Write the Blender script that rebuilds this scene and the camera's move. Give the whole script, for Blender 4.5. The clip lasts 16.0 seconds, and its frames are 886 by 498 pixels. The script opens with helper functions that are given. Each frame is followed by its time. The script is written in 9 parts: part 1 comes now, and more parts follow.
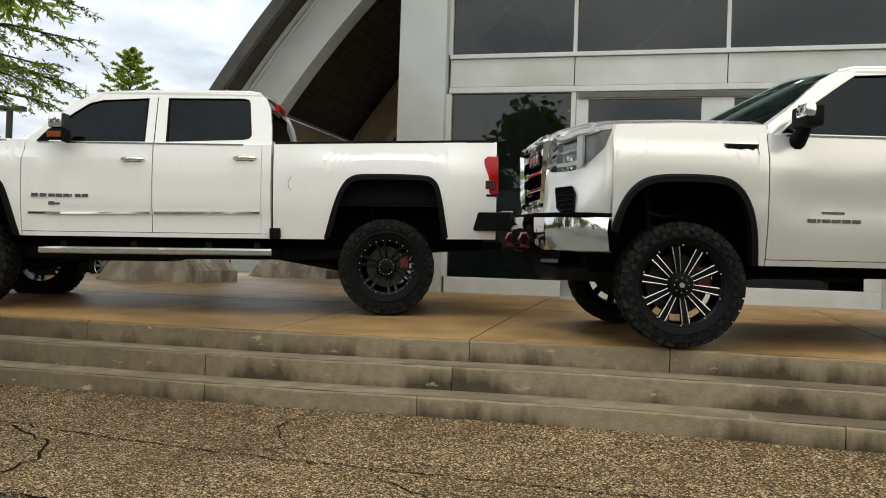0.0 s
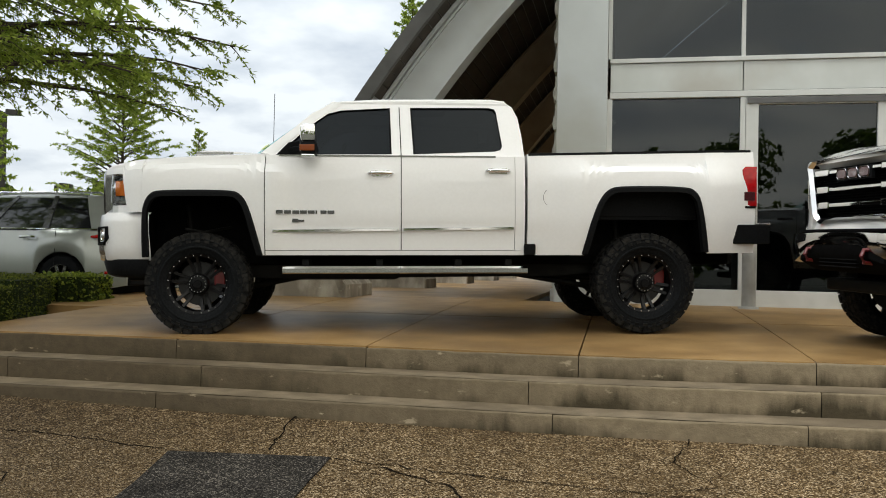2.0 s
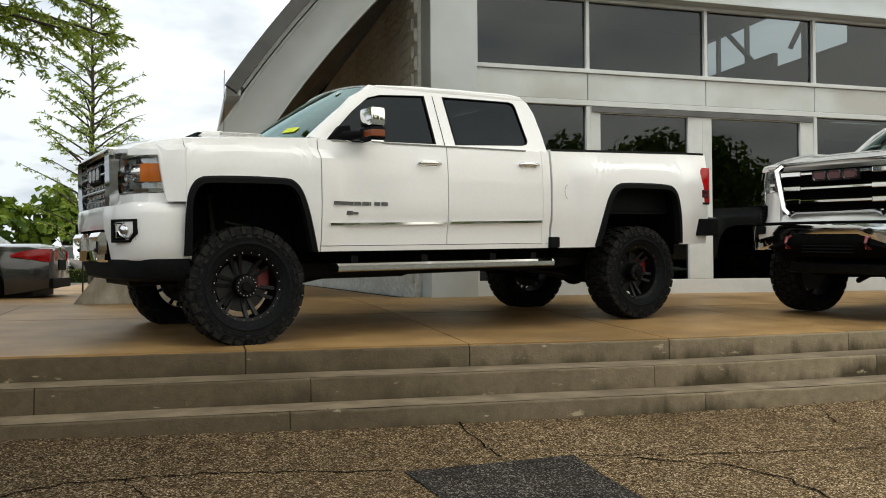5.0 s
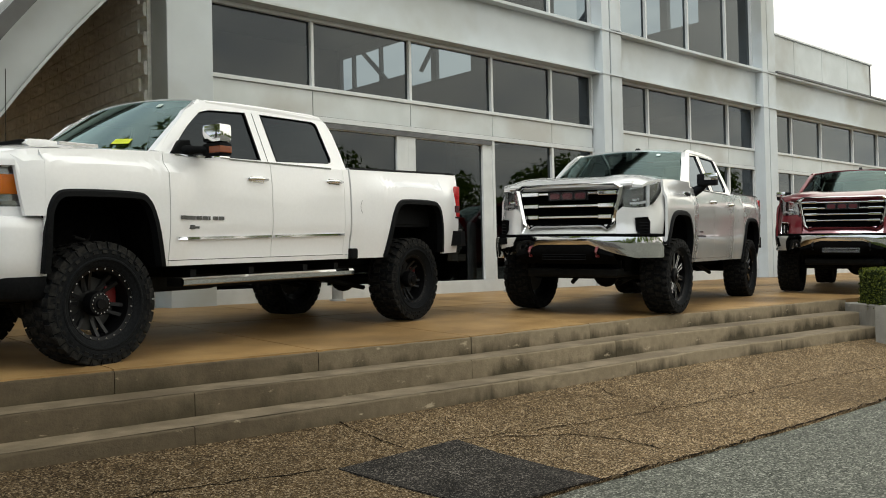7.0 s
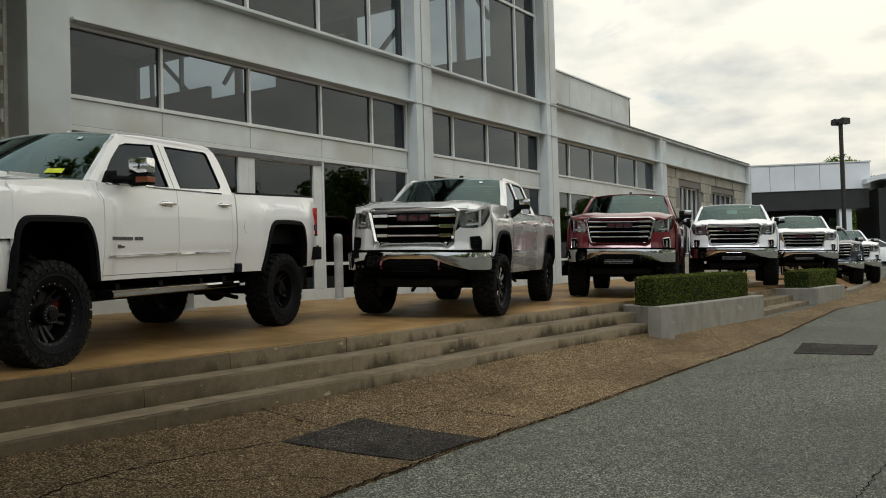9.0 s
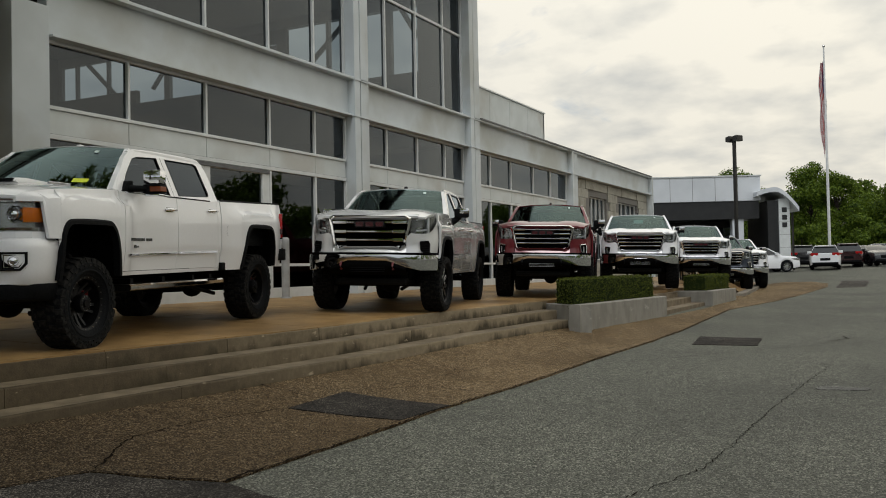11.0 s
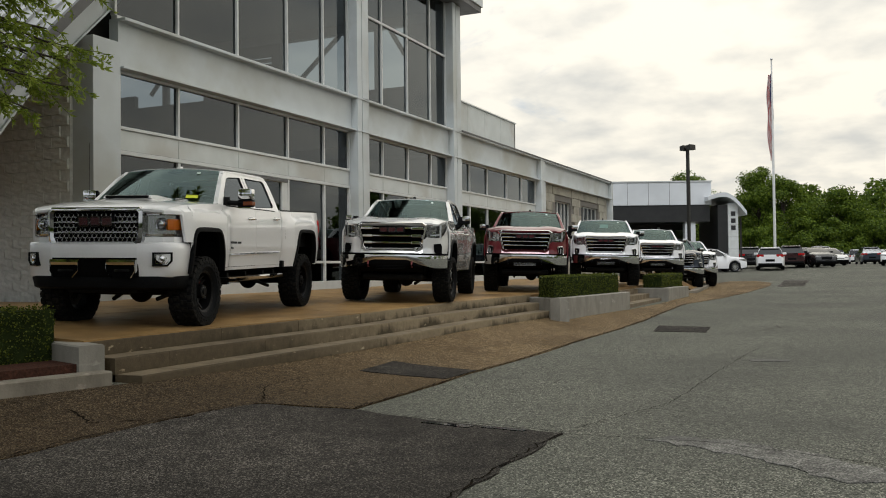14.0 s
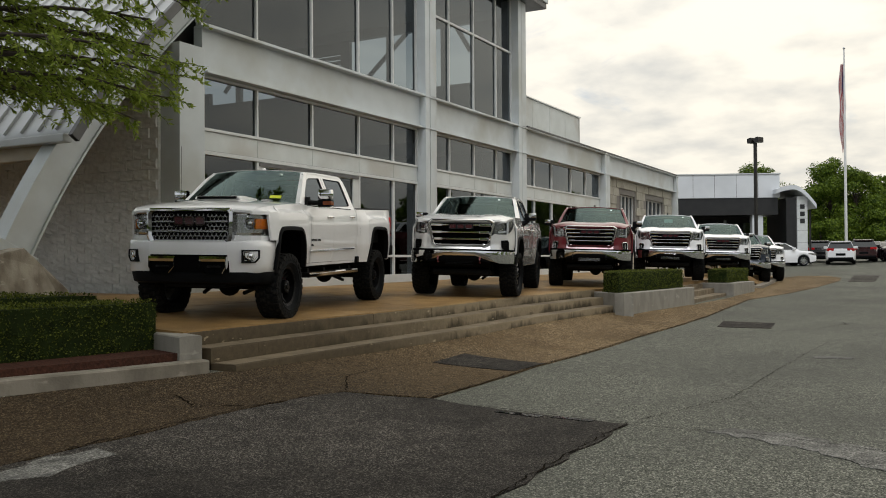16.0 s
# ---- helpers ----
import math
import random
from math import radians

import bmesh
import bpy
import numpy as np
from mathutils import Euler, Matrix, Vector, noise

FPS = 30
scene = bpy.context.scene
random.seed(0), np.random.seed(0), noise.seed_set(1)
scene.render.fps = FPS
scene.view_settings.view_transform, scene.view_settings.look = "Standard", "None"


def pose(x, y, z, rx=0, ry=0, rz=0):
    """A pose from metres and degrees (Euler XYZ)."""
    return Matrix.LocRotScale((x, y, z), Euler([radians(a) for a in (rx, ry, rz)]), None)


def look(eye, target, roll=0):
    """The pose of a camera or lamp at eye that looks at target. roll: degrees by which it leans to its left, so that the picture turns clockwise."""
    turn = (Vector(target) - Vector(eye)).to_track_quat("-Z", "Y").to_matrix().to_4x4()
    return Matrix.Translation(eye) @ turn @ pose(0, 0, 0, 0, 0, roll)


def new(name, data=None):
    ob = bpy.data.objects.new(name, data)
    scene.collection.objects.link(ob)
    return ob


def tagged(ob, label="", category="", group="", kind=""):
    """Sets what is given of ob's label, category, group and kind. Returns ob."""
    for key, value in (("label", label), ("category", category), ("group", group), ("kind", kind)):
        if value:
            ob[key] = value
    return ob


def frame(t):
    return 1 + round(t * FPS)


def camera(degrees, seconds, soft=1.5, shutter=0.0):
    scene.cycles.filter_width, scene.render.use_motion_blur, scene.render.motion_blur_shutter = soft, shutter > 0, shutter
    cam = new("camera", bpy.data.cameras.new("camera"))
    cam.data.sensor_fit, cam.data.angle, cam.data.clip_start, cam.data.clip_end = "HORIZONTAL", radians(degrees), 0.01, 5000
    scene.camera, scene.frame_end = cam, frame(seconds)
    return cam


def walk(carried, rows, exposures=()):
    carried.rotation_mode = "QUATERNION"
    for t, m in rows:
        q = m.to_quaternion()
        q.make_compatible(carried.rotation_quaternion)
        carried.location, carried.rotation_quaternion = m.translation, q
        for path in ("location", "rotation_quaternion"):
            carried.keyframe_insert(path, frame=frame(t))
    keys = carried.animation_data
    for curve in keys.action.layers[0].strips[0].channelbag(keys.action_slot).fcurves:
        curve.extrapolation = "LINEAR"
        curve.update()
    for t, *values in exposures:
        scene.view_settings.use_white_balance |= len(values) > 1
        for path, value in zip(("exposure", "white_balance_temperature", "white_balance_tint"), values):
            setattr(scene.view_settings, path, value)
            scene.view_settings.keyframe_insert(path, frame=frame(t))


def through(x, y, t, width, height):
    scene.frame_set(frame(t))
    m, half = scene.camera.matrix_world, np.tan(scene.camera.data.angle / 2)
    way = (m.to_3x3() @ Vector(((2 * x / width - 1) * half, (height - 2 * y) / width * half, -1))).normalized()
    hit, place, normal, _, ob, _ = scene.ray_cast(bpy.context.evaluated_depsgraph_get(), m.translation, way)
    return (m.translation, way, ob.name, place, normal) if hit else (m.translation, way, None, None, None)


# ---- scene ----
cam = camera(53.4, 16.0, soft=1.0)
PATH = [
    (0, (0.06, 0.227, 0.593), (-0.427, 2.167, 0.623), 1.9),
    (0.5, (-0.612, 0.174, 0.62), (-1.139, 2.103, 0.651), 1.6),
    (1, (-1.255, 0.101, 0.654), (-1.783, 2.029, 0.684), 1.5),
    (1.5, (-1.967, 0.048, 0.678), (-2.468, 1.984, 0.708), 1.3),
    (2, (-2.661, -0.007, 0.675), (-3.059, 1.953, 0.707), 1.1),
    (2.5, (-3.371, -0.011, 0.682), (-3.614, 1.973, 0.715), 0.9),
    (3, (-4.066, -0.013, 0.653), (-4.129, 1.986, 0.688), 0.6),
    (5.5, (-7.231, 0.47, 0.577), (-6.51, 2.335, 0.621), -0.6),
    (6, (-7.748, 0.543, 0.601), (-6.827, 2.318, 0.642), -0.9),
    (6.5, (-8.252, 0.633, 0.626), (-7.081, 2.254, 0.662), -1.1),
    (7, (-8.657, 0.724, 0.672), (-7.316, 2.208, 0.709), -1.3),
    (7.5, (-9.142, 0.65, 0.705), (-7.665, 1.998, 0.751), -1.5),
    (8, (-9.638, 0.507, 0.715), (-8.072, 1.75, 0.76), -1.5),
    (8.5, (-10.073, 0.439, 0.755), (-8.452, 1.61, 0.799), -1.6),
    (9, (-10.518, 0.368, 0.747), (-8.848, 1.469, 0.789), -1.6),
    (11.5, (-12.702, -0.068, 0.67), (-10.9, 0.799, 0.72), -1.2),
    (12, (-13.236, -0.207, 0.641), (-11.411, 0.61, 0.691), -1.1),
    (12.5, (-13.774, -0.242, 0.665), (-11.947, 0.57, 0.713), -0.8),
    (13, (-14.239, -0.294, 0.699), (-12.413, 0.52, 0.745), -0.8),
    (13.5, (-14.726, -0.348, 0.699), (-12.902, 0.472, 0.744), -0.7),
    (14, (-15.176, -0.361, 0.724), (-13.356, 0.468, 0.765), -0.7),
    (14.5, (-15.453, -0.459, 0.77), (-13.647, 0.401, 0.801), -0.8),
    (15, (-15.629, -0.531, 0.793), (-13.853, 0.387, 0.818), -0.6),
    (15.5, (-15.713, -0.514, 0.814), (-13.952, 0.435, 0.835), -0.4),
    (16, (-15.736, -0.509, 0.81), (-13.978, 0.446, 0.832), -0.4),
]
EXPOSURES = [(0, 0.72, 6400, 9), (3, 0.70, 6400, 9), (5.5, 0.74, 6400, 9), (7, 0.72, 6350, 8), (8, 0.52, 6350, 8), (9, 0.08, 6350, 8), (11.5, -0.08, 6400, 10), (12.5, 0.02, 6400, 10), (16, 0.15, 6450, 11)]
walk(cam, [(t, look(eye, target, roll)) for t, eye, target, roll in PATH], EXPOSURES)

# ---- sky and sun ----
SUN_DIR = Vector((-0.55, -0.22, 0.8)).normalized()   # towards the sun, behind thin cloud
world = bpy.data.worlds.new("overcast_sky")
scene.world = world
world.use_nodes = True
wn, wl = world.node_tree.nodes, world.node_tree.links
wn.clear()
sky = wn.new("ShaderNodeTexSky")
sky.sky_type, sky.sun_disc = "NISHITA", False
sky.sun_elevation = math.asin(SUN_DIR.z)
sky.sun_rotation = math.atan2(SUN_DIR.x, SUN_DIR.y)
sky_gain = wn.new("ShaderNodeVectorMath")
sky_gain.operation = "SCALE"
sky_gain.inputs["Scale"].default_value = 0.1
wl.new(sky.outputs[0], sky_gain.inputs[0])
tc = wn.new("ShaderNodeTexCoord")
sep = wn.new("ShaderNodeSeparateXYZ")
wl.new(tc.outputs["Generated"], sep.inputs[0])
up = wn.new("ShaderNodeMath")
up.operation = "ADD"
wl.new(sep.outputs["Z"], up.inputs[0])
up.inputs[1].default_value = 0.22
plane = wn.new("ShaderNodeVectorMath")
plane.operation = "DIVIDE"
wl.new(tc.outputs["Generated"], plane.inputs[0])
wl.new(up.outputs[0], plane.inputs[1])
cloud = wn.new("ShaderNodeTexNoise")
cloud.inputs["Scale"].default_value = 2.1
cloud.inputs["Detail"].default_value = 7
cloud.inputs["Roughness"].default_value = 0.55
cloud.inputs["Distortion"].default_value = 0.4
wl.new(plane.outputs[0], cloud.inputs["Vector"])
cover = wn.new("ShaderNodeValToRGB")
cover.color_ramp.elements[0].position, cover.color_ramp.elements[1].position = 0.16, 0.36
wl.new(cloud.outputs["Fac"], cover.inputs[0])
shade = wn.new("ShaderNodeTexNoise")
shade.inputs["Scale"].default_value = 3.3
shade.inputs["Detail"].default_value = 6
wl.new(plane.outputs[0], shade.inputs["Vector"])
tone = wn.new("ShaderNodeValToRGB")
tone.color_ramp.elements[0].position, tone.color_ramp.elements[1].position = 0.32, 0.55
tone.color_ramp.elements[0].color = (0.66, 0.685, 0.71, 1)
tone.color_ramp.elements[1].color = (0.98, 0.97, 0.93, 1)
wl.new(shade.outputs["Fac"], tone.inputs[0])
glow = wn.new("ShaderNodeVectorMath")
glow.operation = "DOT_PRODUCT"
glow.inputs[1].default_value = (0.92, -0.4, 0.0)
wl.new(tc.outputs["Generated"], glow.inputs[0])
side_glow = wn.new("ShaderNodeMapRange")
side_glow.inputs["From Min"].default_value, side_glow.inputs["From Max"].default_value = -0.6, 0.85
wl.new(glow.outputs["Value"], side_glow.inputs["Value"])
tint = wn.new("ShaderNodeMixRGB")
tint.inputs["Color1"].default_value, tint.inputs["Color2"].default_value = (0.63, 0.67, 0.72, 1), (1.06, 1.01, 0.90, 1)
wl.new(side_glow.outputs["Result"], tint.inputs["Fac"])
warm = wn.new("ShaderNodeMixRGB")
warm.blend_type = "MULTIPLY"
warm.inputs["Fac"].default_value = 1.0
wl.new(tone.outputs[0], warm.inputs["Color1"])
wl.new(tint.outputs[0], warm.inputs["Color2"])
both = wn.new("ShaderNodeMixRGB")
wl.new(cover.outputs[0], both.inputs["Fac"])
wl.new(sky_gain.outputs[0], both.inputs["Color1"])
wl.new(warm.outputs[0], both.inputs["Color2"])
bg = wn.new("ShaderNodeBackground")
bg.inputs["Strength"].default_value = 1.0
overhead = wn.new("ShaderNodeMath")
overhead.operation = "MULTIPLY_ADD"
wl.new(sep.outputs["Z"], overhead.inputs[0])
overhead.inputs[1].default_value, overhead.inputs[2].default_value = 0.6, 0.84
lit = wn.new("ShaderNodeVectorMath")
lit.operation = "SCALE"
wl.new(both.outputs[0], lit.inputs[0])
wl.new(overhead.outputs[0], lit.inputs["Scale"])
wl.new(lit.outputs[0], bg.inputs["Color"])
wout = wn.new("ShaderNodeOutputWorld")
wl.new(bg.outputs[0], wout.inputs["Surface"])

sun = new("sun", bpy.data.lights.new("sun", "SUN"))
sun.data.energy, sun.data.angle, sun.data.color = 1.1, radians(20), (0.99, 1.0, 1.0)
sun.matrix_world = look(SUN_DIR * 50, (0, 0, 0))


# ---- helpers for meshes and materials ----
def surf(name, c1, c2=None, rough=0.6, scale=6.0, metal=0.0, coat=0.0, bump=0.0, bscale=60.0, c3=None, big=0.6, local=False, spec=0.5, sheen_detail=4):
    """A surface of two colours by fine noise and a third by large stains."""
    m = bpy.data.materials.new(name)
    m.use_nodes = True
    n, l = m.node_tree.nodes, m.node_tree.links
    b = n["Principled BSDF"]
    b.inputs["Roughness"].default_value = rough
    b.inputs["Metallic"].default_value = metal
    b.inputs["Coat Weight"].default_value = coat
    b.inputs["Coat Roughness"].default_value = 0.04
    b.inputs["Specular IOR Level"].default_value = spec
    b.inputs["Base Color"].default_value = (*c1, 1)
    if c2 is None and not bump:
        return m
    if local:
        src = n.new("ShaderNodeTexCoord").outputs["Object"]
    else:
        src = n.new("ShaderNodeNewGeometry").outputs["Position"]
    if c2 is not None:
        t = n.new("ShaderNodeTexNoise")
        t.inputs["Scale"].default_value, t.inputs["Detail"].default_value = scale, sheen_detail
        l.new(src, t.inputs["Vector"])
        r = n.new("ShaderNodeValToRGB")
        r.color_ramp.elements[0].position, r.color_ramp.elements[1].position = 0.35, 0.65
        r.color_ramp.elements[0].color, r.color_ramp.elements[1].color = (*c1, 1), (*c2, 1)
        l.new(t.outputs["Fac"], r.inputs[0])
        out = r.outputs[0]
        if c3 is not None:
            t3 = n.new("ShaderNodeTexNoise")
            t3.inputs["Scale"].default_value, t3.inputs["Detail"].default_value = big, 5
            l.new(src, t3.inputs["Vector"])
            r3 = n.new("ShaderNodeValToRGB")
            r3.color_ramp.elements[0].position, r3.color_ramp.elements[1].position = 0.48, 0.66
            l.new(t3.outputs["Fac"], r3.inputs[0])
            mx = n.new("ShaderNodeMixRGB")
            l.new(r3.outputs[0], mx.inputs["Fac"])
            l.new(out, mx.inputs["Color1"])
            mx.inputs["Color2"].default_value = (*c3, 1)
            out = mx.outputs[0]
        l.new(out, b.inputs["Base Color"])
    if bump:
        tb = n.new("ShaderNodeTexNoise")
        tb.inputs["Scale"].default_value, tb.inputs["Detail"].default_value = bscale, 3
        l.new(src, tb.inputs["Vector"])
        bp = n.new("ShaderNodeBump")
        bp.inputs["Strength"].default_value, bp.inputs["Distance"].default_value = bump, 0.01
        l.new(tb.outputs["Fac"], bp.inputs["Height"])
        l.new(bp.outputs[0], b.inputs["Normal"])
    return m


def aggregate(name, cols, size, rough, stain, big=0.5, amount=0.5, bump=0.6, spec=0.25, shade_x=None, mottle=(0.6, 1.4), grain=3.2):
    """Asphalt or exposed aggregate: pebbles of several colours with stains."""
    m = bpy.data.materials.new(name)
    m.use_nodes = True
    n, l = m.node_tree.nodes, m.node_tree.links
    b = n["Principled BSDF"]
    pos = n.new("ShaderNodeNewGeometry").outputs["Position"]
    v = n.new("ShaderNodeTexVoronoi")
    v.inputs["Scale"].default_value = 1.0 / size
    l.new(pos, v.inputs["Vector"])
    sp = n.new("ShaderNodeSeparateColor")
    l.new(v.outputs["Color"], sp.inputs[0])
    r = n.new("ShaderNodeValToRGB")
    r.color_ramp.elements[0].color, r.color_ramp.elements[1].color = (*cols[0], 1), (*cols[-1], 1)
    for i, c in enumerate(cols[1:-1]):
        e = r.color_ramp.elements.new((i + 1) / (len(cols) - 1))
        e.color = (*c, 1)
    l.new(sp.outputs[0], r.inputs[0])
    t3 = n.new("ShaderNodeTexNoise")
    t3.inputs["Scale"].default_value, t3.inputs["Detail"].default_value = big, 7
    l.new(pos, t3.inputs["Vector"])
    r3 = n.new("ShaderNodeValToRGB")
    r3.color_ramp.elements[0].position, r3.color_ramp.elements[1].position = 0.42, 0.68
    r3.color_ramp.elements[1].color = (amount, amount, amount, 1)
    l.new(t3.outputs["Fac"], r3.inputs[0])
    mx = n.new("ShaderNodeMixRGB")
    l.new(r3.outputs[0], mx.inputs["Fac"])
    l.new(r.outputs[0], mx.inputs["Color1"])
    mx.inputs["Color2"].default_value = (*stain, 1)
    tm = n.new("ShaderNodeTexNoise")
    tm.inputs["Scale"].default_value, tm.inputs["Detail"].default_value = grain, 9
    tm.inputs["Roughness"].default_value = 0.72
    l.new(pos, tm.inputs["Vector"])
    rm = n.new("ShaderNodeValToRGB")
    rm.color_ramp.elements[0].position, rm.color_ramp.elements[1].position = 0.36, 0.66
    rm.color_ramp.elements[0].color, rm.color_ramp.elements[1].color = (mottle[0],) * 3 + (1,), (mottle[1],) * 3 + (1,)
    l.new(tm.outputs["Fac"], rm.inputs[0])
    mm = n.new("ShaderNodeMixRGB")
    mm.blend_type = "MULTIPLY"
    mm.inputs["Fac"].default_value = 1.0
    l.new(mx.outputs[0], mm.inputs["Color1"])
    l.new(rm.outputs[0], mm.inputs["Color2"])
    mx = mm
    if shade_x:
        # shade put into the paving colour: darker towards low x, with a ragged border
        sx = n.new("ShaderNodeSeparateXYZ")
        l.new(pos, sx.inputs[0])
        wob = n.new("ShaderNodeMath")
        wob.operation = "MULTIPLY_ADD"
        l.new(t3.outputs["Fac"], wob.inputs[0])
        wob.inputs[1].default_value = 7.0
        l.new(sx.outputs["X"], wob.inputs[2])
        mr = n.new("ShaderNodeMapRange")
        mr.inputs["From Min"].default_value, mr.inputs["From Max"].default_value = shade_x[0] + 3.5, shade_x[1] + 3.5
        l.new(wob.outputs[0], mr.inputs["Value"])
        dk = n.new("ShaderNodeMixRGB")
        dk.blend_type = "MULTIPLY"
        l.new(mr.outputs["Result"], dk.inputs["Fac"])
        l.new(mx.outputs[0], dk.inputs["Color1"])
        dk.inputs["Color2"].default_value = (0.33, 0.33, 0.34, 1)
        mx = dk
    l.new(mx.outputs[0], b.inputs["Base Color"])
    b.inputs["Roughness"].default_value = rough
    b.inputs["Specular IOR Level"].default_value = spec
    bp = n.new("ShaderNodeBump")
    bp.inputs["Strength"].default_value, bp.inputs["Distance"].default_value = bump, size
    bp.invert = True
    l.new(v.outputs["Distance"], bp.inputs["Height"])
    l.new(bp.outputs[0], b.inputs["Normal"])
    return m


def glass(name, tint, ior=1.5, gloss=(1, 1, 1), rough=0.0):
    """A thin tinted pane: see-through by its tint, mirror by Fresnel."""
    m = bpy.data.materials.new(name)
    m.use_nodes = True
    n, l = m.node_tree.nodes, m.node_tree.links
    n.clear()
    f = n.new("ShaderNodeFresnel")
    f.inputs["IOR"].default_value = ior
    tr = n.new("ShaderNodeBsdfTransparent")
    tr.inputs["Color"].default_value = (*tint, 1)
    gl = n.new("ShaderNodeBsdfGlossy")
    gl.inputs["Color"].default_value, gl.inputs["Roughness"].default_value = (*gloss, 1), rough
    mx = n.new("ShaderNodeMixShader")
    l.new(f.outputs[0], mx.inputs[0])
    l.new(tr.outputs[0], mx.inputs[1])
    l.new(gl.outputs[0], mx.inputs[2])
    o = n.new("ShaderNodeOutputMaterial")
    l.new(mx.outputs[0], o.inputs["Surface"])
    return m


def see_through(name):
    """The inner face of a pane: lets all light through."""
    m = bpy.data.materials.new(name)
    m.use_nodes = True
    n, l = m.node_tree.nodes, m.node_tree.links
    n.clear()
    tr = n.new("ShaderNodeBsdfTransparent")
    o = n.new("ShaderNodeOutputMaterial")
    l.new(tr.outputs[0], o.inputs["Surface"])
    return m


def streaked(name, base, dark, pale, rough=0.75):
    """Weathered concrete face with dark streaks that run down and pale chips."""
    m = bpy.data.materials.new(name)
    m.use_nodes = True
    n, l = m.node_tree.nodes, m.node_tree.links
    b = n["Principled BSDF"]
    pos = n.new("ShaderNodeNewGeometry").outputs["Position"]

    def band(scale, s, lo, hi, detail=4):
        mp = n.new("ShaderNodeMapping")
        mp.inputs["Scale"].default_value = s
        l.new(pos, mp.inputs["Vector"])
        t = n.new("ShaderNodeTexNoise")
        t.inputs["Scale"].default_value, t.inputs["Detail"].default_value = scale, detail
        l.new(mp.outputs[0], t.inputs["Vector"])
        r = n.new("ShaderNodeValToRGB")
        r.color_ramp.elements[0].position, r.color_ramp.elements[1].position = lo, hi
        l.new(t.outputs["Fac"], r.inputs[0])
        return r.outputs[0]

    m1 = n.new("ShaderNodeMixRGB")
    l.new(band(4.5, (1, 1, 0.45), 0.38, 0.62, 7), m1.inputs["Fac"])
    m1.inputs["Color1"].default_value, m1.inputs["Color2"].default_value = (*base, 1), (*dark, 1)
    m2 = n.new("ShaderNodeMixRGB")
    l.new(band(4.0, (1, 1, 2.0), 0.62, 0.71, 7), m2.inputs["Fac"])
    l.new(m1.outputs[0], m2.inputs["Color1"])
    m2.inputs["Color2"].default_value = (*pale, 1)
    l.new(m2.outputs[0], b.inputs["Base Color"])
    b.inputs["Roughness"].default_value = rough
    t = n.new("ShaderNodeTexNoise")
    t.inputs["Scale"].default_value, t.inputs["Detail"].default_value = 45, 5
    l.new(pos, t.inputs["Vector"])
    bp = n.new("ShaderNodeBump")
    bp.inputs["Strength"].default_value, bp.inputs["Distance"].default_value = 0.5, 0.01
    l.new(t.outputs["Fac"], bp.inputs["Height"])
    l.new(bp.outputs[0], b.inputs["Normal"])
    return m


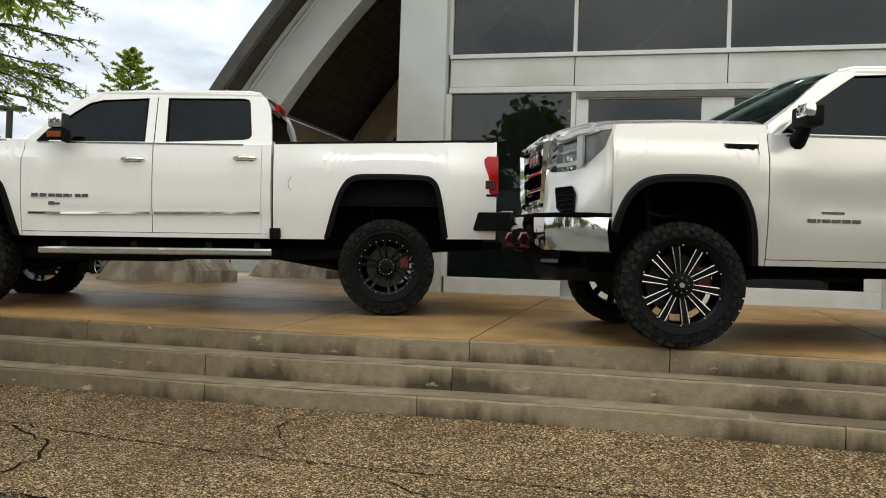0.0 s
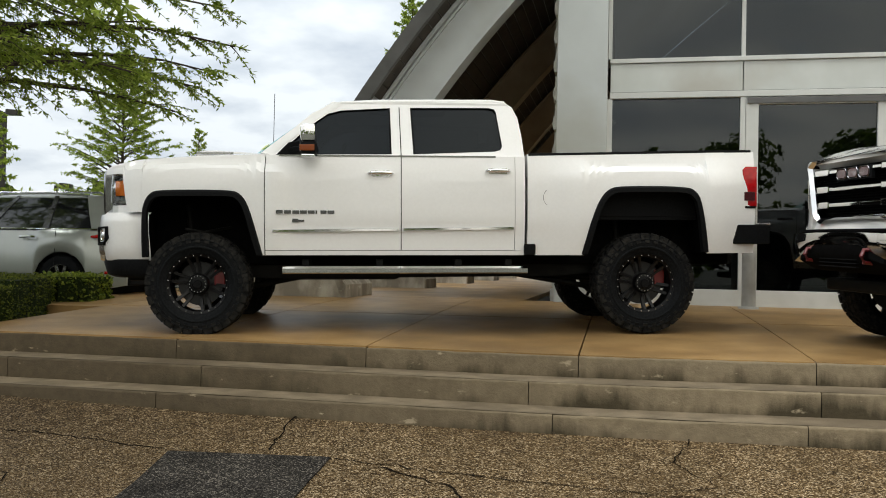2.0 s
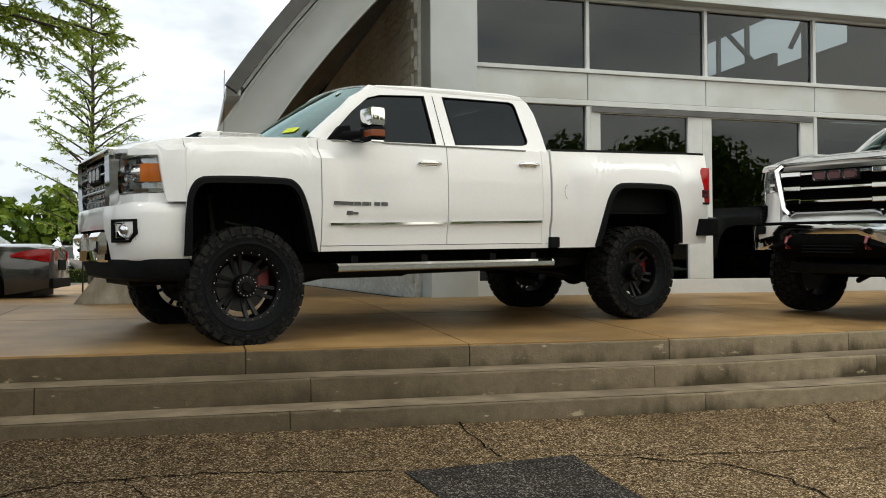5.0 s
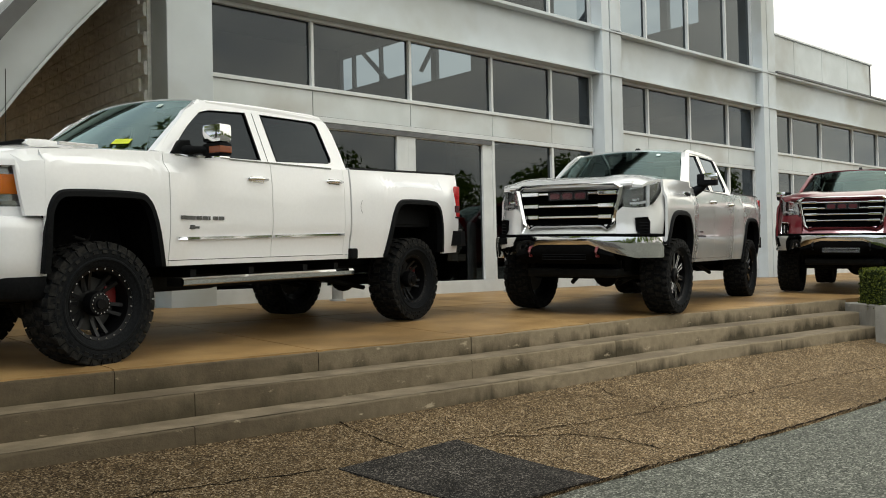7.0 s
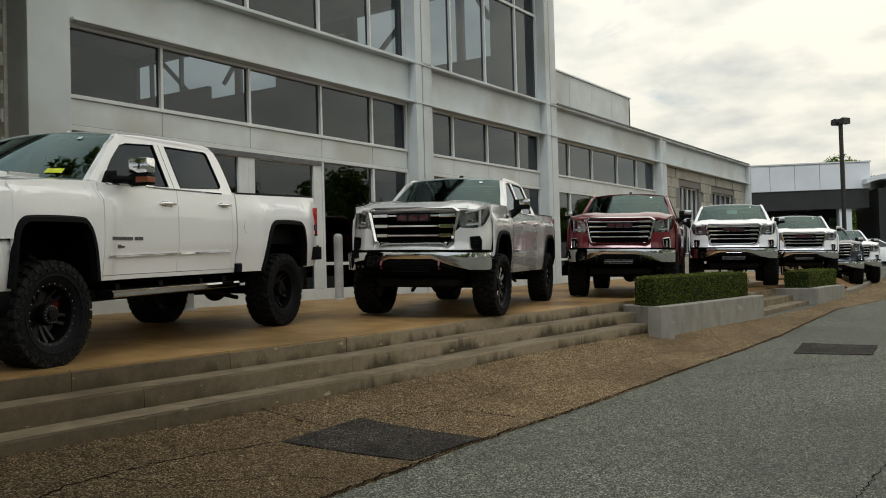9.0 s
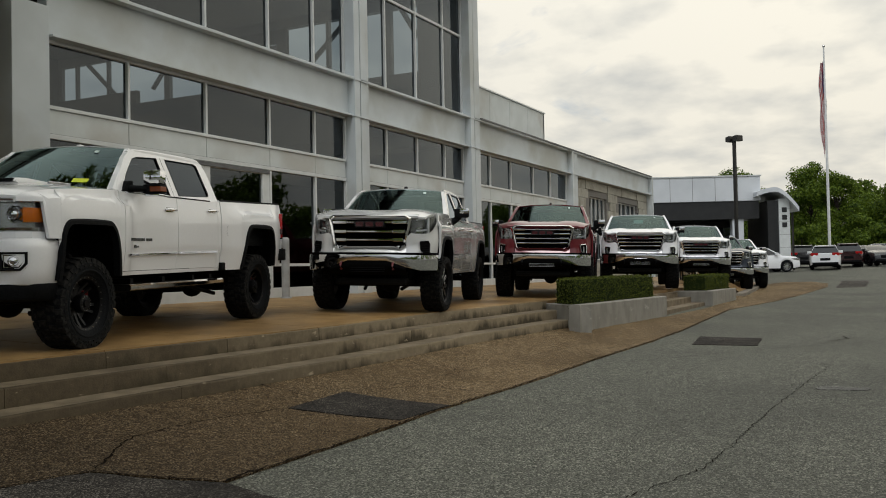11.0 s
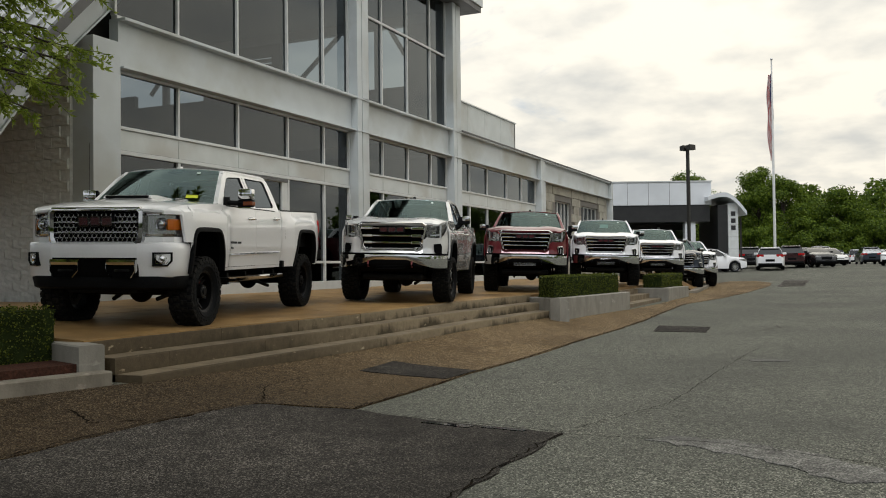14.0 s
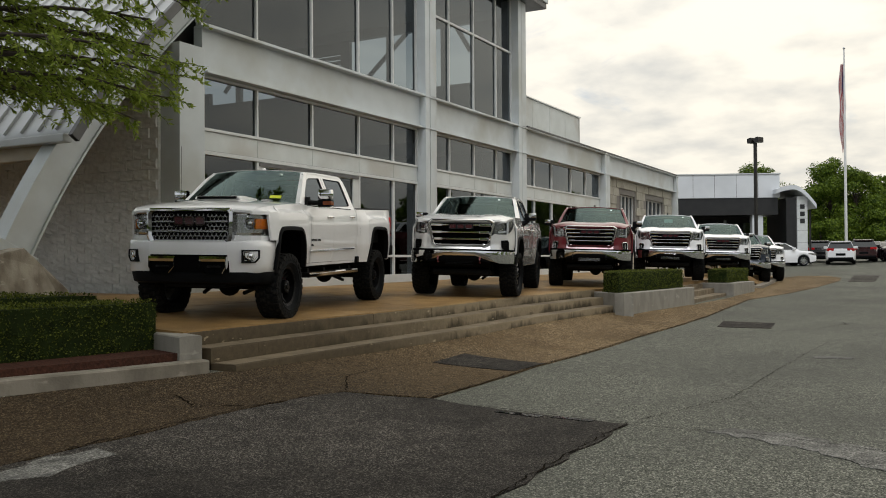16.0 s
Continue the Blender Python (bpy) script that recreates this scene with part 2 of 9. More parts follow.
def drips(name):
    """Old step concrete: pale worn upper edge, ragged dark mould below, chips and rust."""
    m = bpy.data.materials.new(name)
    m.use_nodes = True
    n, l = m.node_tree.nodes, m.node_tree.links
    b = n["Principled BSDF"]
    obj = n.new("ShaderNodeTexCoord").outputs["Object"]
    pos = n.new("ShaderNodeNewGeometry").outputs["Position"]

    def noise_of(src, scale, stretch, detail):
        mp = n.new("ShaderNodeMapping")
        mp.inputs["Scale"].default_value = stretch
        l.new(src, mp.inputs["Vector"])
        t = n.new("ShaderNodeTexNoise")
        t.inputs["Scale"].default_value, t.inputs["Detail"].default_value = scale, detail
        t.inputs["Roughness"].default_value = 0.62
        l.new(mp.outputs[0], t.inputs["Vector"])
        return t.outputs["Fac"]

    def ramp(src, lo, hi):
        r = n.new("ShaderNodeMapRange")
        r.inputs["From Min"].default_value, r.inputs["From Max"].default_value = lo, hi
        l.new(src, r.inputs["Value"])
        return r.outputs["Result"]

    def sum_of(a, k, c):
        q = n.new("ShaderNodeMath")
        q.operation = "MULTIPLY_ADD"
        l.new(a, q.inputs[0])
        q.inputs[1].default_value = k
        l.new(c, q.inputs[2])
        return q.outputs[0]

    def mix(fac, c1, c2):
        q = n.new("ShaderNodeMixRGB")
        l.new(fac, q.inputs["Fac"])
        for sock, c in (("Color1", c1), ("Color2", c2)):
            if isinstance(c, tuple):
                q.inputs[sock].default_value = (*c, 1)
            else:
                l.new(c, q.inputs[sock])
        return q.outputs[0]

    z = n.new("ShaderNodeSeparateXYZ")
    l.new(obj, z.inputs[0])
    px = n.new("ShaderNodeSeparateXYZ")
    l.new(pos, px.inputs[0])
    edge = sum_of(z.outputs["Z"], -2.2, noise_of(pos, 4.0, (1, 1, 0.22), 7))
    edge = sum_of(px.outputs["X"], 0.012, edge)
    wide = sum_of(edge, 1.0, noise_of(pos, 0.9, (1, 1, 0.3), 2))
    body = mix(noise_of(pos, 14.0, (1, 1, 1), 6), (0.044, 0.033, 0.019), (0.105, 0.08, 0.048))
    # body colour is darker towards -x and paler beyond about x = -2
    paler_body = mix(noise_of(pos, 14.0, (1, 1, 1), 6), (0.118, 0.092, 0.057), (0.26, 0.206, 0.132))
    body = mix(ramp(sum_of(px.outputs["X"], 0.2, noise_of(pos, 1.4, (1, 1, 0.4), 4)), -0.75, 0.1), body, paler_body)
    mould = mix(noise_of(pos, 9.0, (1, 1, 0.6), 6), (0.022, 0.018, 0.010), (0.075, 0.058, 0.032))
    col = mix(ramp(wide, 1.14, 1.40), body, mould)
    col = mix(ramp(noise_of(pos, 5.0, (1, 1, 2.2), 7), 0.64, 0.70), col, (0.30, 0.245, 0.165))
    l.new(col, b.inputs["Base Color"])
    b.inputs["Roughness"].default_value = 0.8
    b.inputs["Specular IOR Level"].default_value = 0.2
    bp = n.new("ShaderNodeBump")
    bp.inputs["Strength"].default_value, bp.inputs["Distance"].default_value = 0.6, 0.01
    l.new(noise_of(pos, 50.0, (1, 1, 1), 5), bp.inputs["Height"])
    l.new(bp.outputs[0], b.inputs["Normal"])
    return m


def leafy(name, c1, c2, through=0.3):
    """Leaves whose colour varies from one to the next."""
    m = bpy.data.materials.new(name)
    m.use_nodes = True
    n, l = m.node_tree.nodes, m.node_tree.links
    b = n["Principled BSDF"]
    r = n.new("ShaderNodeValToRGB")
    r.color_ramp.elements[0].color, r.color_ramp.elements[1].color = (*c1, 1), (*c2, 1)
    l.new(n.new("ShaderNodeNewGeometry").outputs["Random Per Island"], r.inputs[0])
    l.new(r.outputs[0], b.inputs["Base Color"])
    b.inputs["Roughness"].default_value = 0.6
    b.inputs["Specular IOR Level"].default_value = 0.2
    tl = n.new("ShaderNodeBsdfTranslucent")
    l.new(r.outputs[0], tl.inputs["Color"])
    mx = n.new("ShaderNodeMixShader")
    mx.inputs[0].default_value = through
    l.new(b.outputs[0], mx.inputs[1])
    l.new(tl.outputs[0], mx.inputs[2])
    l.new(mx.outputs[0], n["Material Output"].inputs["Surface"])
    return m


def finish(ob, smooth=None):
    if smooth is not None:
        ob.data.shade_smooth()
        if smooth < 180:
            ob.data.set_sharp_from_angle(angle=radians(smooth))
    return ob


def part(name, bm, material, parent=None, label="", smooth=None, recalc=True, outward=None):
    """Links a bmesh as one mesh object, under a thing or a part. outward: of a pane, the way its mirroring outer face looks."""
    me = bpy.data.meshes.new(name)
    if recalc:
        bmesh.ops.recalc_face_normals(bm, faces=bm.faces)
    bm.to_mesh(me)
    bm.free()
    me.materials.append(material)
    if outward is not None:
        me.materials.append(M["pane_back"])
        way = Vector(outward)
        for f in me.polygons:
            f.material_index = 0 if f.normal.dot(way) > 0.05 else 1
    ob = new(name, me)
    if parent is not None:
        ob.parent = parent
    if label:
        tagged(ob, label)
    return finish(ob, smooth)


def sharing(name, me, parent, at):
    """One more object on a mesh that is there already."""
    ob = new(name, me)
    ob.parent = parent
    ob.matrix_basis = at
    return ob


def empty(name, m, label, category, group="", kind=""):
    ob = new(name)
    ob.matrix_basis = m
    return tagged(ob, label, category, group, kind)


def block(bm, x0, x1, y0, y1, z0, z1, bevel=0.0, m=None):
    vs = [bm.verts.new((x, y, z)) for x in (x0, x1) for y in (y0, y1) for z in (z0, z1)]
    fs = [bm.faces.new([vs[i] for i in q]) for q in ((0, 1, 3, 2), (4, 6, 7, 5), (0, 4, 5, 1), (2, 3, 7, 6), (0, 2, 6, 4), (1, 5, 7, 3))]
    if m is not None:
        bmesh.ops.transform(bm, matrix=m, verts=vs)
    if bevel:
        es = list({e for f in fs for e in f.edges})
        bmesh.ops.bevel(bm, geom=es, offset=bevel, segments=2, affect="EDGES", profile=0.6)
    return bm


def solid(x0, x1, y0, y1, z0, z1, bevel=0.0, m=None):
    return block(bmesh.new(), x0, x1, y0, y1, z0, z1, bevel, m)


def prism(bm, pts, axis, a, b, bevel=0.0):
    """A polygon in the plane across an axis, drawn out from a to b. pts are (u, v): y,z for x; x,z for y; x,y for z."""
    def at(u, v, w):
        return {"x": (w, u, v), "y": (u, w, v), "z": (u, v, w)}[axis]
    lo = [bm.verts.new(at(u, v, a)) for u, v in pts]
    hi = [bm.verts.new(at(u, v, b)) for u, v in pts]
    fs = [bm.faces.new(lo), bm.faces.new(hi[::-1])]
    k = len(pts)
    fs += [bm.faces.new((lo[i], hi[i], hi[(i + 1) % k], lo[(i + 1) % k])) for i in range(k)]
    if bevel:
        bmesh.ops.recalc_face_normals(bm, faces=fs)
        es = list({e for f in fs[:2] for e in f.edges})
        bmesh.ops.bevel(bm, geom=es, offset=bevel, segments=2, affect="EDGES", profile=0.6)
    return bm


def tube(bm, pts, radius, n=8, caps=True):
    """A pipe through points; radius is one number or one for each point."""
    pts = [Vector(p) for p in pts]
    rad = radius if isinstance(radius, (list, tuple)) else [radius] * len(pts)
    rings = []
    for i, p in enumerate(pts):
        d = (pts[min(i + 1, len(pts) - 1)] - pts[max(i - 1, 0)]).normalized()
        side = d.cross(Vector((0, 0, 1)) if abs(d.z) < 0.9 else Vector((1, 0, 0))).normalized()
        other = side.cross(d)
        rings.append([bm.verts.new(p + rad[i] * (math.cos(a) * side + math.sin(a) * other)) for a in [2 * math.pi * j / n for j in range(n)]])
    for r0, r1 in zip(rings, rings[1:]):
        for j in range(n):
            bm.faces.new((r0[j], r0[(j + 1) % n], r1[(j + 1) % n], r1[j]))
    if caps:
        bm.faces.new(rings[0][::-1])
        bm.faces.new(rings[-1])
    return bm


def grid(bm, rows, close=False):
    """Faces over rows of points."""
    vs = [[bm.verts.new(p) for p in row] for row in rows]
    k = len(vs[0])
    for r0, r1 in zip(vs, vs[1:]):
        for j in range(k - (0 if close else 1)):
            bm.faces.new((r0[j], r0[(j + 1) % k], r1[(j + 1) % k], r1[j]))
    return vs


def shell(bm, rows, shift):
    """A sheet over rows of points with thickness: a second sheet, moved by shift, and its rim."""
    a = grid(bm, rows)
    sh = Vector(shift)
    b = grid(bm, [[Vector(p) + sh for p in row] for row in rows])
    loop = [(0, j) for j in range(len(a[0]))] + [(i, -1) for i in range(1, len(a))] + [(-1, j) for j in range(len(a[0]) - 2, -1, -1)] + [(i, 0) for i in range(len(a) - 2, 0, -1)]
    for (i, j), (k, m) in zip(loop, loop[1:] + loop[:1]):
        bm.faces.new((a[i][j], a[k][m], b[k][m], b[i][j]))
    return bm


def spin(bm, profile, n=48, axis="y"):
    """A profile of (radius, along) turned about an axis."""
    rows = []
    for i in range(n):
        a = 2 * math.pi * i / n
        rows.append([(r * math.cos(a), w, r * math.sin(a)) if axis == "y" else (r * math.cos(a), r * math.sin(a), w) for r, w in profile])
    vs = [[bm.verts.new(p) for p in row] for row in rows]
    for i in range(n):
        r0, r1 = vs[i], vs[(i + 1) % n]
        for j in range(len(profile) - 1):
            bm.faces.new((r0[j], r0[j + 1], r1[j + 1], r1[j]))
    return bm


def lerp(a, b, k):
    return a + (b - a) * k


def ss(a, b, x):
    k = min(1.0, max(0.0, (x - a) / (b - a)))
    return k * k * (3 - 2 * k)


# ---- materials ----
M = {
    "road": aggregate("grey_asphalt", [(0.022, 0.023, 0.017), (0.053, 0.055, 0.043), (0.09, 0.091, 0.073), (0.13, 0.13, 0.104), (0.32, 0.315, 0.26)], 0.011, 0.8, (0.058, 0.058, 0.049), 0.35, 0.6, 0.8, 0.2, mottle=(0.84, 1.16), grain=9.0),
    "apron": aggregate("brown_aggregate", [(0.02, 0.011, 0.004), (0.06, 0.037, 0.015), (0.14, 0.09, 0.04), (0.21, 0.145, 0.075), (0.56, 0.43, 0.27)], 0.0095, 0.8, (0.05, 0.031, 0.013), 0.45, 0.6, 1.0, 0.12, shade_x=(-3.0, -9.0), mottle=(0.76, 1.24), grain=8.0),
    "dark_asphalt": aggregate("dark_asphalt", [(0.009, 0.0082, 0.007), (0.019, 0.0168, 0.0138), (0.034, 0.030, 0.0245), (0.058, 0.051, 0.043), (0.20, 0.18, 0.155)], 0.0095, 0.8, (0.012, 0.010, 0.008), 0.4, 0.6, 0.9, 0.12),
    "dust": aggregate("pale_dusty_asphalt", [(0.05, 0.049, 0.043), (0.1, 0.097, 0.086), (0.15, 0.145, 0.13), (0.28, 0.27, 0.245)], 0.012, 0.85, (0.1, 0.098, 0.09), 0.8, 0.7, 0.7, 0.2),
    "patch": aggregate("patched_asphalt", [(0.009, 0.008, 0.007), (0.015, 0.0133, 0.0115), (0.023, 0.0203, 0.0172), (0.035, 0.031, 0.0265), (0.17, 0.15, 0.125)], 0.009, 0.85, (0.012, 0.011, 0.010), 1.2, 0.5, 0.8, 0.1),
    "slab": surf("plaza_concrete", (0.345, 0.215, 0.088), (0.235, 0.14, 0.055), 0.45, 2.5, bump=0.25, bscale=70, c3=(0.135, 0.083, 0.036), big=0.45, spec=0.2),
    "riser": drips("weathered_step_concrete"),
    "tread": surf("step_tread_concrete", (0.205, 0.161, 0.105), (0.124, 0.097, 0.062), 0.7, 5, bump=0.3, bscale=60, c3=(0.10, 0.076, 0.048), big=0.9, spec=0.25),
    "planter": streaked("planter_concrete", (0.245, 0.23, 0.195), (0.19, 0.176, 0.147), (0.30, 0.282, 0.24)),
    "kerb": streaked("kerb_concrete", (0.21, 0.185, 0.145), (0.125, 0.108, 0.082), (0.29, 0.255, 0.205)),
    "foot": streaked("buttress_concrete", (0.40, 0.36, 0.29), (0.2, 0.17, 0.13), (0.5, 0.46, 0.38)),
    "white_metal": surf("white_painted_steel", (0.56, 0.597, 0.605), (0.505, 0.538, 0.545), 0.45, 1.5, c3=(0.42, 0.43, 0.40), big=0.5, bump=0.05, bscale=8),
    "panel": surf("white_spandrel_panel", (0.60, 0.627, 0.612), (0.54, 0.567, 0.55), 0.5, 2.0, c3=(0.46, 0.455, 0.42), big=0.7),
    "frame": surf("white_window_frame", (0.62, 0.635, 0.62), (0.56, 0.575, 0.56), 0.4, 4),
    "flash": surf("dark_metal_flashing", (0.12, 0.12, 0.12), (0.08, 0.08, 0.08), 0.5, 3),
    "block_wall": surf("split_face_block", (0.68, 0.67, 0.625), (0.57, 0.56, 0.52), 0.9, 12, bump=0.8, bscale=22, c3=(0.50, 0.49, 0.455), big=0.8),
    "stone": surf("pale_stone_block", (0.43, 0.41, 0.35), (0.35, 0.33, 0.275), 0.9, 9, bump=0.8, bscale=25, c3=(0.28, 0.265, 0.22), big=1.2),
    "mortar": surf("mortar", (0.22, 0.21, 0.19), (0.17, 0.16, 0.15), 0.9, 20),
    "roof": surf("standing_seam_metal", (0.46, 0.47, 0.47), (0.40, 0.41, 0.41), 0.4, 1.2, metal=0.3, c3=(0.36, 0.36, 0.35), big=0.4),
    "wood": surf("dark_stained_planks", (0.055, 0.042, 0.03), (0.03, 0.023, 0.017), 0.7, 4, bump=0.2, bscale=30),
    "tan_beam": surf("tan_painted_beam", (0.40, 0.34, 0.25), (0.33, 0.28, 0.2), 0.6, 3),
    "facade_glass": glass("tinted_facade_glass", (0.19, 0.23, 0.255), 1.6, (0.88, 0.95, 1.0)),
    "pane_back": see_through("pane_inner_face"),
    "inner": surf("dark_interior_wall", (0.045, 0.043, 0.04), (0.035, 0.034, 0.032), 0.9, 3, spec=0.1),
    "inner_steel": surf("interior_steel", (0.16, 0.16, 0.16), (0.12, 0.12, 0.12), 0.5, 3),
    "soil": surf("red_brown_mulch", (0.07, 0.03, 0.02), (0.035, 0.017, 0.012), 0.95, 30, bump=1.0, bscale=40, spec=0.1),
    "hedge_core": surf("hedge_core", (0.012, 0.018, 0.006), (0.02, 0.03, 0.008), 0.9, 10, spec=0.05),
    "hedge": leafy("boxwood_leaves", (0.016, 0.03, 0.005), (0.145, 0.165, 0.02)),
    "shrub": leafy("bright_shrub_leaves", (0.06, 0.10, 0.012), (0.22, 0.26, 0.03)),
    "cypress": leafy("cypress_needles", (0.13, 0.2, 0.022), (0.36, 0.44, 0.075), 0.5),
    "forest": leafy("woodland_leaves", (0.032, 0.066, 0.007), (0.16, 0.225, 0.022), 0.4),
    "bark": surf("grey_brown_bark", (0.06, 0.045, 0.035), (0.035, 0.027, 0.02), 0.9, 12, bump=0.8, bscale=30),
    "pole": surf("dark_bronze_pole", (0.025, 0.023, 0.02), (0.018, 0.017, 0.015), 0.45, 5, metal=0.3),
    "pole_white": surf("white_pole", (0.7, 0.7, 0.68), (0.62, 0.62, 0.6), 0.35, 4),
    "bollard": surf("grey_painted_steel", (0.36, 0.36, 0.345), (0.28, 0.28, 0.265), 0.4, 5, c3=(0.2, 0.195, 0.18), big=2.0),
    "stainless": surf("brushed_steel", (0.6, 0.6, 0.58), (0.5, 0.5, 0.48), 0.3, 30, metal=0.9),
    "crack": surf("open_crack", (0.012, 0.009, 0.006), (0.006, 0.005, 0.004), 0.95, 20, spec=0.02),
    "water": surf("puddle_water", (0.008, 0.008, 0.008), None, 0.08, spec=0.35),
    "black_band": surf("black_fascia", (0.015, 0.015, 0.016), (0.022, 0.022, 0.022), 0.35, 2),
    "white_band": surf("white_fascia", (0.66, 0.68, 0.7), (0.6, 0.62, 0.64), 0.4, 0.8),
    "flag": surf("flag_cloth", (0.35, 0.04, 0.04), (0.12, 0.06, 0.12), 0.8, 6),
    "red_fabric": surf("red_flag_cloth", (0.4, 0.03, 0.03), (0.3, 0.02, 0.02), 0.8, 6),
    "white_cloth": surf("white_flag_cloth", (0.7, 0.68, 0.66), (0.6, 0.58, 0.56), 0.8, 6),
    "blue_cloth": surf("blue_flag_cloth", (0.02, 0.03, 0.1), (0.015, 0.02, 0.07), 0.8, 6),
    # vehicles
    "white_paint": surf("pearl_white_paint", (0.84, 0.84, 0.845), (0.82, 0.82, 0.825), 0.28, 40, coat=1.0, local=True),
    "silver_paint": surf("silver_metallic_paint", (0.72, 0.715, 0.70), (0.66, 0.655, 0.64), 0.24, 300, metal=0.4, coat=1.0, local=True),
    "maroon_paint": surf("dark_maroon_paint", (0.035, 0.006, 0.008), (0.026, 0.005, 0.006), 0.25, 200, metal=0.2, coat=1.0, local=True),
    "blue_paint": surf("bright_blue_paint", (0.012, 0.06, 0.22), (0.01, 0.05, 0.18), 0.25, 200, metal=0.2, coat=1.0, local=True),
    "red_paint": surf("deep_red_metallic_paint", (0.14, 0.008, 0.014), (0.11, 0.006, 0.011), 0.28, 200, metal=0.2, coat=1.0, local=True),
    "slate_paint": surf("dark_slate_metallic_paint", (0.03, 0.04, 0.06), (0.025, 0.034, 0.05), 0.28, 200, metal=0.4, coat=1.0, local=True),
    "suv_silver": surf("greenish_silver_paint", (0.40, 0.42, 0.39), (0.36, 0.38, 0.35), 0.26, 300, metal=0.4, coat=1.0, local=True),
    "black_paint": surf("black_paint", (0.012, 0.012, 0.014), (0.016, 0.016, 0.018), 0.25, 100, coat=1.0, local=True),
    "grey_paint": surf("grey_metallic_paint", (0.16, 0.15, 0.14), (0.14, 0.13, 0.12), 0.3, 200, metal=0.5, coat=1.0, local=True),
    "chrome": surf("chrome", (0.78, 0.78, 0.78), None, 0.06, metal=1.0),
    # plain chrome with dark reflections put into its colour, for the grille surround
    "shade_chrome": surf("chrome_dark_reflections", (0.42, 0.43, 0.44), None, 0.08, metal=1.0),
    "satin": surf("satin_chrome", (0.55, 0.55, 0.56), None, 0.25, metal=1.0),
    "tyre": surf("tyre_rubber", (0.0045, 0.0052, 0.006), (0.010, 0.011, 0.012), 0.7, 60, bump=0.25, bscale=140, local=True, spec=0.07),
    "tyre_tread": surf("dusty_tread_rubber", (0.005, 0.0055, 0.006), (0.022, 0.021, 0.019), 0.75, 22, bump=0.3, bscale=90, local=True, spec=0.07),
    "spoke": surf("satin_black_spoke", (0.012, 0.012, 0.0128), (0.017, 0.017, 0.018), 0.33, 20, local=True, spec=0.2),
    "black_rim": surf("black_alloy", (0.003, 0.003, 0.0034), (0.005, 0.005, 0.0055), 0.4, 20, metal=0.0, local=True, spec=0.12),
    "milled": surf("milled_alloy", (0.62, 0.62, 0.63), None, 0.22, metal=1.0),
    "gunmetal": surf("gunmetal_alloy", (0.13, 0.13, 0.135), None, 0.35, metal=0.8),
    "plastic": surf("black_textured_plastic", (0.0045, 0.005, 0.0056), (0.008, 0.0083, 0.009), 0.6, 60, bump=0.1, bscale=200, local=True, spec=0.06),
    "under": surf("black_chassis_steel", (0.005, 0.005, 0.005), (0.009, 0.009, 0.008), 0.6, 12, local=True, spec=0.1),
    "liner": surf("wheel_well_liner", (0.003, 0.003, 0.003), (0.005, 0.005, 0.005), 0.9, 20, local=True, spec=0.02),
    "side_glass": glass("privacy_glass", (0.05, 0.056, 0.062), 1.33, (0.8, 0.9, 1.0)),
    "windscreen": glass("green_windscreen", (0.30, 0.41, 0.39), 1.58, (0.74, 0.98, 0.95)),
    "led": surf("white_light_guide", (0.8, 0.82, 0.84), None, 0.25),
    "lens": glass("clear_lens", (0.92, 0.93, 0.93), 1.25),
    "amber": surf("amber_lens", (0.75, 0.20, 0.012), None, 0.15, coat=0.6),
    "red_lens": surf("red_lens", (0.42, 0.004, 0.006), (0.30, 0.003, 0.004), 0.15, 20, coat=0.25, local=True, spec=0.3),
    "amber_dark": surf("dark_amber_lens", (0.2, 0.045, 0.008), None, 0.2),
    "red_steel": surf("red_painted_steel", (0.11, 0.006, 0.006), None, 0.4),
    "badge_red": surf("red_enamel", (0.05, 0.005, 0.008), None, 0.25, coat=0.5),
    "badge_dark": surf("dark_chrome", (0.16, 0.16, 0.165), None, 0.25, metal=0.9),
    "seat": surf("dark_seat_fabric", (0.03, 0.03, 0.03), (0.045, 0.043, 0.04), 0.85, 30, local=True),
    "sticker": surf("yellow_sticker", (0.75, 0.85, 0.03), None, 0.6),
    "paper": surf("pale_window_sheet", (0.6, 0.72, 0.68), None, 0.6),
    "plate": surf("dark_plate", (0.03, 0.03, 0.032), None, 0.4),
    "lamp_dark": surf("dark_lamp_housing", (0.26, 0.26, 0.265), (0.36, 0.36, 0.36), 0.2, 30, metal=0.8, local=True),
    "lamp_inner": surf("lamp_reflector", (0.6, 0.6, 0.6), None, 0.2, metal=0.9),
    "disc": surf("brake_disc", (0.012, 0.012, 0.012), None, 0.5, metal=0.3),
}
# ---- lie of the land ----
KX = [-300, -30, -14, -10.6, -8.9, -8.4, -5, -2, 1, 3.3, 7.4, 11.5, 15.6, 18, 21.6, 27.5, 31.5, 34, 38, 60, 400]
KY = [9, 9, 7.7, 6.75, 6.2, 6.05, 6.0, 5.9, 5.72, 5.3, 4.75, 4.62, 4.6, 5.05, 5.22, 5.5, 5.75, 6.3, 7.2, 12, 40]
EDGE_Z, RISE, GOING = 0.0, 0.165, 0.36


def y_edge(x):
    """Front edge of the plaza, a shallow curve."""
    return 6.5 - 0.065 * x - 0.004 * x * x


def y_kerb(x):
    return y_edge(x) - 2 * GOING if -8.45 < x < 3.3 else float(np.interp(x, KX, KY))


def z_road(x, y):
    d = max(0.0, y_kerb(x) - y)
    return -0.46 + 1.15 * ss(8, 70, x) + 0.06 * ss(0, 1, (-5 - x) / 4) + 0.05 * ss(-3.5, 0.5, x) - 0.25 * max(1 - math.exp(-d / 1.1), ss(17, 23, x))


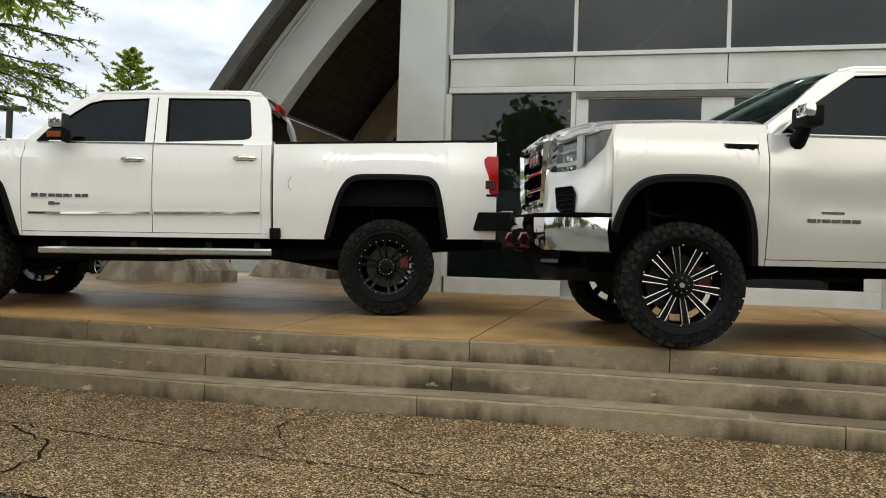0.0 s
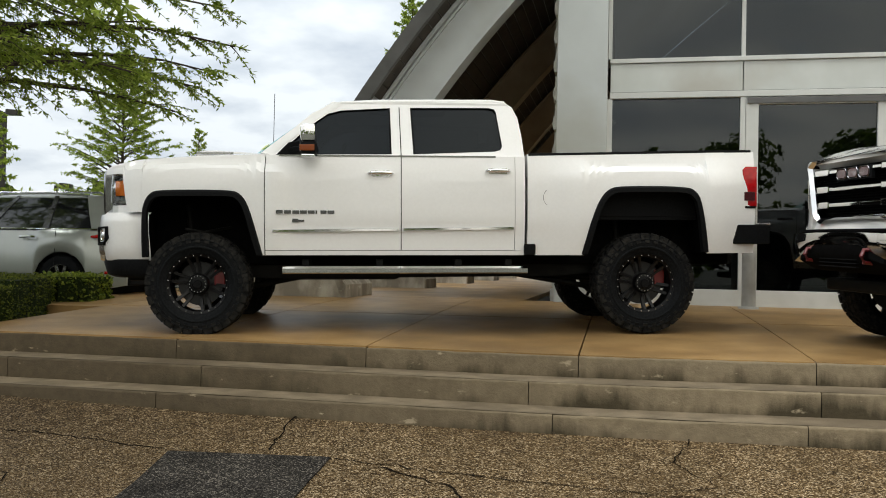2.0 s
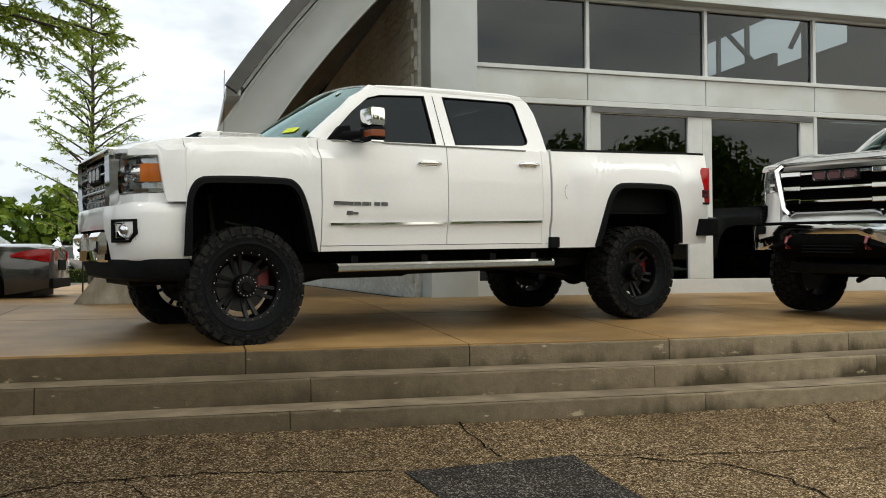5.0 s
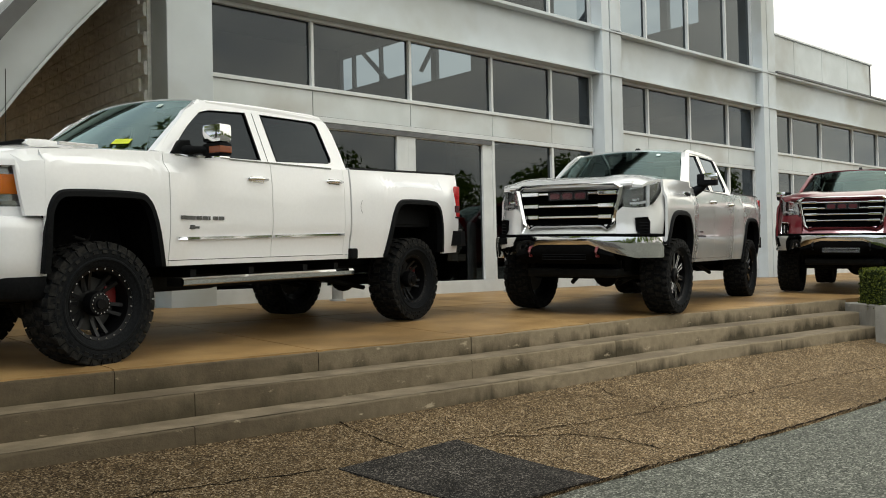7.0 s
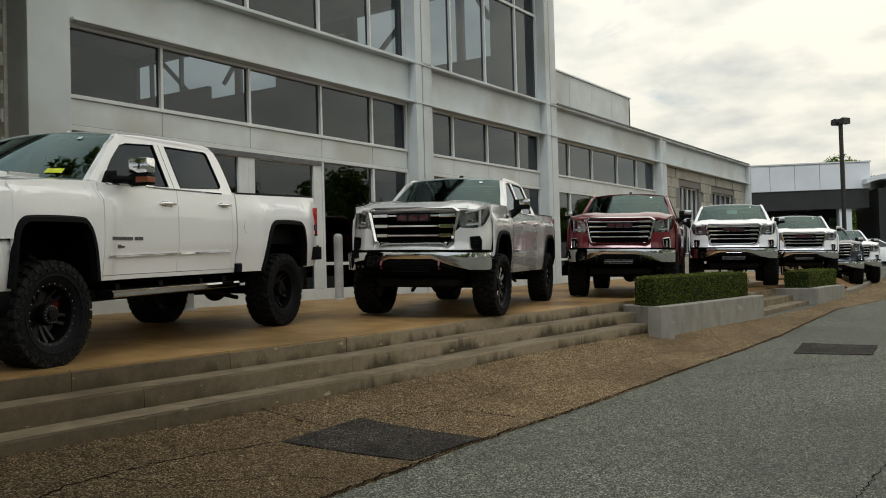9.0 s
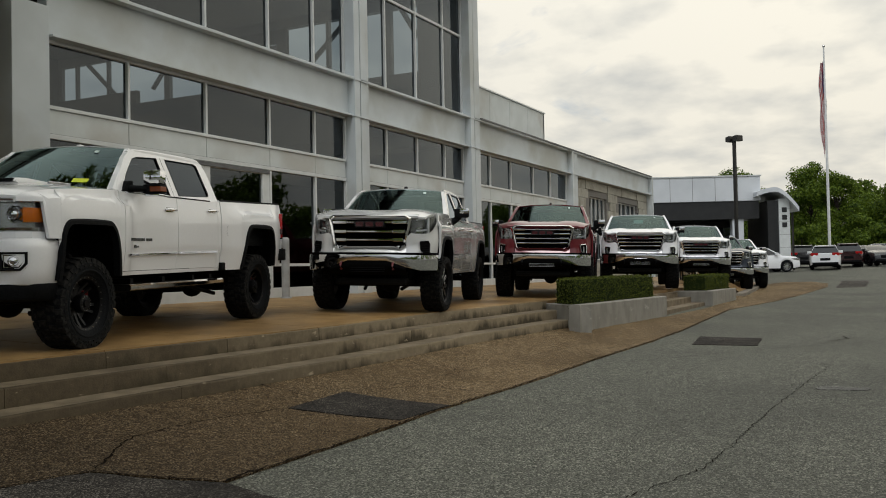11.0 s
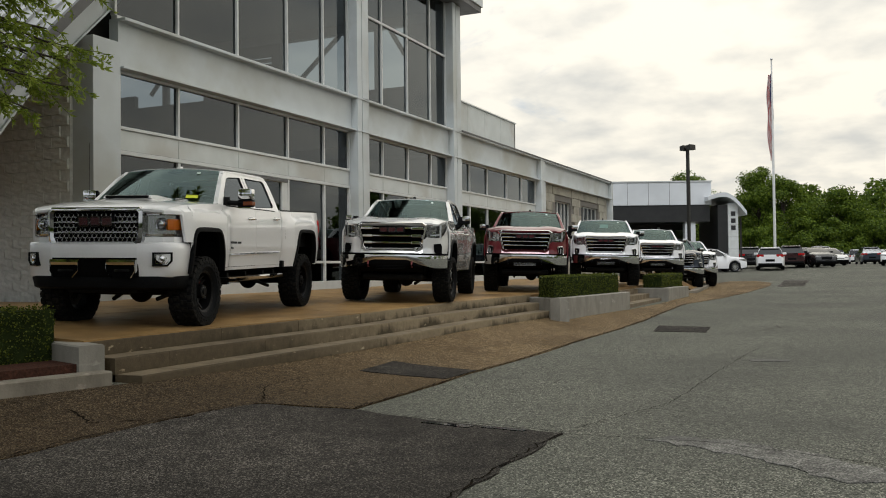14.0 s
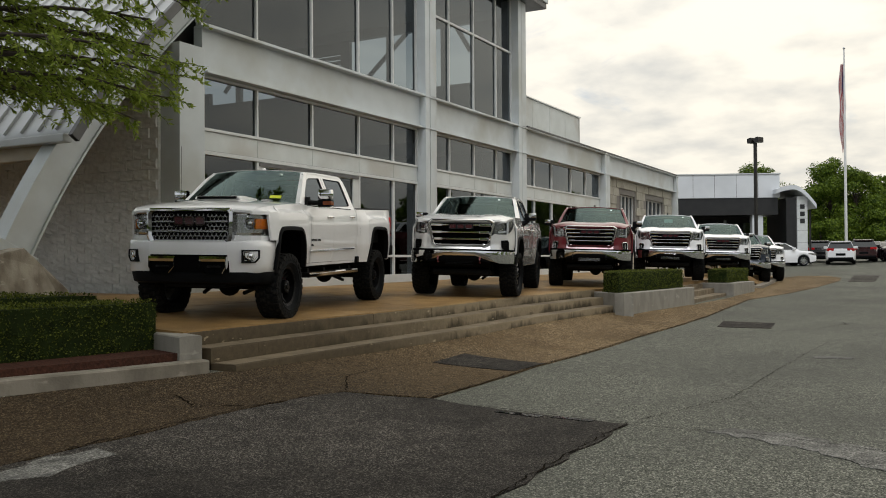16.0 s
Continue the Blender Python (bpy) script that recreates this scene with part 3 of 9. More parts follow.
def z_off(x):
    return 0.05 * ss(-3.5, 0.5, x) + 0.02 * ss(0.5, 4, x)


def z_plaza(x, y):
    k = min(1.0, max(0.0, (y - 6.6) / 5.3))
    fall = 0.36 * ss(19.5, 25, x) - 0.12 * ss(25, 32, x)
    return lerp(z_off(x) - fall, 0.19, 1 - (1 - k) ** 1.4)


def z_ground(x, y):
    d = y - y_kerb(x)
    if d <= 0.25:
        return z_road(x, y)
    back = lerp(-0.4, 0.12, ss(0.3, 7, d)) if x < 36 else 0.0
    if 15 < x < 36:
        back = -0.6 + 0.2 * ss(3, 9, d)
    far = 1.15 * ss(8, 70, x) - 0.46 - 0.25 * (1 - ss(0, 6, d))
    return max(back, far) if x > 20 else back


def steps_between(a, b, step):
    k = max(1, round((b - a) / step))
    return [lerp(a, b, i / k) for i in range(k)]


gx = steps_between(-420, -60, 40) + steps_between(-60, -20, 5) + steps_between(-20, 12, 0.5) + steps_between(12, 80, 2) + steps_between(80, 520, 40) + [520]
gy = steps_between(-420, -40, 40) + steps_between(-40, -4, 4) + steps_between(-4, 8, 0.3) + steps_between(8, 16, 1) + steps_between(16, 60, 6) + steps_between(60, 480, 40) + [480]
bm = bmesh.new()
grid(bm, [[(x, y, z_ground(x, y) - 0.004) for y in gy] for x in gx])
ground = tagged(part("ground", bm, M["road"], smooth=180), "worn grey asphalt driveway and lot", "ground", kind="structure")


def overlay(name, outline, material, lift, label, category, fine=0.4, edge=0.0, seed=1):
    """A thin sheet of another paving on the road, cut to an outline that runs a little unevenly."""
    rng = random.Random(seed)
    pts = []
    for (x0, y0), (x1, y1) in zip(outline, outline[1:] + outline[:1]):
        k = max(1, int(math.hypot(x1 - x0, y1 - y0) / fine))
        for i in range(k):
            j = edge if i else 0.0
            pts.append((lerp(x0, x1, i / k) + rng.uniform(-j, j), lerp(y0, y1, i / k) + rng.uniform(-j, j)))
    b = bmesh.new()
    loop = [b.verts.new((x, y, 0)) for x, y in pts]
    es = [b.edges.new((p, q)) for p, q in zip(loop, loop[1:] + loop[:1])]
    bmesh.ops.triangle_fill(b, edges=es, use_beauty=True)
    for _ in range(7):
        long = [e for e in b.edges if e.calc_length() > 0.9]
        if not long:
            break
        bmesh.ops.subdivide_edges(b, edges=long, cuts=1)
        bmesh.ops.triangulate(b, faces=b.faces)
    for v in b.verts:
        v.co.z = z_road(v.co.x, v.co.y) + lift
    rim = [e for e in b.edges if e.is_boundary]
    ext = bmesh.ops.extrude_edge_only(b, edges=rim)
    for v in [g for g in ext["geom"] if isinstance(g, bmesh.types.BMVert)]:
        v.co.z -= lift + 0.02
    return tagged(part(name, b, material, smooth=40), label, category, kind="structure")


front = [(x, y_kerb(x) + 0.05) for x in (3.2, 1, -1, -3, -5, -7, -8.3)]
right = [(31.6, 5.7), (27.5, 5.45), (21.6, 5.17), (18, 5.0), (15.7, 4.6), (11.5, 4.52), (7.4, 4.65), (5, 5.0)]
apron = [(-8.9, 6.2), (-10.6, 6.7), (-14, 7.6), (-22, 8.6), (-22, 5.2), (-11.3, 5.1), (-9.2, 5.0), (-8.15, 4.8), (-7.85, 3.92), (-4.6, 4.1), (-1.1, 3.96), (5, 3.86), (12, 4.08), (16, 3.75), (20, 3.5), (25, 3.2), (29, 2.85), (32, 3.0), (34, 3.9), (33.6, 5.2)] + right + front
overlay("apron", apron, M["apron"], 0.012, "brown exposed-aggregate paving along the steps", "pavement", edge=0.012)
overlay("patched_lane", [(-8.2, 1.76), (-8.1, 3.0), (-7.88, 3.9), (-8.17, 4.78), (-9.2, 4.98), (-11.3, 5.08), (-22, 5.18), (-22, 1.5), (-11, 1.78)], M["dark_asphalt"], 0.010, "dark patched asphalt strip in the driveway", "pavement", fine=0.16, edge=0.035, seed=2)
overlay("asphalt_patch", [(-5.5, 5.22), (-4.43, 5.30), (-4.36, 4.1), (-5.3, 4.12)], M["patch"], 0.022, "black square asphalt repair patch", "pavement", edge=0.012, seed=3)
overlay("asphalt_patch", [(2.88, 3.2), (4.3, 3.35), (4.5, 2.3), (3.1, 2.18)], M["patch"], 0.008, "dark grey square asphalt repair patch", "pavement", edge=0.012, seed=4)
overlay("asphalt_patch", [(28.5, 2.45), (34.4, 2.57), (34.4, 1.36), (28.7, 1.39)], M["dark_asphalt"], 0.006, "faded dark asphalt repair in the driveway", "pavement", edge=0.05, seed=5)
overlay("dusty_patch", [(-12.1, 4.95), (-11.6, 5.02), (-11.15, 4.95), (-11.2, 4.68), (-11.9, 4.62), (-12.2, 4.75)], M["dust"], 0.014, "pale dusty worn spot in the asphalt", "pavement", fine=0.1, edge=0.06, seed=8)
overlay("dusty_patch", [(-1.75, 0.9), (-1.5, 0.88), (-1.45, 0.4), (-1.7, 0.42)], M["dust"], 0.004, "pale worn spot in the asphalt", "pavement", fine=0.1, edge=0.05, seed=9)
overlay("dusty_patch", [(-8.2, 1.1), (-7.95, 0.95), (-8.0, 0.4), (-8.4, -0.3), (-9.0, -0.9), (-9.1, -0.3), (-8.5, 0.35)], M["dust"], 0.004, "pale dusty streak across the asphalt", "pavement", fine=0.1, edge=0.08, seed=10)
overlay("puddle", [(-8.26, 3.02), (-8.18, 2.97), (-8.2, 2.54), (-8.32, 2.56)], M["water"], 0.016, "narrow dark puddle in a seam", "puddle", fine=0.08, edge=0.012, seed=6)
overlay("puddle", [(-8.26, 2.46), (-8.17, 2.44), (-8.2, 2.06), (-8.28, 2.08)], M["water"], 0.016, "narrow dark puddle in a seam", "puddle", fine=0.08, edge=0.012, seed=7)


def crack(pts, width, lift, seed):
    """An open crack: a thin uneven dark strip."""
    rng = random.Random(seed)
    line = []
    for (x0, y0), (x1, y1) in zip(pts, pts[1:]):
        k = max(1, int(math.hypot(x1 - x0, y1 - y0) / 0.06))
        line += [(lerp(x0, x1, i / k) + rng.gauss(0, 0.012), lerp(y0, y1, i / k) + rng.gauss(0, 0.012)) for i in range(k)]
    b = bmesh.new()
    rows = []
    for i, (x, y) in enumerate(line):
        a = line[max(0, i - 1)]
        c = line[min(len(line) - 1, i + 1)]
        d = Vector((c[0] - a[0], c[1] - a[1])).normalized()
        w = width * rng.uniform(0.4, 1.3)
        rows.append([(x - d.y * w, y + d.x * w, z_road(x, y) + lift), (x + d.y * w, y - d.x * w, z_road(x, y) + lift)])
    grid(b, rows)
    return tagged(part("pavement_crack", b, M["crack"]), "dark open crack in the paving", "crack", kind="structure")


crack([(-4.95, 6.0), (-4.9, 5.6), (-4.88, 5.3)], 0.009, 0.019, 1)
crack([(-4.1, 5.2), (-3.6, 4.95), (-3.4, 4.6), (-3.45, 4.2)], 0.008, 0.019, 2)
crack([(-8.1, 4.8), (-7.4, 5.3), (-6.6, 5.4), (-5.5, 5.25)], 0.008, 0.019, 3)
crack([(-4.4, 5.28), (-2.5, 5.0), (-0.5, 4.8), (1.8, 4.65)], 0.006, 0.019, 4)
crack([(-9.7, 6.35), (-9.5, 5.8), (-9.7, 5.4), (-9.3, 5.05)], 0.012, 0.019, 5)
crack([(-7.87, 3.92), (-4.6, 4.1), (-1.1, 3.96), (5, 3.86), (12, 4.08)], 0.011, 0.019, 6)
crack([(-8.2, 1.76), (-8.1, 0.6), (-8.5, -0.6)], 0.007, 0.004, 7)
crack([(-0.6, 3.7), (1.5, 2.6), (3.4, 1.4), (6, 0.6)], 0.006, 0.004, 8)
crack([(-8.02, 3.3), (-8.15, 2.0), (-8.2, 1.76), (-9.6, 1.8), (-11.5, 1.78)], 0.007, 0.016, 9)
crack([(-11.3, 5.1), (-10.2, 5.08), (-9.2, 5.0), (-8.17, 4.8), (-7.87, 3.92)], 0.008, 0.021, 10)
crack([(4.4, 1.2), (4.9, 0.9), (5.6, 1.05)], 0.012, 0.004, 11)
crack([(-2.2, 5.9), (-2.35, 5.5), (-2.1, 5.15), (-2.5, 5.0)], 0.0042, 0.019, 12)
crack([(-1.4, 4.75), (-0.9, 4.4), (-1.1, 4.0)], 0.0042, 0.019, 13)
crack([(-7.0, 5.35), (-6.8, 4.9), (-6.2, 4.6), (-6.0, 4.15)], 0.0042, 0.019, 14)
crack([(0.3, 4.75), (0.5, 4.3), (0.2, 3.95)], 0.0042, 0.019, 15)
crack([(7.5, 3.9), (9.5, 2.4), (13, 1.5), (18, 1.2)], 0.0042, 0.004, 16)
crack([(-7.9, 1.75), (-6.0, 1.3), (-3.0, 1.2), (0.5, 0.9)], 0.0042, 0.004, 17)

# ---- plaza slabs and steps ----
JOINTS = [-8.45, -6.28, -4.63, -2.965, -1.31, 0.12, 1.75, 3.4, 5.2, 6.97, 8.62, 10.28, 11.93, 13.6, 15.25, 16.9, 18.56, 20.2, 21.9, 23.5, 25.2, 26.8, 28.5, 30.2, 31.9]
plaza = empty("plaza", Matrix(), "tan stained concrete plaza slabs in front of the showroom", "plaza", kind="structure")


def y_front(x):
    return y_edge(x) if x < 3.9 else max(float(np.interp(x, KX, KY)) + (0.95 if x < 15.6 else 0.25), 5.25)


def slab(x0, x1, f0, f1, thick, material, gap=0.006, parent=plaza, name="slab"):
    b = bmesh.new()
    xs = [x0 + gap, (x0 * 2 + x1) / 3, (x0 + 2 * x1) / 3, x1 - gap]
    n = 5
    top = [[(x, lerp(f0(x) + gap + 0.014, f1(x) - gap, j / n), 0) for j in range(n + 1)] for x in xs]
    top = [[(x, y, z_plaza(x, y)) for x, y, _ in row] for row in top]
    shell(b, top, (0, 0, -thick))
    return part(name, b, material, parent)


for x0, x1 in zip(JOINTS, JOINTS[1:]):
    slab(x0, x1, y_front, lambda x: 9.25, 0.17, M["slab"])
    slab(x0, x1, lambda x: 9.25, lambda x: 11.95, 0.17, M["slab"])
for y0, y1 in zip((11.95, 16.4, 21.0, 25.6, 30.2, 36), (16.4, 21.0, 25.6, 30.2, 36, 44)):
    for x0, x1 in zip((-9.6, -6.7, -3.96), (-6.7, -3.96, -3.96)):
        if x1 > x0:
            slab(x0, x1, lambda x: y0, lambda x: y1, 0.17, M["slab"])
slab(-9.6, -8.45, lambda x: 9.0, lambda x: 11.95, 0.17, M["slab"])

steps = empty("steps", Matrix(), "three wide weathered concrete steps with stained risers", "steps", kind="structure")
rng = random.Random(5)


def tier(k, ends, joints, top, bottom):
    """One step: its tread, its riser and a worn nose, in lengths between the joints."""
    stops = [ends[0]] + [j for j in joints if ends[0] < j < ends[1]] + [ends[1]]
    for a, c in zip(stops, stops[1:]):
        b = bmesh.new()
        rows = []
        n = max(2, int((c - a) / 0.12))
        for i in range(n + 1):
            x = lerp(a + 0.003, c - 0.003, i / n)
            y = y_edge(x) - k * GOING + rng.gauss(0, 0.0025)
            w = rng.uniform(0.006, 0.022)
            z = top + z_off(x) + rng.gauss(0, 0.0015)
            rows.append([(x, y + GOING + 0.06, bottom), (x, y + GOING + 0.06, z - 0.001), (x, y + w, z), (x, y + w * 0.3, z - w * 0.3), (x, y, z - w), (x, y - 0.004, bottom)])
        grid(b, rows)
        for end in (rows[0], rows[-1]):
            b.faces.new([b.verts.new(p) for p in end])
        bmesh.ops.remove_doubles(b, verts=b.verts, dist=0.0005)
        mid = top + z_off((a + c) / 2)
        bmesh.ops.translate(b, vec=(0, 0, -mid), verts=b.verts)
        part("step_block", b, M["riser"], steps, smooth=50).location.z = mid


tier(0, (-8.40, 3.95), JOINTS, -0.006, -0.30)
tier(1, (-8.40, 3.72), [-7.6, -5.87, -3.3, -1.35, 1.5], -RISE, -0.5)
tier(2, (-8.40, 3.42), [-6.05, -3.1, -1.5, 1.1], -2 * RISE, -0.75)
for k, ends in ((1, (-8.38, 3.7)), (2, (-8.38, 3.4))):
    b = bmesh.new()
    rows = []
    for i in range(60):
        x = lerp(*ends, i / 59)
        y = y_edge(x) - k * GOING
        rows.append([(x, y + 0.03, z_off(x) - k * RISE + 0.003), (x, y + GOING - 0.004, z_off(x) - k * RISE + 0.003)])
    grid(b, rows)
    part("tread", b, M["tread"], steps, "paler worn step tread")

# ---- planters and kerbs ----


def wall_run(name, pts, width, tops, bottom, material, label, category, parent=None, bevel=0.015):
    """A low wall along a line of plan points, with its own top height at each."""
    b = bmesh.new()
    rows = []
    for i, (x, y) in enumerate(pts):
        a, c = pts[max(0, i - 1)], pts[min(len(pts) - 1, i + 1)]
        d = Vector((c[0] - a[0], c[1] - a[1])).normalized()
        nx, ny = -d.y, d.x
        z = tops[i]
        w = bevel
        rows.append([(x, y, bottom), (x, y, z - w), (x + nx * w, y + ny * w, z), (x + nx * (width - w), y + ny * (width - w), z), (x + nx * width, y + ny * width, z - w), (x + nx * width, y + ny * width, bottom)])
    grid(b, rows, close=True)
    for end in (rows[0], rows[-1]):
        b.faces.new([b.verts.new(p) for p in end])
    bmesh.ops.remove_doubles(b, verts=b.verts, dist=0.0005)
    ob = part(name, b, material, parent, "" if parent is None else label)
    return tagged(ob, label, category, kind="structure") if parent is None else ob


def bed(name, outline, z, label):
    b = bmesh.new()
    prism(b, outline, "z", z - 0.35, z)
    return tagged(part(name, b, M["soil"]), label, "soil", kind="structure")


wall_run("planter_wall", [(2.93, 5.17), (5.2, 4.90), (7.45, 4.68)], 0.22, [0.03, 0.03, 0.03], -0.9, M["planter"], "smooth grey concrete planter wall beside the steps", "planter wall")
wall_run("planter_wall", [(3.95, 6.22), (2.96, 5.19)], 0.24, [0.02, 0.028], -0.9, M["planter"], "short grey concrete planter end wall by the steps", "planter wall")
wall_run("planter_wall", [(7.43, 4.70), (7.75, 6.1)], 0.22, [0.027, 0.02], -0.9, M["planter"], "short grey concrete planter end wall", "planter wall")
wall_run("planter_wall", [(12.25, 4.56), (14.0, 4.51), (15.5, 4.47)], 0.22, [0.0, 0.0, -0.02], -0.9, M["planter"], "smooth grey concrete planter wall", "planter wall")
wall_run("planter_wall", [(12.4, 5.9), (12.23, 4.58)], 0.22, [0.0, -0.003], -0.9, M["planter"], "short grey concrete planter end wall", "planter wall")
bed("planter_soil", [(3.3, 5.3), (7.4, 4.9), (7.6, 5.9), (4.1, 6.1)], -0.03, "dark mulch in the concrete planter")
bed("planter_soil", [(12.45, 4.76), (15.5, 4.68), (15.6, 5.5), (12.5, 5.7)], -0.05, "dark mulch in the concrete planter")
small = empty("small_steps", Matrix(), "short flight of pale concrete steps between the planters", "steps", kind="structure")
for i, (ya, z) in enumerate(((4.78, -0.31), (5.14, -0.16), (5.5, -0.01))):
    part("step_block", solid(7.72, 12.26, ya, 6.2, -0.8, z, 0.012), M["tread"], small)
far_kerb = [(15.6, 4.62), (16.4, 4.86), (18, 5.03), (21.6, 5.2), (24.5, 5.36), (27.5, 5.48), (30, 5.62), (31.4, 5.85), (32.0, 6.4), (32.1, 7.4)]
wall_run("kerb", far_kerb, 0.28, [z_road(x, y) + 0.12 for x, y in far_kerb], -0.9, M["kerb"], "pale concrete kerb curving along the drive", "kerb")
wall_run("kerb", [(15.7, 5.0), (18, 5.28), (21.2, 5.5)], 0.3, [-0.10, -0.17, -0.27], -0.9, M["kerb"], "pale upper concrete kerb step", "kerb")
wall_run("planter_wall", [(-8.52, 6.42), (-8.12, 7.55)], 0.26, [-0.01, 0.0], -0.8, M["planter"], "grey concrete cheek wall at the end of the steps", "planter wall")
wall_run("kerb", [(-30, 9.0), (-18, 8.3), (-14, 7.75), (-12, 7.25), (-10.6, 6.8), (-9.7, 6.5), (-8.62, 6.22)], 0.2, [-0.26] * 7, -0.8, M["kerb"], "pale concrete kerb round the planting bed", "kerb")
bed("planting_bed", [(-8.5, 6.5), (-10.6, 7.0), (-14, 7.95), (-30, 9.3), (-30, 10.5), (-9.2, 10.5), (-8.6, 9.5), (-8.3, 8.9)], -0.19, "red-brown mulch in the planting bed")


def hedge(name, outline, z0, z_top, seed, leaf=0.022, density=2600, material="hedge", label="clipped boxwood hedge"):
    """A clipped hedge: a dark core and leaves all over its faces. z_top(x, y) is its height."""
    r = random.Random(seed)
    thing = empty(name, Matrix(), label, "hedge")
    b = bmesh.new()
    lo = [b.verts.new((x, y, z0)) for x, y in outline]
    hi = [b.verts.new((x, y, z_top(x, y) - 0.03)) for x, y in outline]
    k = len(outline)
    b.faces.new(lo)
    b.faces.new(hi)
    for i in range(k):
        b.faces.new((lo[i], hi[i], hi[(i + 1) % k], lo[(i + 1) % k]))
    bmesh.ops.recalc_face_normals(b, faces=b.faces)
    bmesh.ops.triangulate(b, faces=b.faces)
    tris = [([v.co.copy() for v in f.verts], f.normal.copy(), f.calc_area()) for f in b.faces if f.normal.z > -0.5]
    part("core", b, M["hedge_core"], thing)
    verts, faces = [], []
    for (p, q, s), n, area in tris:
        for _ in range(int(area * density)):
            u, v = r.random(), r.random()
            if u + v > 1:
                u, v = 1 - u, 1 - v
            at = p + (q - p) * u + (s - p) * v
            lump = 0.03 * noise.noise(at * 6) + 0.02 * noise.noise(at * 17)
            at = at + n * (r.uniform(-0.02, 0.035) + lump)
            d = (n + Vector((r.gauss(0, 0.7), r.gauss(0, 0.7), r.gauss(0, 0.7)))).normalized()
            e = d.cross(Vector((r.gauss(0, 1), r.gauss(0, 1), r.gauss(0, 1)))).normalized() * leaf * r.uniform(0.6, 1.3)
            d = d * leaf * r.uniform(0.7, 1.5)
            i = len(verts)
            verts += [at - e * 0.5, at + d * 0.5 - e * 0.1, at + e * 0.5 + d * 0.15, at - d * 0.4]
            faces.append((i, i + 1, i + 2, i + 3))
    me = bpy.data.meshes.new("leaves")
    me.from_pydata(verts, [], faces)
    me.materials.append(M[material])
    leaves = new("leaves", me)
    leaves.parent = thing
    tagged(leaves, kind="stuff")
    return thing


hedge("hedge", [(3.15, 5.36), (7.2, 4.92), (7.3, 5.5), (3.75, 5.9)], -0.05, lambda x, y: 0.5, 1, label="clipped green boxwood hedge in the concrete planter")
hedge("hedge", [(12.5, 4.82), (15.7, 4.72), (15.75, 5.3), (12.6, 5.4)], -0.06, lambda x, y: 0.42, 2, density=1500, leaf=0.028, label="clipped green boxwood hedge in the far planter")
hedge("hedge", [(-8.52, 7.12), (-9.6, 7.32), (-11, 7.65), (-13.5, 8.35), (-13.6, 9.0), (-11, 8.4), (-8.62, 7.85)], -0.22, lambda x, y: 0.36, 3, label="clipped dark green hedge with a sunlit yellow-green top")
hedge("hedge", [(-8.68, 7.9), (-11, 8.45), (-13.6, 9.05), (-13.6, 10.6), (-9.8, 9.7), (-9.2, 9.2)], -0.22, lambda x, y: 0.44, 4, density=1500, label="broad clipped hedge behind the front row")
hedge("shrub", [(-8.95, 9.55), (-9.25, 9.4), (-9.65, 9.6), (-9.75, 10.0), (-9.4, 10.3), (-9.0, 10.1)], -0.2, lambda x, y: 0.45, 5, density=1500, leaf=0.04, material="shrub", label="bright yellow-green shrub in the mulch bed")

# ---- showroom ----
FY = 11.94
BAYS = [[-2.85, -1.155, 0.78, 2.71, 4.345, 5.6], [6.33, 7.55, 9.2, 10.87, 12.1], [12.86, 14.12, 15.85, 17.94, 19.73, 21.55]]
arch_line = []
x, z, th, s = -6.755, 1.02, radians(63), 0.0
while z < 9.85:
    arch_line.append((x, z, th))
    x, z = x + 0.1 * math.cos(th), z + 0.1 * math.sin(th)
    s += 0.1
    th -= 0.1 / (15.2 if s < 4.6 else 60.0)


def arch_pt(i, off):
    px, pz, pt = arch_line[i]
    return px - off * math.sin(pt), pz + off * math.cos(pt)


def z_arch(xx, off):
    """Height of the arch, moved by off across itself, over a place x."""
    if xx > arch_line[-1][0]:
        return 9.9
    best = min(range(len(arch_line)), key=lambda i: abs(arch_pt(i, off)[0] - xx))
    return arch_pt(best, off)[1]


showroom = empty("showroom", Matrix(), "white steel and tinted glass showroom with a curved arch roof", "building", kind="structure")


def sbox(name, x0, x1, y0, y1, z0, z1, material, bevel=0.0, label=""):
    return part(name, solid(x0, x1, y0, y1, z0, z1, bevel), M[material], showroom, label)


def pane(x0, x1, z0, z1, y=FY):
    b = bmesh.new()
    n = 1
    if z1 is None:
        n = 8
        rows = [[(lerp(x0, x1, i / n), y, z0), (lerp(x0, x1, i / n), y, min(z_arch(lerp(x0, x1, i / n), -0.1), 9.9))] for i in range(n + 1)]
        rows = [r for r in rows if r[1][2] > z0 + 0.02]
        if len(rows) < 2:
            b.free()
            return
    else:
        rows = [[(x0, y, z0), (x0, y, z1)], [(x1, y, z0), (x1, y, z1)]]
    shell(b, rows, (0, 0.012, 0))
    part("pane", b, M["facade_glass"], showroom, "dark tinted window pane", outward=(0, -1, 0))


def mullion(x, z0, z1, w=0.05, y0=-0.06, y1=0.05):
    sbox("mullion", x - w / 2, x + w / 2, FY + y0, FY + y1, z0, z1, "frame")


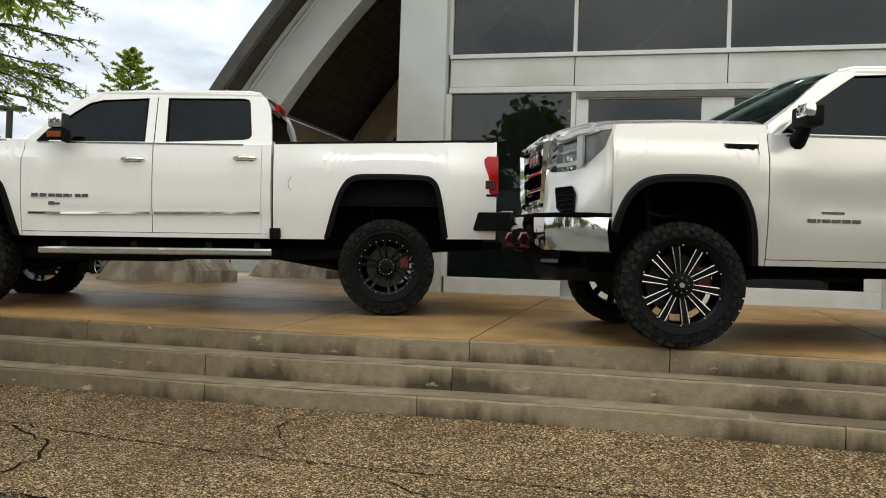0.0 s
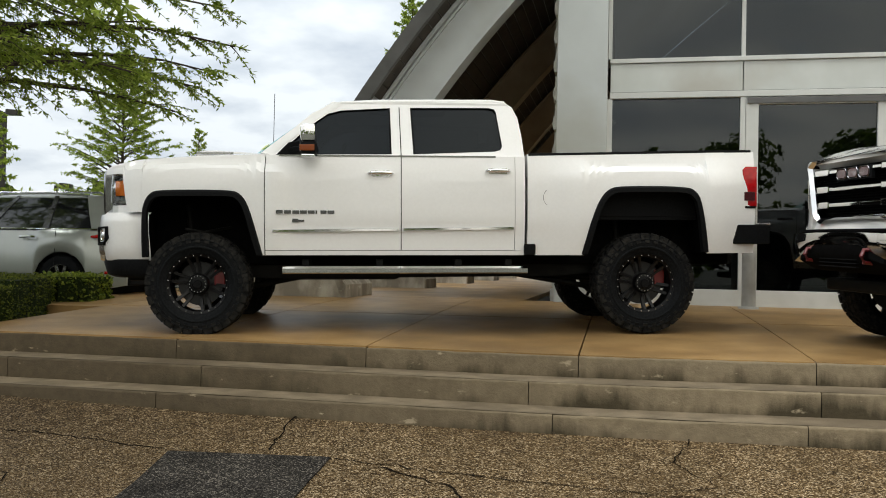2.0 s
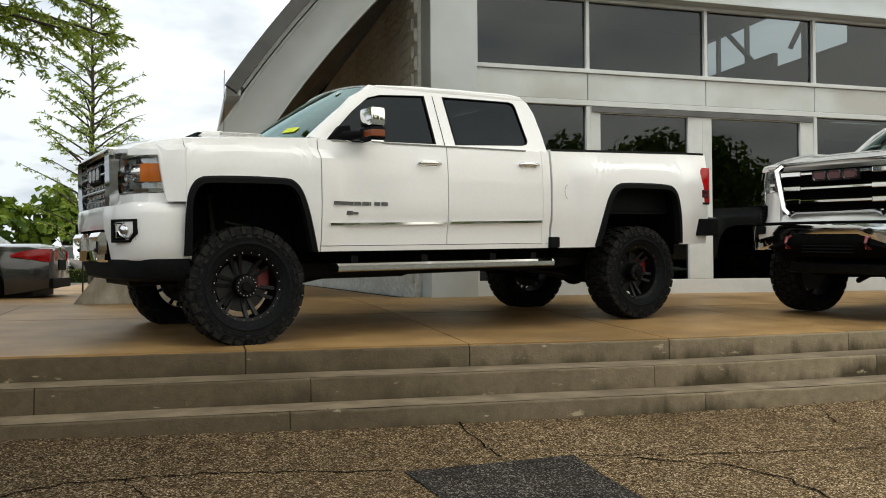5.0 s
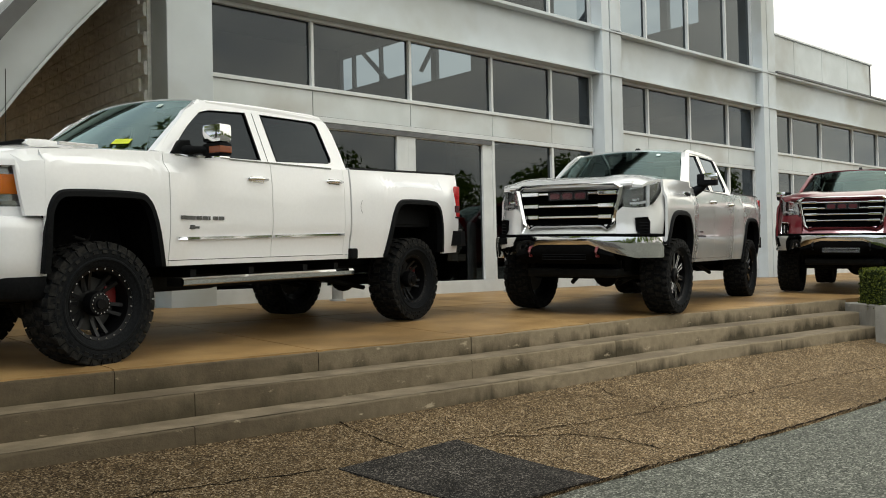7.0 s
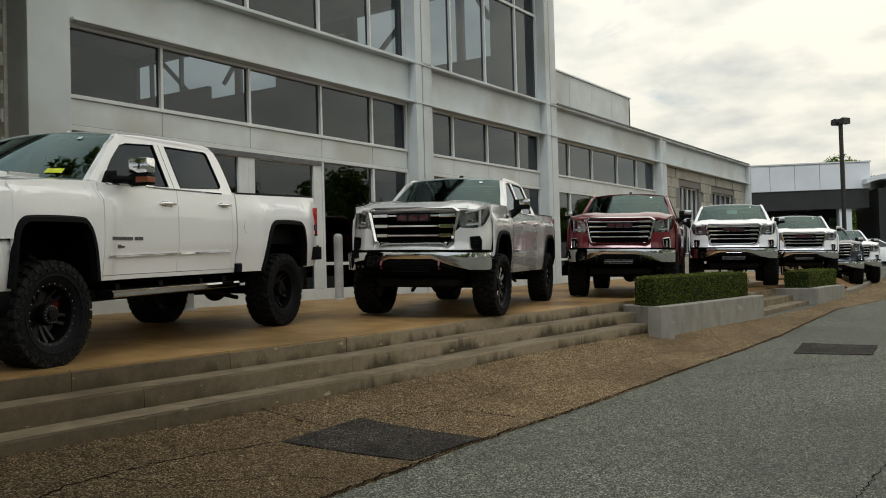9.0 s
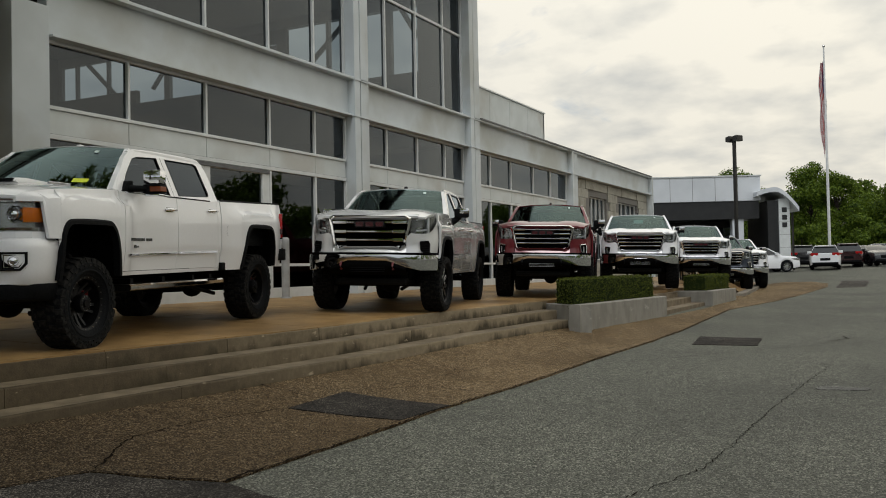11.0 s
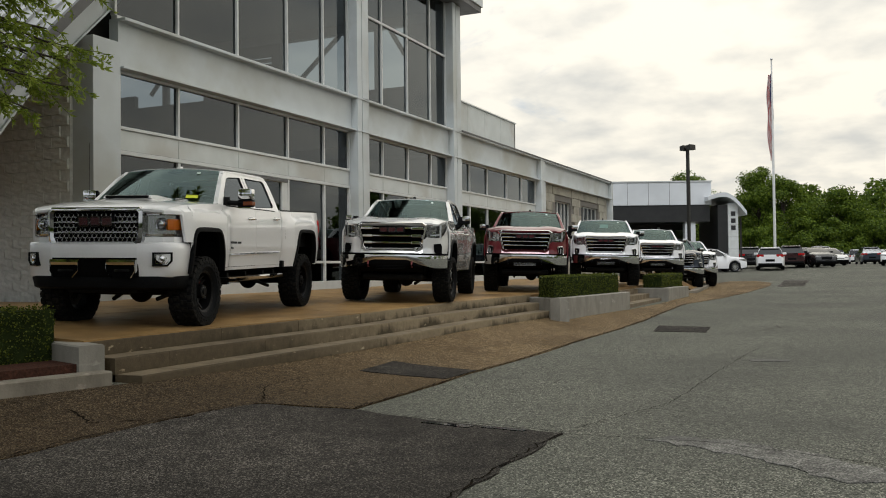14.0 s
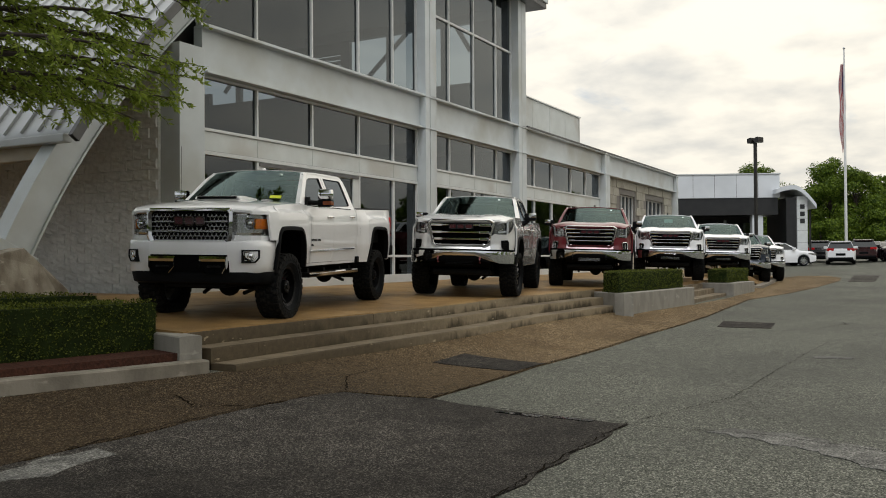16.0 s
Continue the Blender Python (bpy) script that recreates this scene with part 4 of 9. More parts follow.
for bi, xs in enumerate(BAYS):
    a, c = xs[0], xs[-1]
    # window band over the spandrel
    sbox("window_sill", a, c, FY - 0.075, FY + 0.06, 3.37, 3.43, "frame", 0.008)
    sbox("window_head", a, c, FY - 0.065, FY + 0.06, 4.42, 4.47, "frame")
    for x0, x1 in zip(xs, xs[1:]):
        pane(x0 + 0.02, x1 - 0.02, 3.432, 4.418)
        sbox("spandrel_panel", x0 + 0.006, x1 - 0.006, FY - 0.045, FY + 0.05, 2.985, 3.366, "panel", 0.006)
    for x in xs:
        mullion(x, 3.431, 4.419)
    sbox("transom", a, c, FY - 0.07, FY + 0.06, 2.90, 2.98, "frame", 0.008)
    sbox("transom_line", a, c, FY - 0.062, FY + 0.05, 2.981, 2.984, "flash")
    sbox("base_plate", a, c, FY - 0.05, FY + 0.06, 0.13, 0.40, "frame", 0.008)
    for i, (x0, x1) in enumerate(zip(xs, xs[1:])):
        if bi == 0 and i in (1, 2):
            continue
        pane(x0 + 0.02, x1 - 0.02, 0.402, 2.898)
        if bi or i > 2:
            sbox("push_rail", x0 + 0.03, x1 - 0.03, FY - 0.04, FY - 0.005, 0.86, 0.92, "frame")
    for i, x in enumerate(xs):
        if not (bi == 0 and i == 2):
            mullion(x, 0.401, 2.899, 0.07 if i in (0, 5) else 0.06)
# glazed entrance doors
for x0, x1 in ((-1.12, 0.71), (0.71, 2.68)):
    door = empty("entrance_door", Matrix(), "tall white-framed glass entrance door, closed", "door", kind="structure")
    w = 0.16
    part("door_stile", solid(x0, x0 + w, FY - 0.05, FY + 0.03, 0.402, 2.898, 0.006), M["frame"], door)
    part("door_stile", solid(x1 - w - 0.08, x1, FY - 0.05, FY + 0.03, 0.402, 2.898, 0.006), M["frame"], door)
    part("door_rail", solid(x0 + w, x1 - w - 0.08, FY - 0.048, FY + 0.03, 2.80, 2.897, 0.006), M["frame"], door)
    b = bmesh.new()
    shell(b, [[(x0 + w, FY - 0.004, 0.402), (x0 + w, FY - 0.004, 2.80)], [(x1 - w - 0.08, FY - 0.004, 0.402), (x1 - w - 0.08, FY - 0.004, 2.80)]], (0, 0.012, 0))
    part("pane", b, M["facade_glass"], door, "dark tinted door glass", outward=(0, -1, 0))
sbox("door_header", -1.1, 2.66, FY - 0.078, FY - 0.05, 2.815, 2.885, "flash")
# the long steel beam over all bays, roof parapet further on
sbox("beam_web", -2.86, 34.4, FY - 0.12, FY + 0.1, 4.52, 5.36, "white_metal")
sbox("beam_flange", -2.86, 34.4, FY - 0.26, FY + 0.1, 4.475, 4.518, "white_metal", 0.006)
sbox("beam_flange", -2.86, 34.4, FY - 0.30, FY + 0.1, 5.362, 5.42, "white_metal", 0.006)
sbox("parapet_cap", 12.9, 34.45, FY - 0.33, FY + 0.2, 5.421, 5.47, "flash")
# columns
for x0, x1, top in ((-3.54, -2.88, None), (5.64, 6.30, 9.75), (12.14, 12.84, 9.75), (21.58, 22.25, 5.41), (34.38, 34.75, 5.41)):
    t = top or 5.75
    wdt = x1 - x0
    if top is None:
        sbox("column", x0, x1, FY - 0.2, FY + 0.30, 0.12, 4.95, "white_metal", 0.01)
        continue
    sbox("column_flange", x0, x0 + wdt * 0.36, FY - 0.32, FY + 0.1, 0.12, t, "white_metal", 0.008)
    sbox("column_web", x0 + wdt * 0.36, x0 + wdt * 0.46, FY - 0.17, FY + 0.1, 0.12, t, "white_metal")
    sbox("column_flange", x0 + wdt * 0.46, x1, FY - 0.30, FY + 0.1, 0.12, t, "white_metal", 0.008)
    for zz in (4.46, 5.35):
        sbox("stiffener", x0 - 0.02, x1 + 0.02, FY - 0.335, FY - 0.1, zz, zz + 0.03, "white_metal")
# upper glazing of the tall hall
for bi, xs in enumerate(BAYS[:2]):
    sbox("upper_sill", xs[0], xs[-1], FY - 0.09, FY + 0.06, 5.425, 5.49, "frame", 0.008)
    for x0, x1 in zip(xs, xs[1:]):
        if bi == 1:
            pane(x0 + 0.02, x1 - 0.02, 5.492, 7.87)
            pane(x0 + 0.02, x1 - 0.02, 7.94, None)
        else:
            pane(x0 + 0.02, x1 - 0.02, 5.492, None)
    for x in xs:
        zt = min(z_arch(x, -0.15), 9.9)
        if zt > 5.6:
            mullion(x, 5.491, zt)
    if bi == 1:
        for x0, x1 in zip(xs, xs[1:]):
            sbox("transom", x0 + 0.026, x1 - 0.026, FY - 0.055, FY + 0.05, 7.872, 7.938, "frame")
# storey floors, back and side walls inside
DEEP = 31.2
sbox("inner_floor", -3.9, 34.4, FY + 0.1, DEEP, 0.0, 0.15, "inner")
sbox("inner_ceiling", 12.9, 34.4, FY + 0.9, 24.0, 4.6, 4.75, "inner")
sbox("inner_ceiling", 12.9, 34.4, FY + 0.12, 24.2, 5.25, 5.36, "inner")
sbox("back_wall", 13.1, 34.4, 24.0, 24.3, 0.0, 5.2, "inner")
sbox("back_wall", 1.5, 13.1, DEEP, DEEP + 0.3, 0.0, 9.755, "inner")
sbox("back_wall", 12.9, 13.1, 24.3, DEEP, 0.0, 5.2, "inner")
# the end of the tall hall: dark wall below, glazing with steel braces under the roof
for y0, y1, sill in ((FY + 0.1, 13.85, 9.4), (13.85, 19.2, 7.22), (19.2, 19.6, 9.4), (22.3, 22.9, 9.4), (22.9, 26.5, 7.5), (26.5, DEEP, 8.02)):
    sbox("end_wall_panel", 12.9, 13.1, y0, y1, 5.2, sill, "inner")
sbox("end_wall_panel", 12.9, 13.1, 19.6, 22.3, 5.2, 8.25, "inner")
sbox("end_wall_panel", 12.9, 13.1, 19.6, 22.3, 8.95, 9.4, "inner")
for k in range(3):
    sbox("louvre_slat", 12.88, 13.12, 19.6, 22.3, 8.36 + 0.2 * k, 8.46 + 0.2 * k, "inner_steel")
sbox("end_beam", 12.88, 13.12, FY + 0.1, DEEP, 9.4, 9.75, "inner_steel")
for yy, w in ((14.98, 0.12), (17.42, 0.06), (24.9, 0.14), (28.1, 0.05), (29.9, 0.05), (30.9, 0.14)):
    sbox("end_column", 12.92, 13.08, yy - w, yy + w, 7.2, 9.4, "inner_steel")
for ya, za, yb, zb in ((16.6, 9.4, 18.6, 7.7), (14.5, 9.4, 13.9, 8.4), (24.6, 9.2, 25.7, 8.0), (29.3, 9.4, 27.75, 8.0)):
    part("end_brace", tube(bmesh.new(), [(13.0, ya, za), (13.0, yb, zb)], 0.09, 6), M["inner_steel"], showroom)
sbox("side_wall", 34.4, 34.7, FY + 0.1, 24.3, 0.0, 5.4, "stone")
# bar of wall at the far end: stone blocks with two windows
holes = [(24.7, 27.2, 1.0, 3.8), (29.2, 32.5, 1.0, 3.8)]
sbox("stone_backing", 22.26, 24.69, FY + 0.02, FY + 0.3, 0.1, 4.47, "mortar")
sbox("stone_backing", 27.21, 29.19, FY + 0.02, FY + 0.3, 0.1, 4.47, "mortar")
sbox("stone_backing", 32.51, 34.38, FY + 0.02, FY + 0.3, 0.1, 4.47, "mortar")
for x0, x1, z0, z1 in holes:
    sbox("stone_backing", x0 - 0.01, x1 + 0.01, FY + 0.02, FY + 0.3, 0.1, z0, "mortar")
    sbox("stone_backing", x0 - 0.01, x1 + 0.01, FY + 0.02, FY + 0.3, z1, 4.47, "mortar")
    pane(x0, x1, z0, z1, FY + 0.2)
    for i in range(5):
        xx = lerp(x0 + 0.03, x1 - 0.03, i / 4)
        sbox("window_bar", xx - 0.03, xx + 0.03, FY + 0.12, FY + 0.19, z0, z1, "frame")
    for zz in (z0 + 0.02, (z0 + z1) / 2, z1 - 0.05):
        sbox("window_bar", x0, x1, FY + 0.13, FY + 0.185, zz, zz + 0.05, "frame")
b = bmesh.new()
rr = random.Random(9)
for row in range(11):
    z0 = 0.12 + row * 0.396
    x0 = 22.28 - (0.35 if row % 2 else 0.0)
    while x0 < 34.36:
        w = rr.uniform(0.6, 0.95)
        a, c = max(x0, 22.28), min(x0 + w - 0.015, 34.36)
        if c - a > 0.05 and not any(a < h1 and c > h0 and z0 < k1 and z0 + 0.38 > k0 for h0, h1, k0, k1 in holes):
            block(b, a, c, FY - 0.03 + rr.uniform(-0.015, 0.015), FY + 0.03, z0, z0 + 0.38)
        x0 += w
tagged(part("stone_blocks", b, M["stone"], showroom, "tan stone block courses"), kind="stuff")
# flat roof over the tall hall, with a deep dark eave
sbox("hall_roof", 0.6, 13.85, 11.25, 31.6, 9.76, 9.95, "flash", 0.02)
sbox("hall_roof_edge", 0.5, 13.9, 11.2, 31.65, 9.952, 10.25, "white_metal", 0.02)
# rooftop box
for i in range(5):
    x0 = 13.2 + i * 1.84
    sbox("rooftop_panel", x0 + 0.01, x0 + 1.83, 13.1, 13.2, 5.3, 7.15, "panel", 0.01)
sbox("rooftop_wall", 22.3, 22.42, 13.1, 20, 5.3, 7.15, "panel")
sbox("rooftop_cap", 13.1, 22.45, 13.05, 20, 7.152, 7.2, "frame")
sbox("flat_roof", 13.1, 34.4, FY + 0.15, 24.3, 5.37, 5.44, "flash")

# ---- arches, their feet and the vaulted roof ----
END = len(arch_line) - 1


def arch(y0, y1, material, label, stop=END):
    b = bmesh.new()
    rows = []
    for i in range(0, stop + 1, 2):
        (xo, zo), (xi, zi) = arch_pt(i, 0.27), arch_pt(i, -0.27)
        rows.append([(xo, y0, zo), (xo, y1, zo), (xi, y1, zi), (xi, y0, zi)])
    grid(b, rows, close=True)
    for end in (rows[0], rows[-1]):
        b.faces.new([b.verts.new(p) for p in end])
    bmesh.ops.remove_doubles(b, verts=b.verts, dist=0.0005)
    thing = empty("arch_beam", Matrix(), label, "arch", group="arches of the vaulted roof", kind="structure")
    part("beam", b, M[material], thing, smooth=35)
    b = bmesh.new()
    rows = []
    for i in range(0, stop + 1, 2):
        (xo, zo), (xi, zi) = arch_pt(i, 0.24), arch_pt(i, 0.275)
        rows.append([(xo, y0 - 0.05, zo), (xi, y0 - 0.05, zi), (xi, y0 - 0.002, zi), (xo, y0 - 0.002, zo)])
    grid(b, rows, close=True)
    part("flange", b, M[material], thing)
    b = bmesh.new()
    rows = []
    for i in range(0, stop + 1, 2):
        (xo, zo), (xi, zi) = arch_pt(i, -0.275), arch_pt(i, -0.24)
        rows.append([(xo, y0 - 0.05, zo), (xi, y0 - 0.05, zi), (xi, y0 - 0.002, zi), (xo, y0 - 0.002, zo)])
    grid(b, rows, close=True)
    part("flange", b, M[material], thing)
    b = bmesh.new()
    (xo, zo), (xi, zi) = arch_pt(0, 0.36), arch_pt(0, -0.36)
    prism(b, [(xo, zo), (xi, zi), (xi - 0.1, zi - 0.18), (xo - 0.16, zo - 0.12)], "y", y0 - 0.08, y1 + 0.08, 0.01)
    part("foot_plate", b, M[material], thing)
    return thing


def foot(y0, y1, seed):
    b = bmesh.new()
    prism(b, [(-8.10, 0.0), (-7.42, 0.92), (-6.95, 1.02), (-6.62, 0.74), (-6.28, 0.36), (-6.28, 0.0)], "y", y0, y1, 0.03)
    for v in b.verts:
        if v.co.z > 0.5:
            v.co.y = lerp(v.co.y, (y0 + y1) / 2, 0.25)
    return tagged(part("arch_foot", b, M["foot"]), "weathered wedge-shaped concrete foot of a roof arch", "buttress", group="arch feet", kind="structure")


arch(12.0, 12.32, "white_metal", "white curved steel arch at the front of the roof")
foot(11.4, 12.6, 1)
for k in range(1, 5):
    y = 12.15 + 4.6 * k
    arch(y - 0.17, y + 0.17, "tan_beam", "tan curved beam under the vaulted roof", stop=60)
    foot(y - 0.5, y + 0.5, k + 1)

FROM = 20


def roof_rows(off, y0, y1, first=FROM):
    return [[(*arch_pt(i, off)[:1], y, arch_pt(i, off)[1]) for y in (y0, y1)] for i in range(first, END + 1, 2)]


roof = empty("vaulted_roof", Matrix(), "curved standing-seam metal roof with a dark plank underside", "roof", kind="structure")
b = bmesh.new()
shell(b, roof_rows(0.40, 11.45, 31.0), (0, 0, -0.06))
part("metal_skin", b, M["roof"], roof, smooth=35)
for j in range(45):
    y = 11.5 + 0.44 * j
    b = bmesh.new()
    rows = [[(*arch_pt(i, o)[:1], yy, arch_pt(i, o)[1]) for o, yy in ((0.395, y - 0.012), (0.45, y - 0.012), (0.45, y + 0.012), (0.395, y + 0.012))] for i in range(FROM, END + 1, 3)]
    grid(b, rows, close=True)
    part("seam", b, M["roof"], roof)
b = bmesh.new()
rows = [[(*arch_pt(i, o)[:1], yy, arch_pt(i, o)[1]) for o, yy in ((0.30, 11.36), (0.47, 11.36), (0.47, 11.455), (0.30, 11.455))] for i in range(FROM - 2, END + 1, 2)]
grid(b, rows, close=True)
part("fascia", b, M["flash"], roof, "dark grey roof edge trim")
b = bmesh.new()
rows = [[(*arch_pt(i, o)[:1], yy, arch_pt(i, o)[1]) for o, yy in ((0.29, 11.9), (0.339, 11.9), (0.339, 12.3), (0.29, 12.3))] for i in range(FROM, END + 1, 2)]
grid(b, rows, close=True)
part("white_trim", b, M["white_metal"], roof)
part("eave_beam", solid(-6.02, -5.84, 12.33, 31, 2.52, 2.82, 0.01), M["tan_beam"], roof, "tan beam along the eave")
part("eave_gutter", solid(-6.22, -6.04, 11.6, 31, 2.74, 2.88, 0.02), M["roof"], roof)
for i in range(FROM, 66, 2):
    (xa, za), (xb, zb) = arch_pt(i, 0.345), arch_pt(i + 2, 0.345)
    d = Vector((xb - xa, 0, zb - za)).normalized() * 0.008
    b = bmesh.new()
    shell(b, [[(xa + d.x, 11.46, za + d.z), (xa + d.x, 31, za + d.z)], [(xb - d.x, 11.46, zb - d.z), (xb - d.x, 31, zb - d.z)]], (0, 0, 0.02))
    part("plank", b, M["wood"], roof)
for yy in (31.0,):
    b = bmesh.new()
    prism(b, [(-3.5, 0.1), (12.88, 0.1), (12.88, 9.75)] + [(arch_pt(i, 0.33)[0], min(9.75, arch_pt(i, 0.33)[1])) for i in range(END, 0, -4) if arch_pt(i, 0.33)[0] > -3.5], "y", yy - 0.1, yy + 0.1)
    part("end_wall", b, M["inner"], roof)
# side wall of split-face block under the roof
flank = empty("wall_flank", Matrix(), "grey split-face block side wall under the roof", "wall", kind="structure")
part("backing", solid(-3.585, -3.3, 12.25, 31, 0.1, 4.75), M["block_wall"], flank)
bb = bmesh.new()
block(bb, -0.025, 0.02, 0.006, 0.394, 0.006, 0.194)
bmesh.ops.subdivide_edges(bb, edges=[e for e in bb.edges if abs(e.verts[0].co.x + 0.025) < 1e-4 and abs(e.verts[1].co.x + 0.025) < 1e-4], cuts=2, use_grid_fill=True)
rr = random.Random(4)
for v in bb.verts:
    if v.co.x < 0:
        v.co.x -= rr.uniform(0, 0.02)
block_me = bpy.data.meshes.new("wall_block")
bb.to_mesh(block_me)
bb.free()
block_me.materials.append(M["block_wall"])
rest = bmesh.new()
for row in range(23):
    y = 12.27 - (0.2 if row % 2 else 0)
    k = 0
    while y < 30.5:
        if y > 12.2:
            at = Matrix.Translation((-3.59, y, 0.16 + row * 0.2))
            if k % 2:
                at = at @ Matrix.Translation((0, 0.4, 0.2)) @ Matrix.Rotation(math.pi, 4, "X")
            if y < 17.9:
                sharing("wall_block", block_me, flank, at)
            else:
                block(rest, -0.03, 0.02, 0.006, 0.394, 0.006, 0.194, m=Matrix.Translation((-3.59, y, 0.16 + row * 0.2)))
        y += 0.4
        k += 1
tagged(part("far_blocks", rest, M["block_wall"], flank), kind="stuff")
b = bmesh.new()
rows = []
for i in range(30, 70, 2):
    (xa, za) = arch_pt(i, -0.28)
    if xa > -3.6:
        rows.append([(xa, 12.34, 4.7), (xa, 12.34, max(za, 4.72))])
if len(rows) > 1:
    shell(b, rows, (0, 0.2, 0))
    part("gable", b, M["inner"], flank)

# ---- bollards ----


def bollard(x, y, h=0.95):
    th = empty("bollard", pose(x, y, z_plaza(x, y)), "grey painted steel bollard by the showroom doors", "bollard", group="bollards at the showroom")
    b = bmesh.new()
    spin(b, [(0.0, h), (0.05, h), (0.078, h - 0.03), (0.085, h - 0.06), (0.085, 0.01), (0.0, 0.01)], 24, "z")
    part("post", b, M["bollard"], th, smooth=40)
    b = bmesh.new()
    spin(b, [(0.0, 0.03), (0.12, 0.025), (0.13, -0.01), (0.0, -0.01)], 24, "z")
    part("base_collar", b, M["bollard"], th, smooth=40)


bollard(-1.12, 11.4, 1.35)
bollard(2.62, 11.46, 1.27)
# ---- pickup trucks ----
# A truck stands on z = 0 with its front towards +x and its left side towards +y; the origin lies midway between the axles.


def poly_sheet(outer, holes, put, thick, bm=None):
    """A flat sheet with holes. put(u, v, depth) lays a point of the drawing into space."""
    b = bm or bmesh.new()
    loops = []
    for ring in (outer, *holes):
        vs = [b.verts.new((u, v, 0)) for u, v in ring]
        loops.append([b.edges.new((p, q)) for p, q in zip(vs, vs[1:] + vs[:1])])
    made = bmesh.ops.triangle_fill(b, edges=[e for lp in loops for e in lp], use_beauty=True)
    fs = [g for g in made["geom"] if isinstance(g, bmesh.types.BMFace)]
    ext = bmesh.ops.extrude_face_region(b, geom=fs)
    far = {g for g in ext["geom"] if isinstance(g, bmesh.types.BMVert)}
    for v in b.verts:
        v.co = put(v.co.x, v.co.y, thick if v in far else 0.0)
    return b


def tyre_mesh(r, rim, half):
    b = bmesh.new()
    side = half
    spin(b, [(rim - 0.012, -side * 0.72), (rim + 0.01, -side * 0.86), (rim + (r - rim) * 0.35, -side * 0.99), (rim + (r - rim) * 0.62, -side), (r - 0.045, -side * 0.96), (r - 0.018, -side * 0.86), (r - 0.014, -side * 0.4), (r - 0.013, 0),
             (r - 0.014, side * 0.4), (r - 0.018, side * 0.86), (r - 0.045, side * 0.96), (rim + (r - rim) * 0.62, side), (rim + (r - rim) * 0.35, side * 0.99), (rim + 0.01, side * 0.86), (rim - 0.012, side * 0.72)], 56)
    # raised rings on the side walls
    for sg in (-1, 1):
        for q in (0.30, 0.66):
            rr = lerp(rim, r, q)
            rows = [[(x * math.cos(a), sg * side * w, x * math.sin(a)) for x, w in ((rr - 0.012, 0.985), (rr - 0.005, 1.02), (rr + 0.005, 1.02), (rr + 0.012, 0.985))] for a in [2 * math.pi * i / 48 for i in range(49)]]
            grid(b, rows)
    return b


def tread_mesh(r, rim, half):
    """The blocks of an off-road tread, with lugs that reach down the shoulder."""
    b = bmesh.new()
    side = half
    n = 30
    for i in range(n):
        a = 2 * math.pi * i / n
        for w0, w1, da, ln, lift in ((-0.99, -0.62, 0.0, 0.55, 0.0), (0.62, 0.99, 0.5, 0.55, 0.0), (-0.54, -0.05, 0.25, 0.62, 0.002), (0.05, 0.54, 0.75, 0.62, 0.002)):
            c = a + da * 2 * math.pi / n
            h = ln * math.pi * r / n
            sk = 0.3 if w0 < -0.1 else -0.3
            m = Matrix.Rotation(-c, 4, "Y") @ Matrix.Translation((r - 0.022, 0, 0))
            k0 = len(b.verts)
            vs = [b.verts.new(m @ Vector((dx if abs(w) < 0.9 else dx - 0.012, w * side, t + sk * (w) * 0.03))) for dx in (-0.012, 0.022 - lift) for w in (w0, w1) for t in (-h, h)]
            for q in ((0, 1, 3, 2), (4, 6, 7, 5), (0, 4, 5, 1), (2, 3, 7, 6), (0, 2, 6, 4), (1, 5, 7, 3)):
                b.faces.new([vs[i2] for i2 in q])
    # lugs on the shoulder
    for i in range(2 * n):
        c = math.pi * (i + 0.25) / n
        for sg in (-1, 1):
            m = Matrix.Rotation(-c, 4, "Y")
            d = 0.075 if i % 2 else 0.045
            tw = 0.019 if i % 2 else 0.014
            vs = [b.verts.new(m @ Vector((rr, sg * side * ww, t))) for rr, ww in ((r - 0.008, 0.95), (r - 0.014 - d, 1.045), (r - 0.02 - d, 0.95), (r - 0.03, 0.86)) for t in (-tw, tw)]
            for q in ((0, 1, 3, 2), (2, 3, 5, 4), (4, 5, 7, 6), (6, 7, 1, 0), (0, 2, 4, 6), (1, 7, 5, 3)):
                b.faces.new([vs[i2] for i2 in q])
    return b


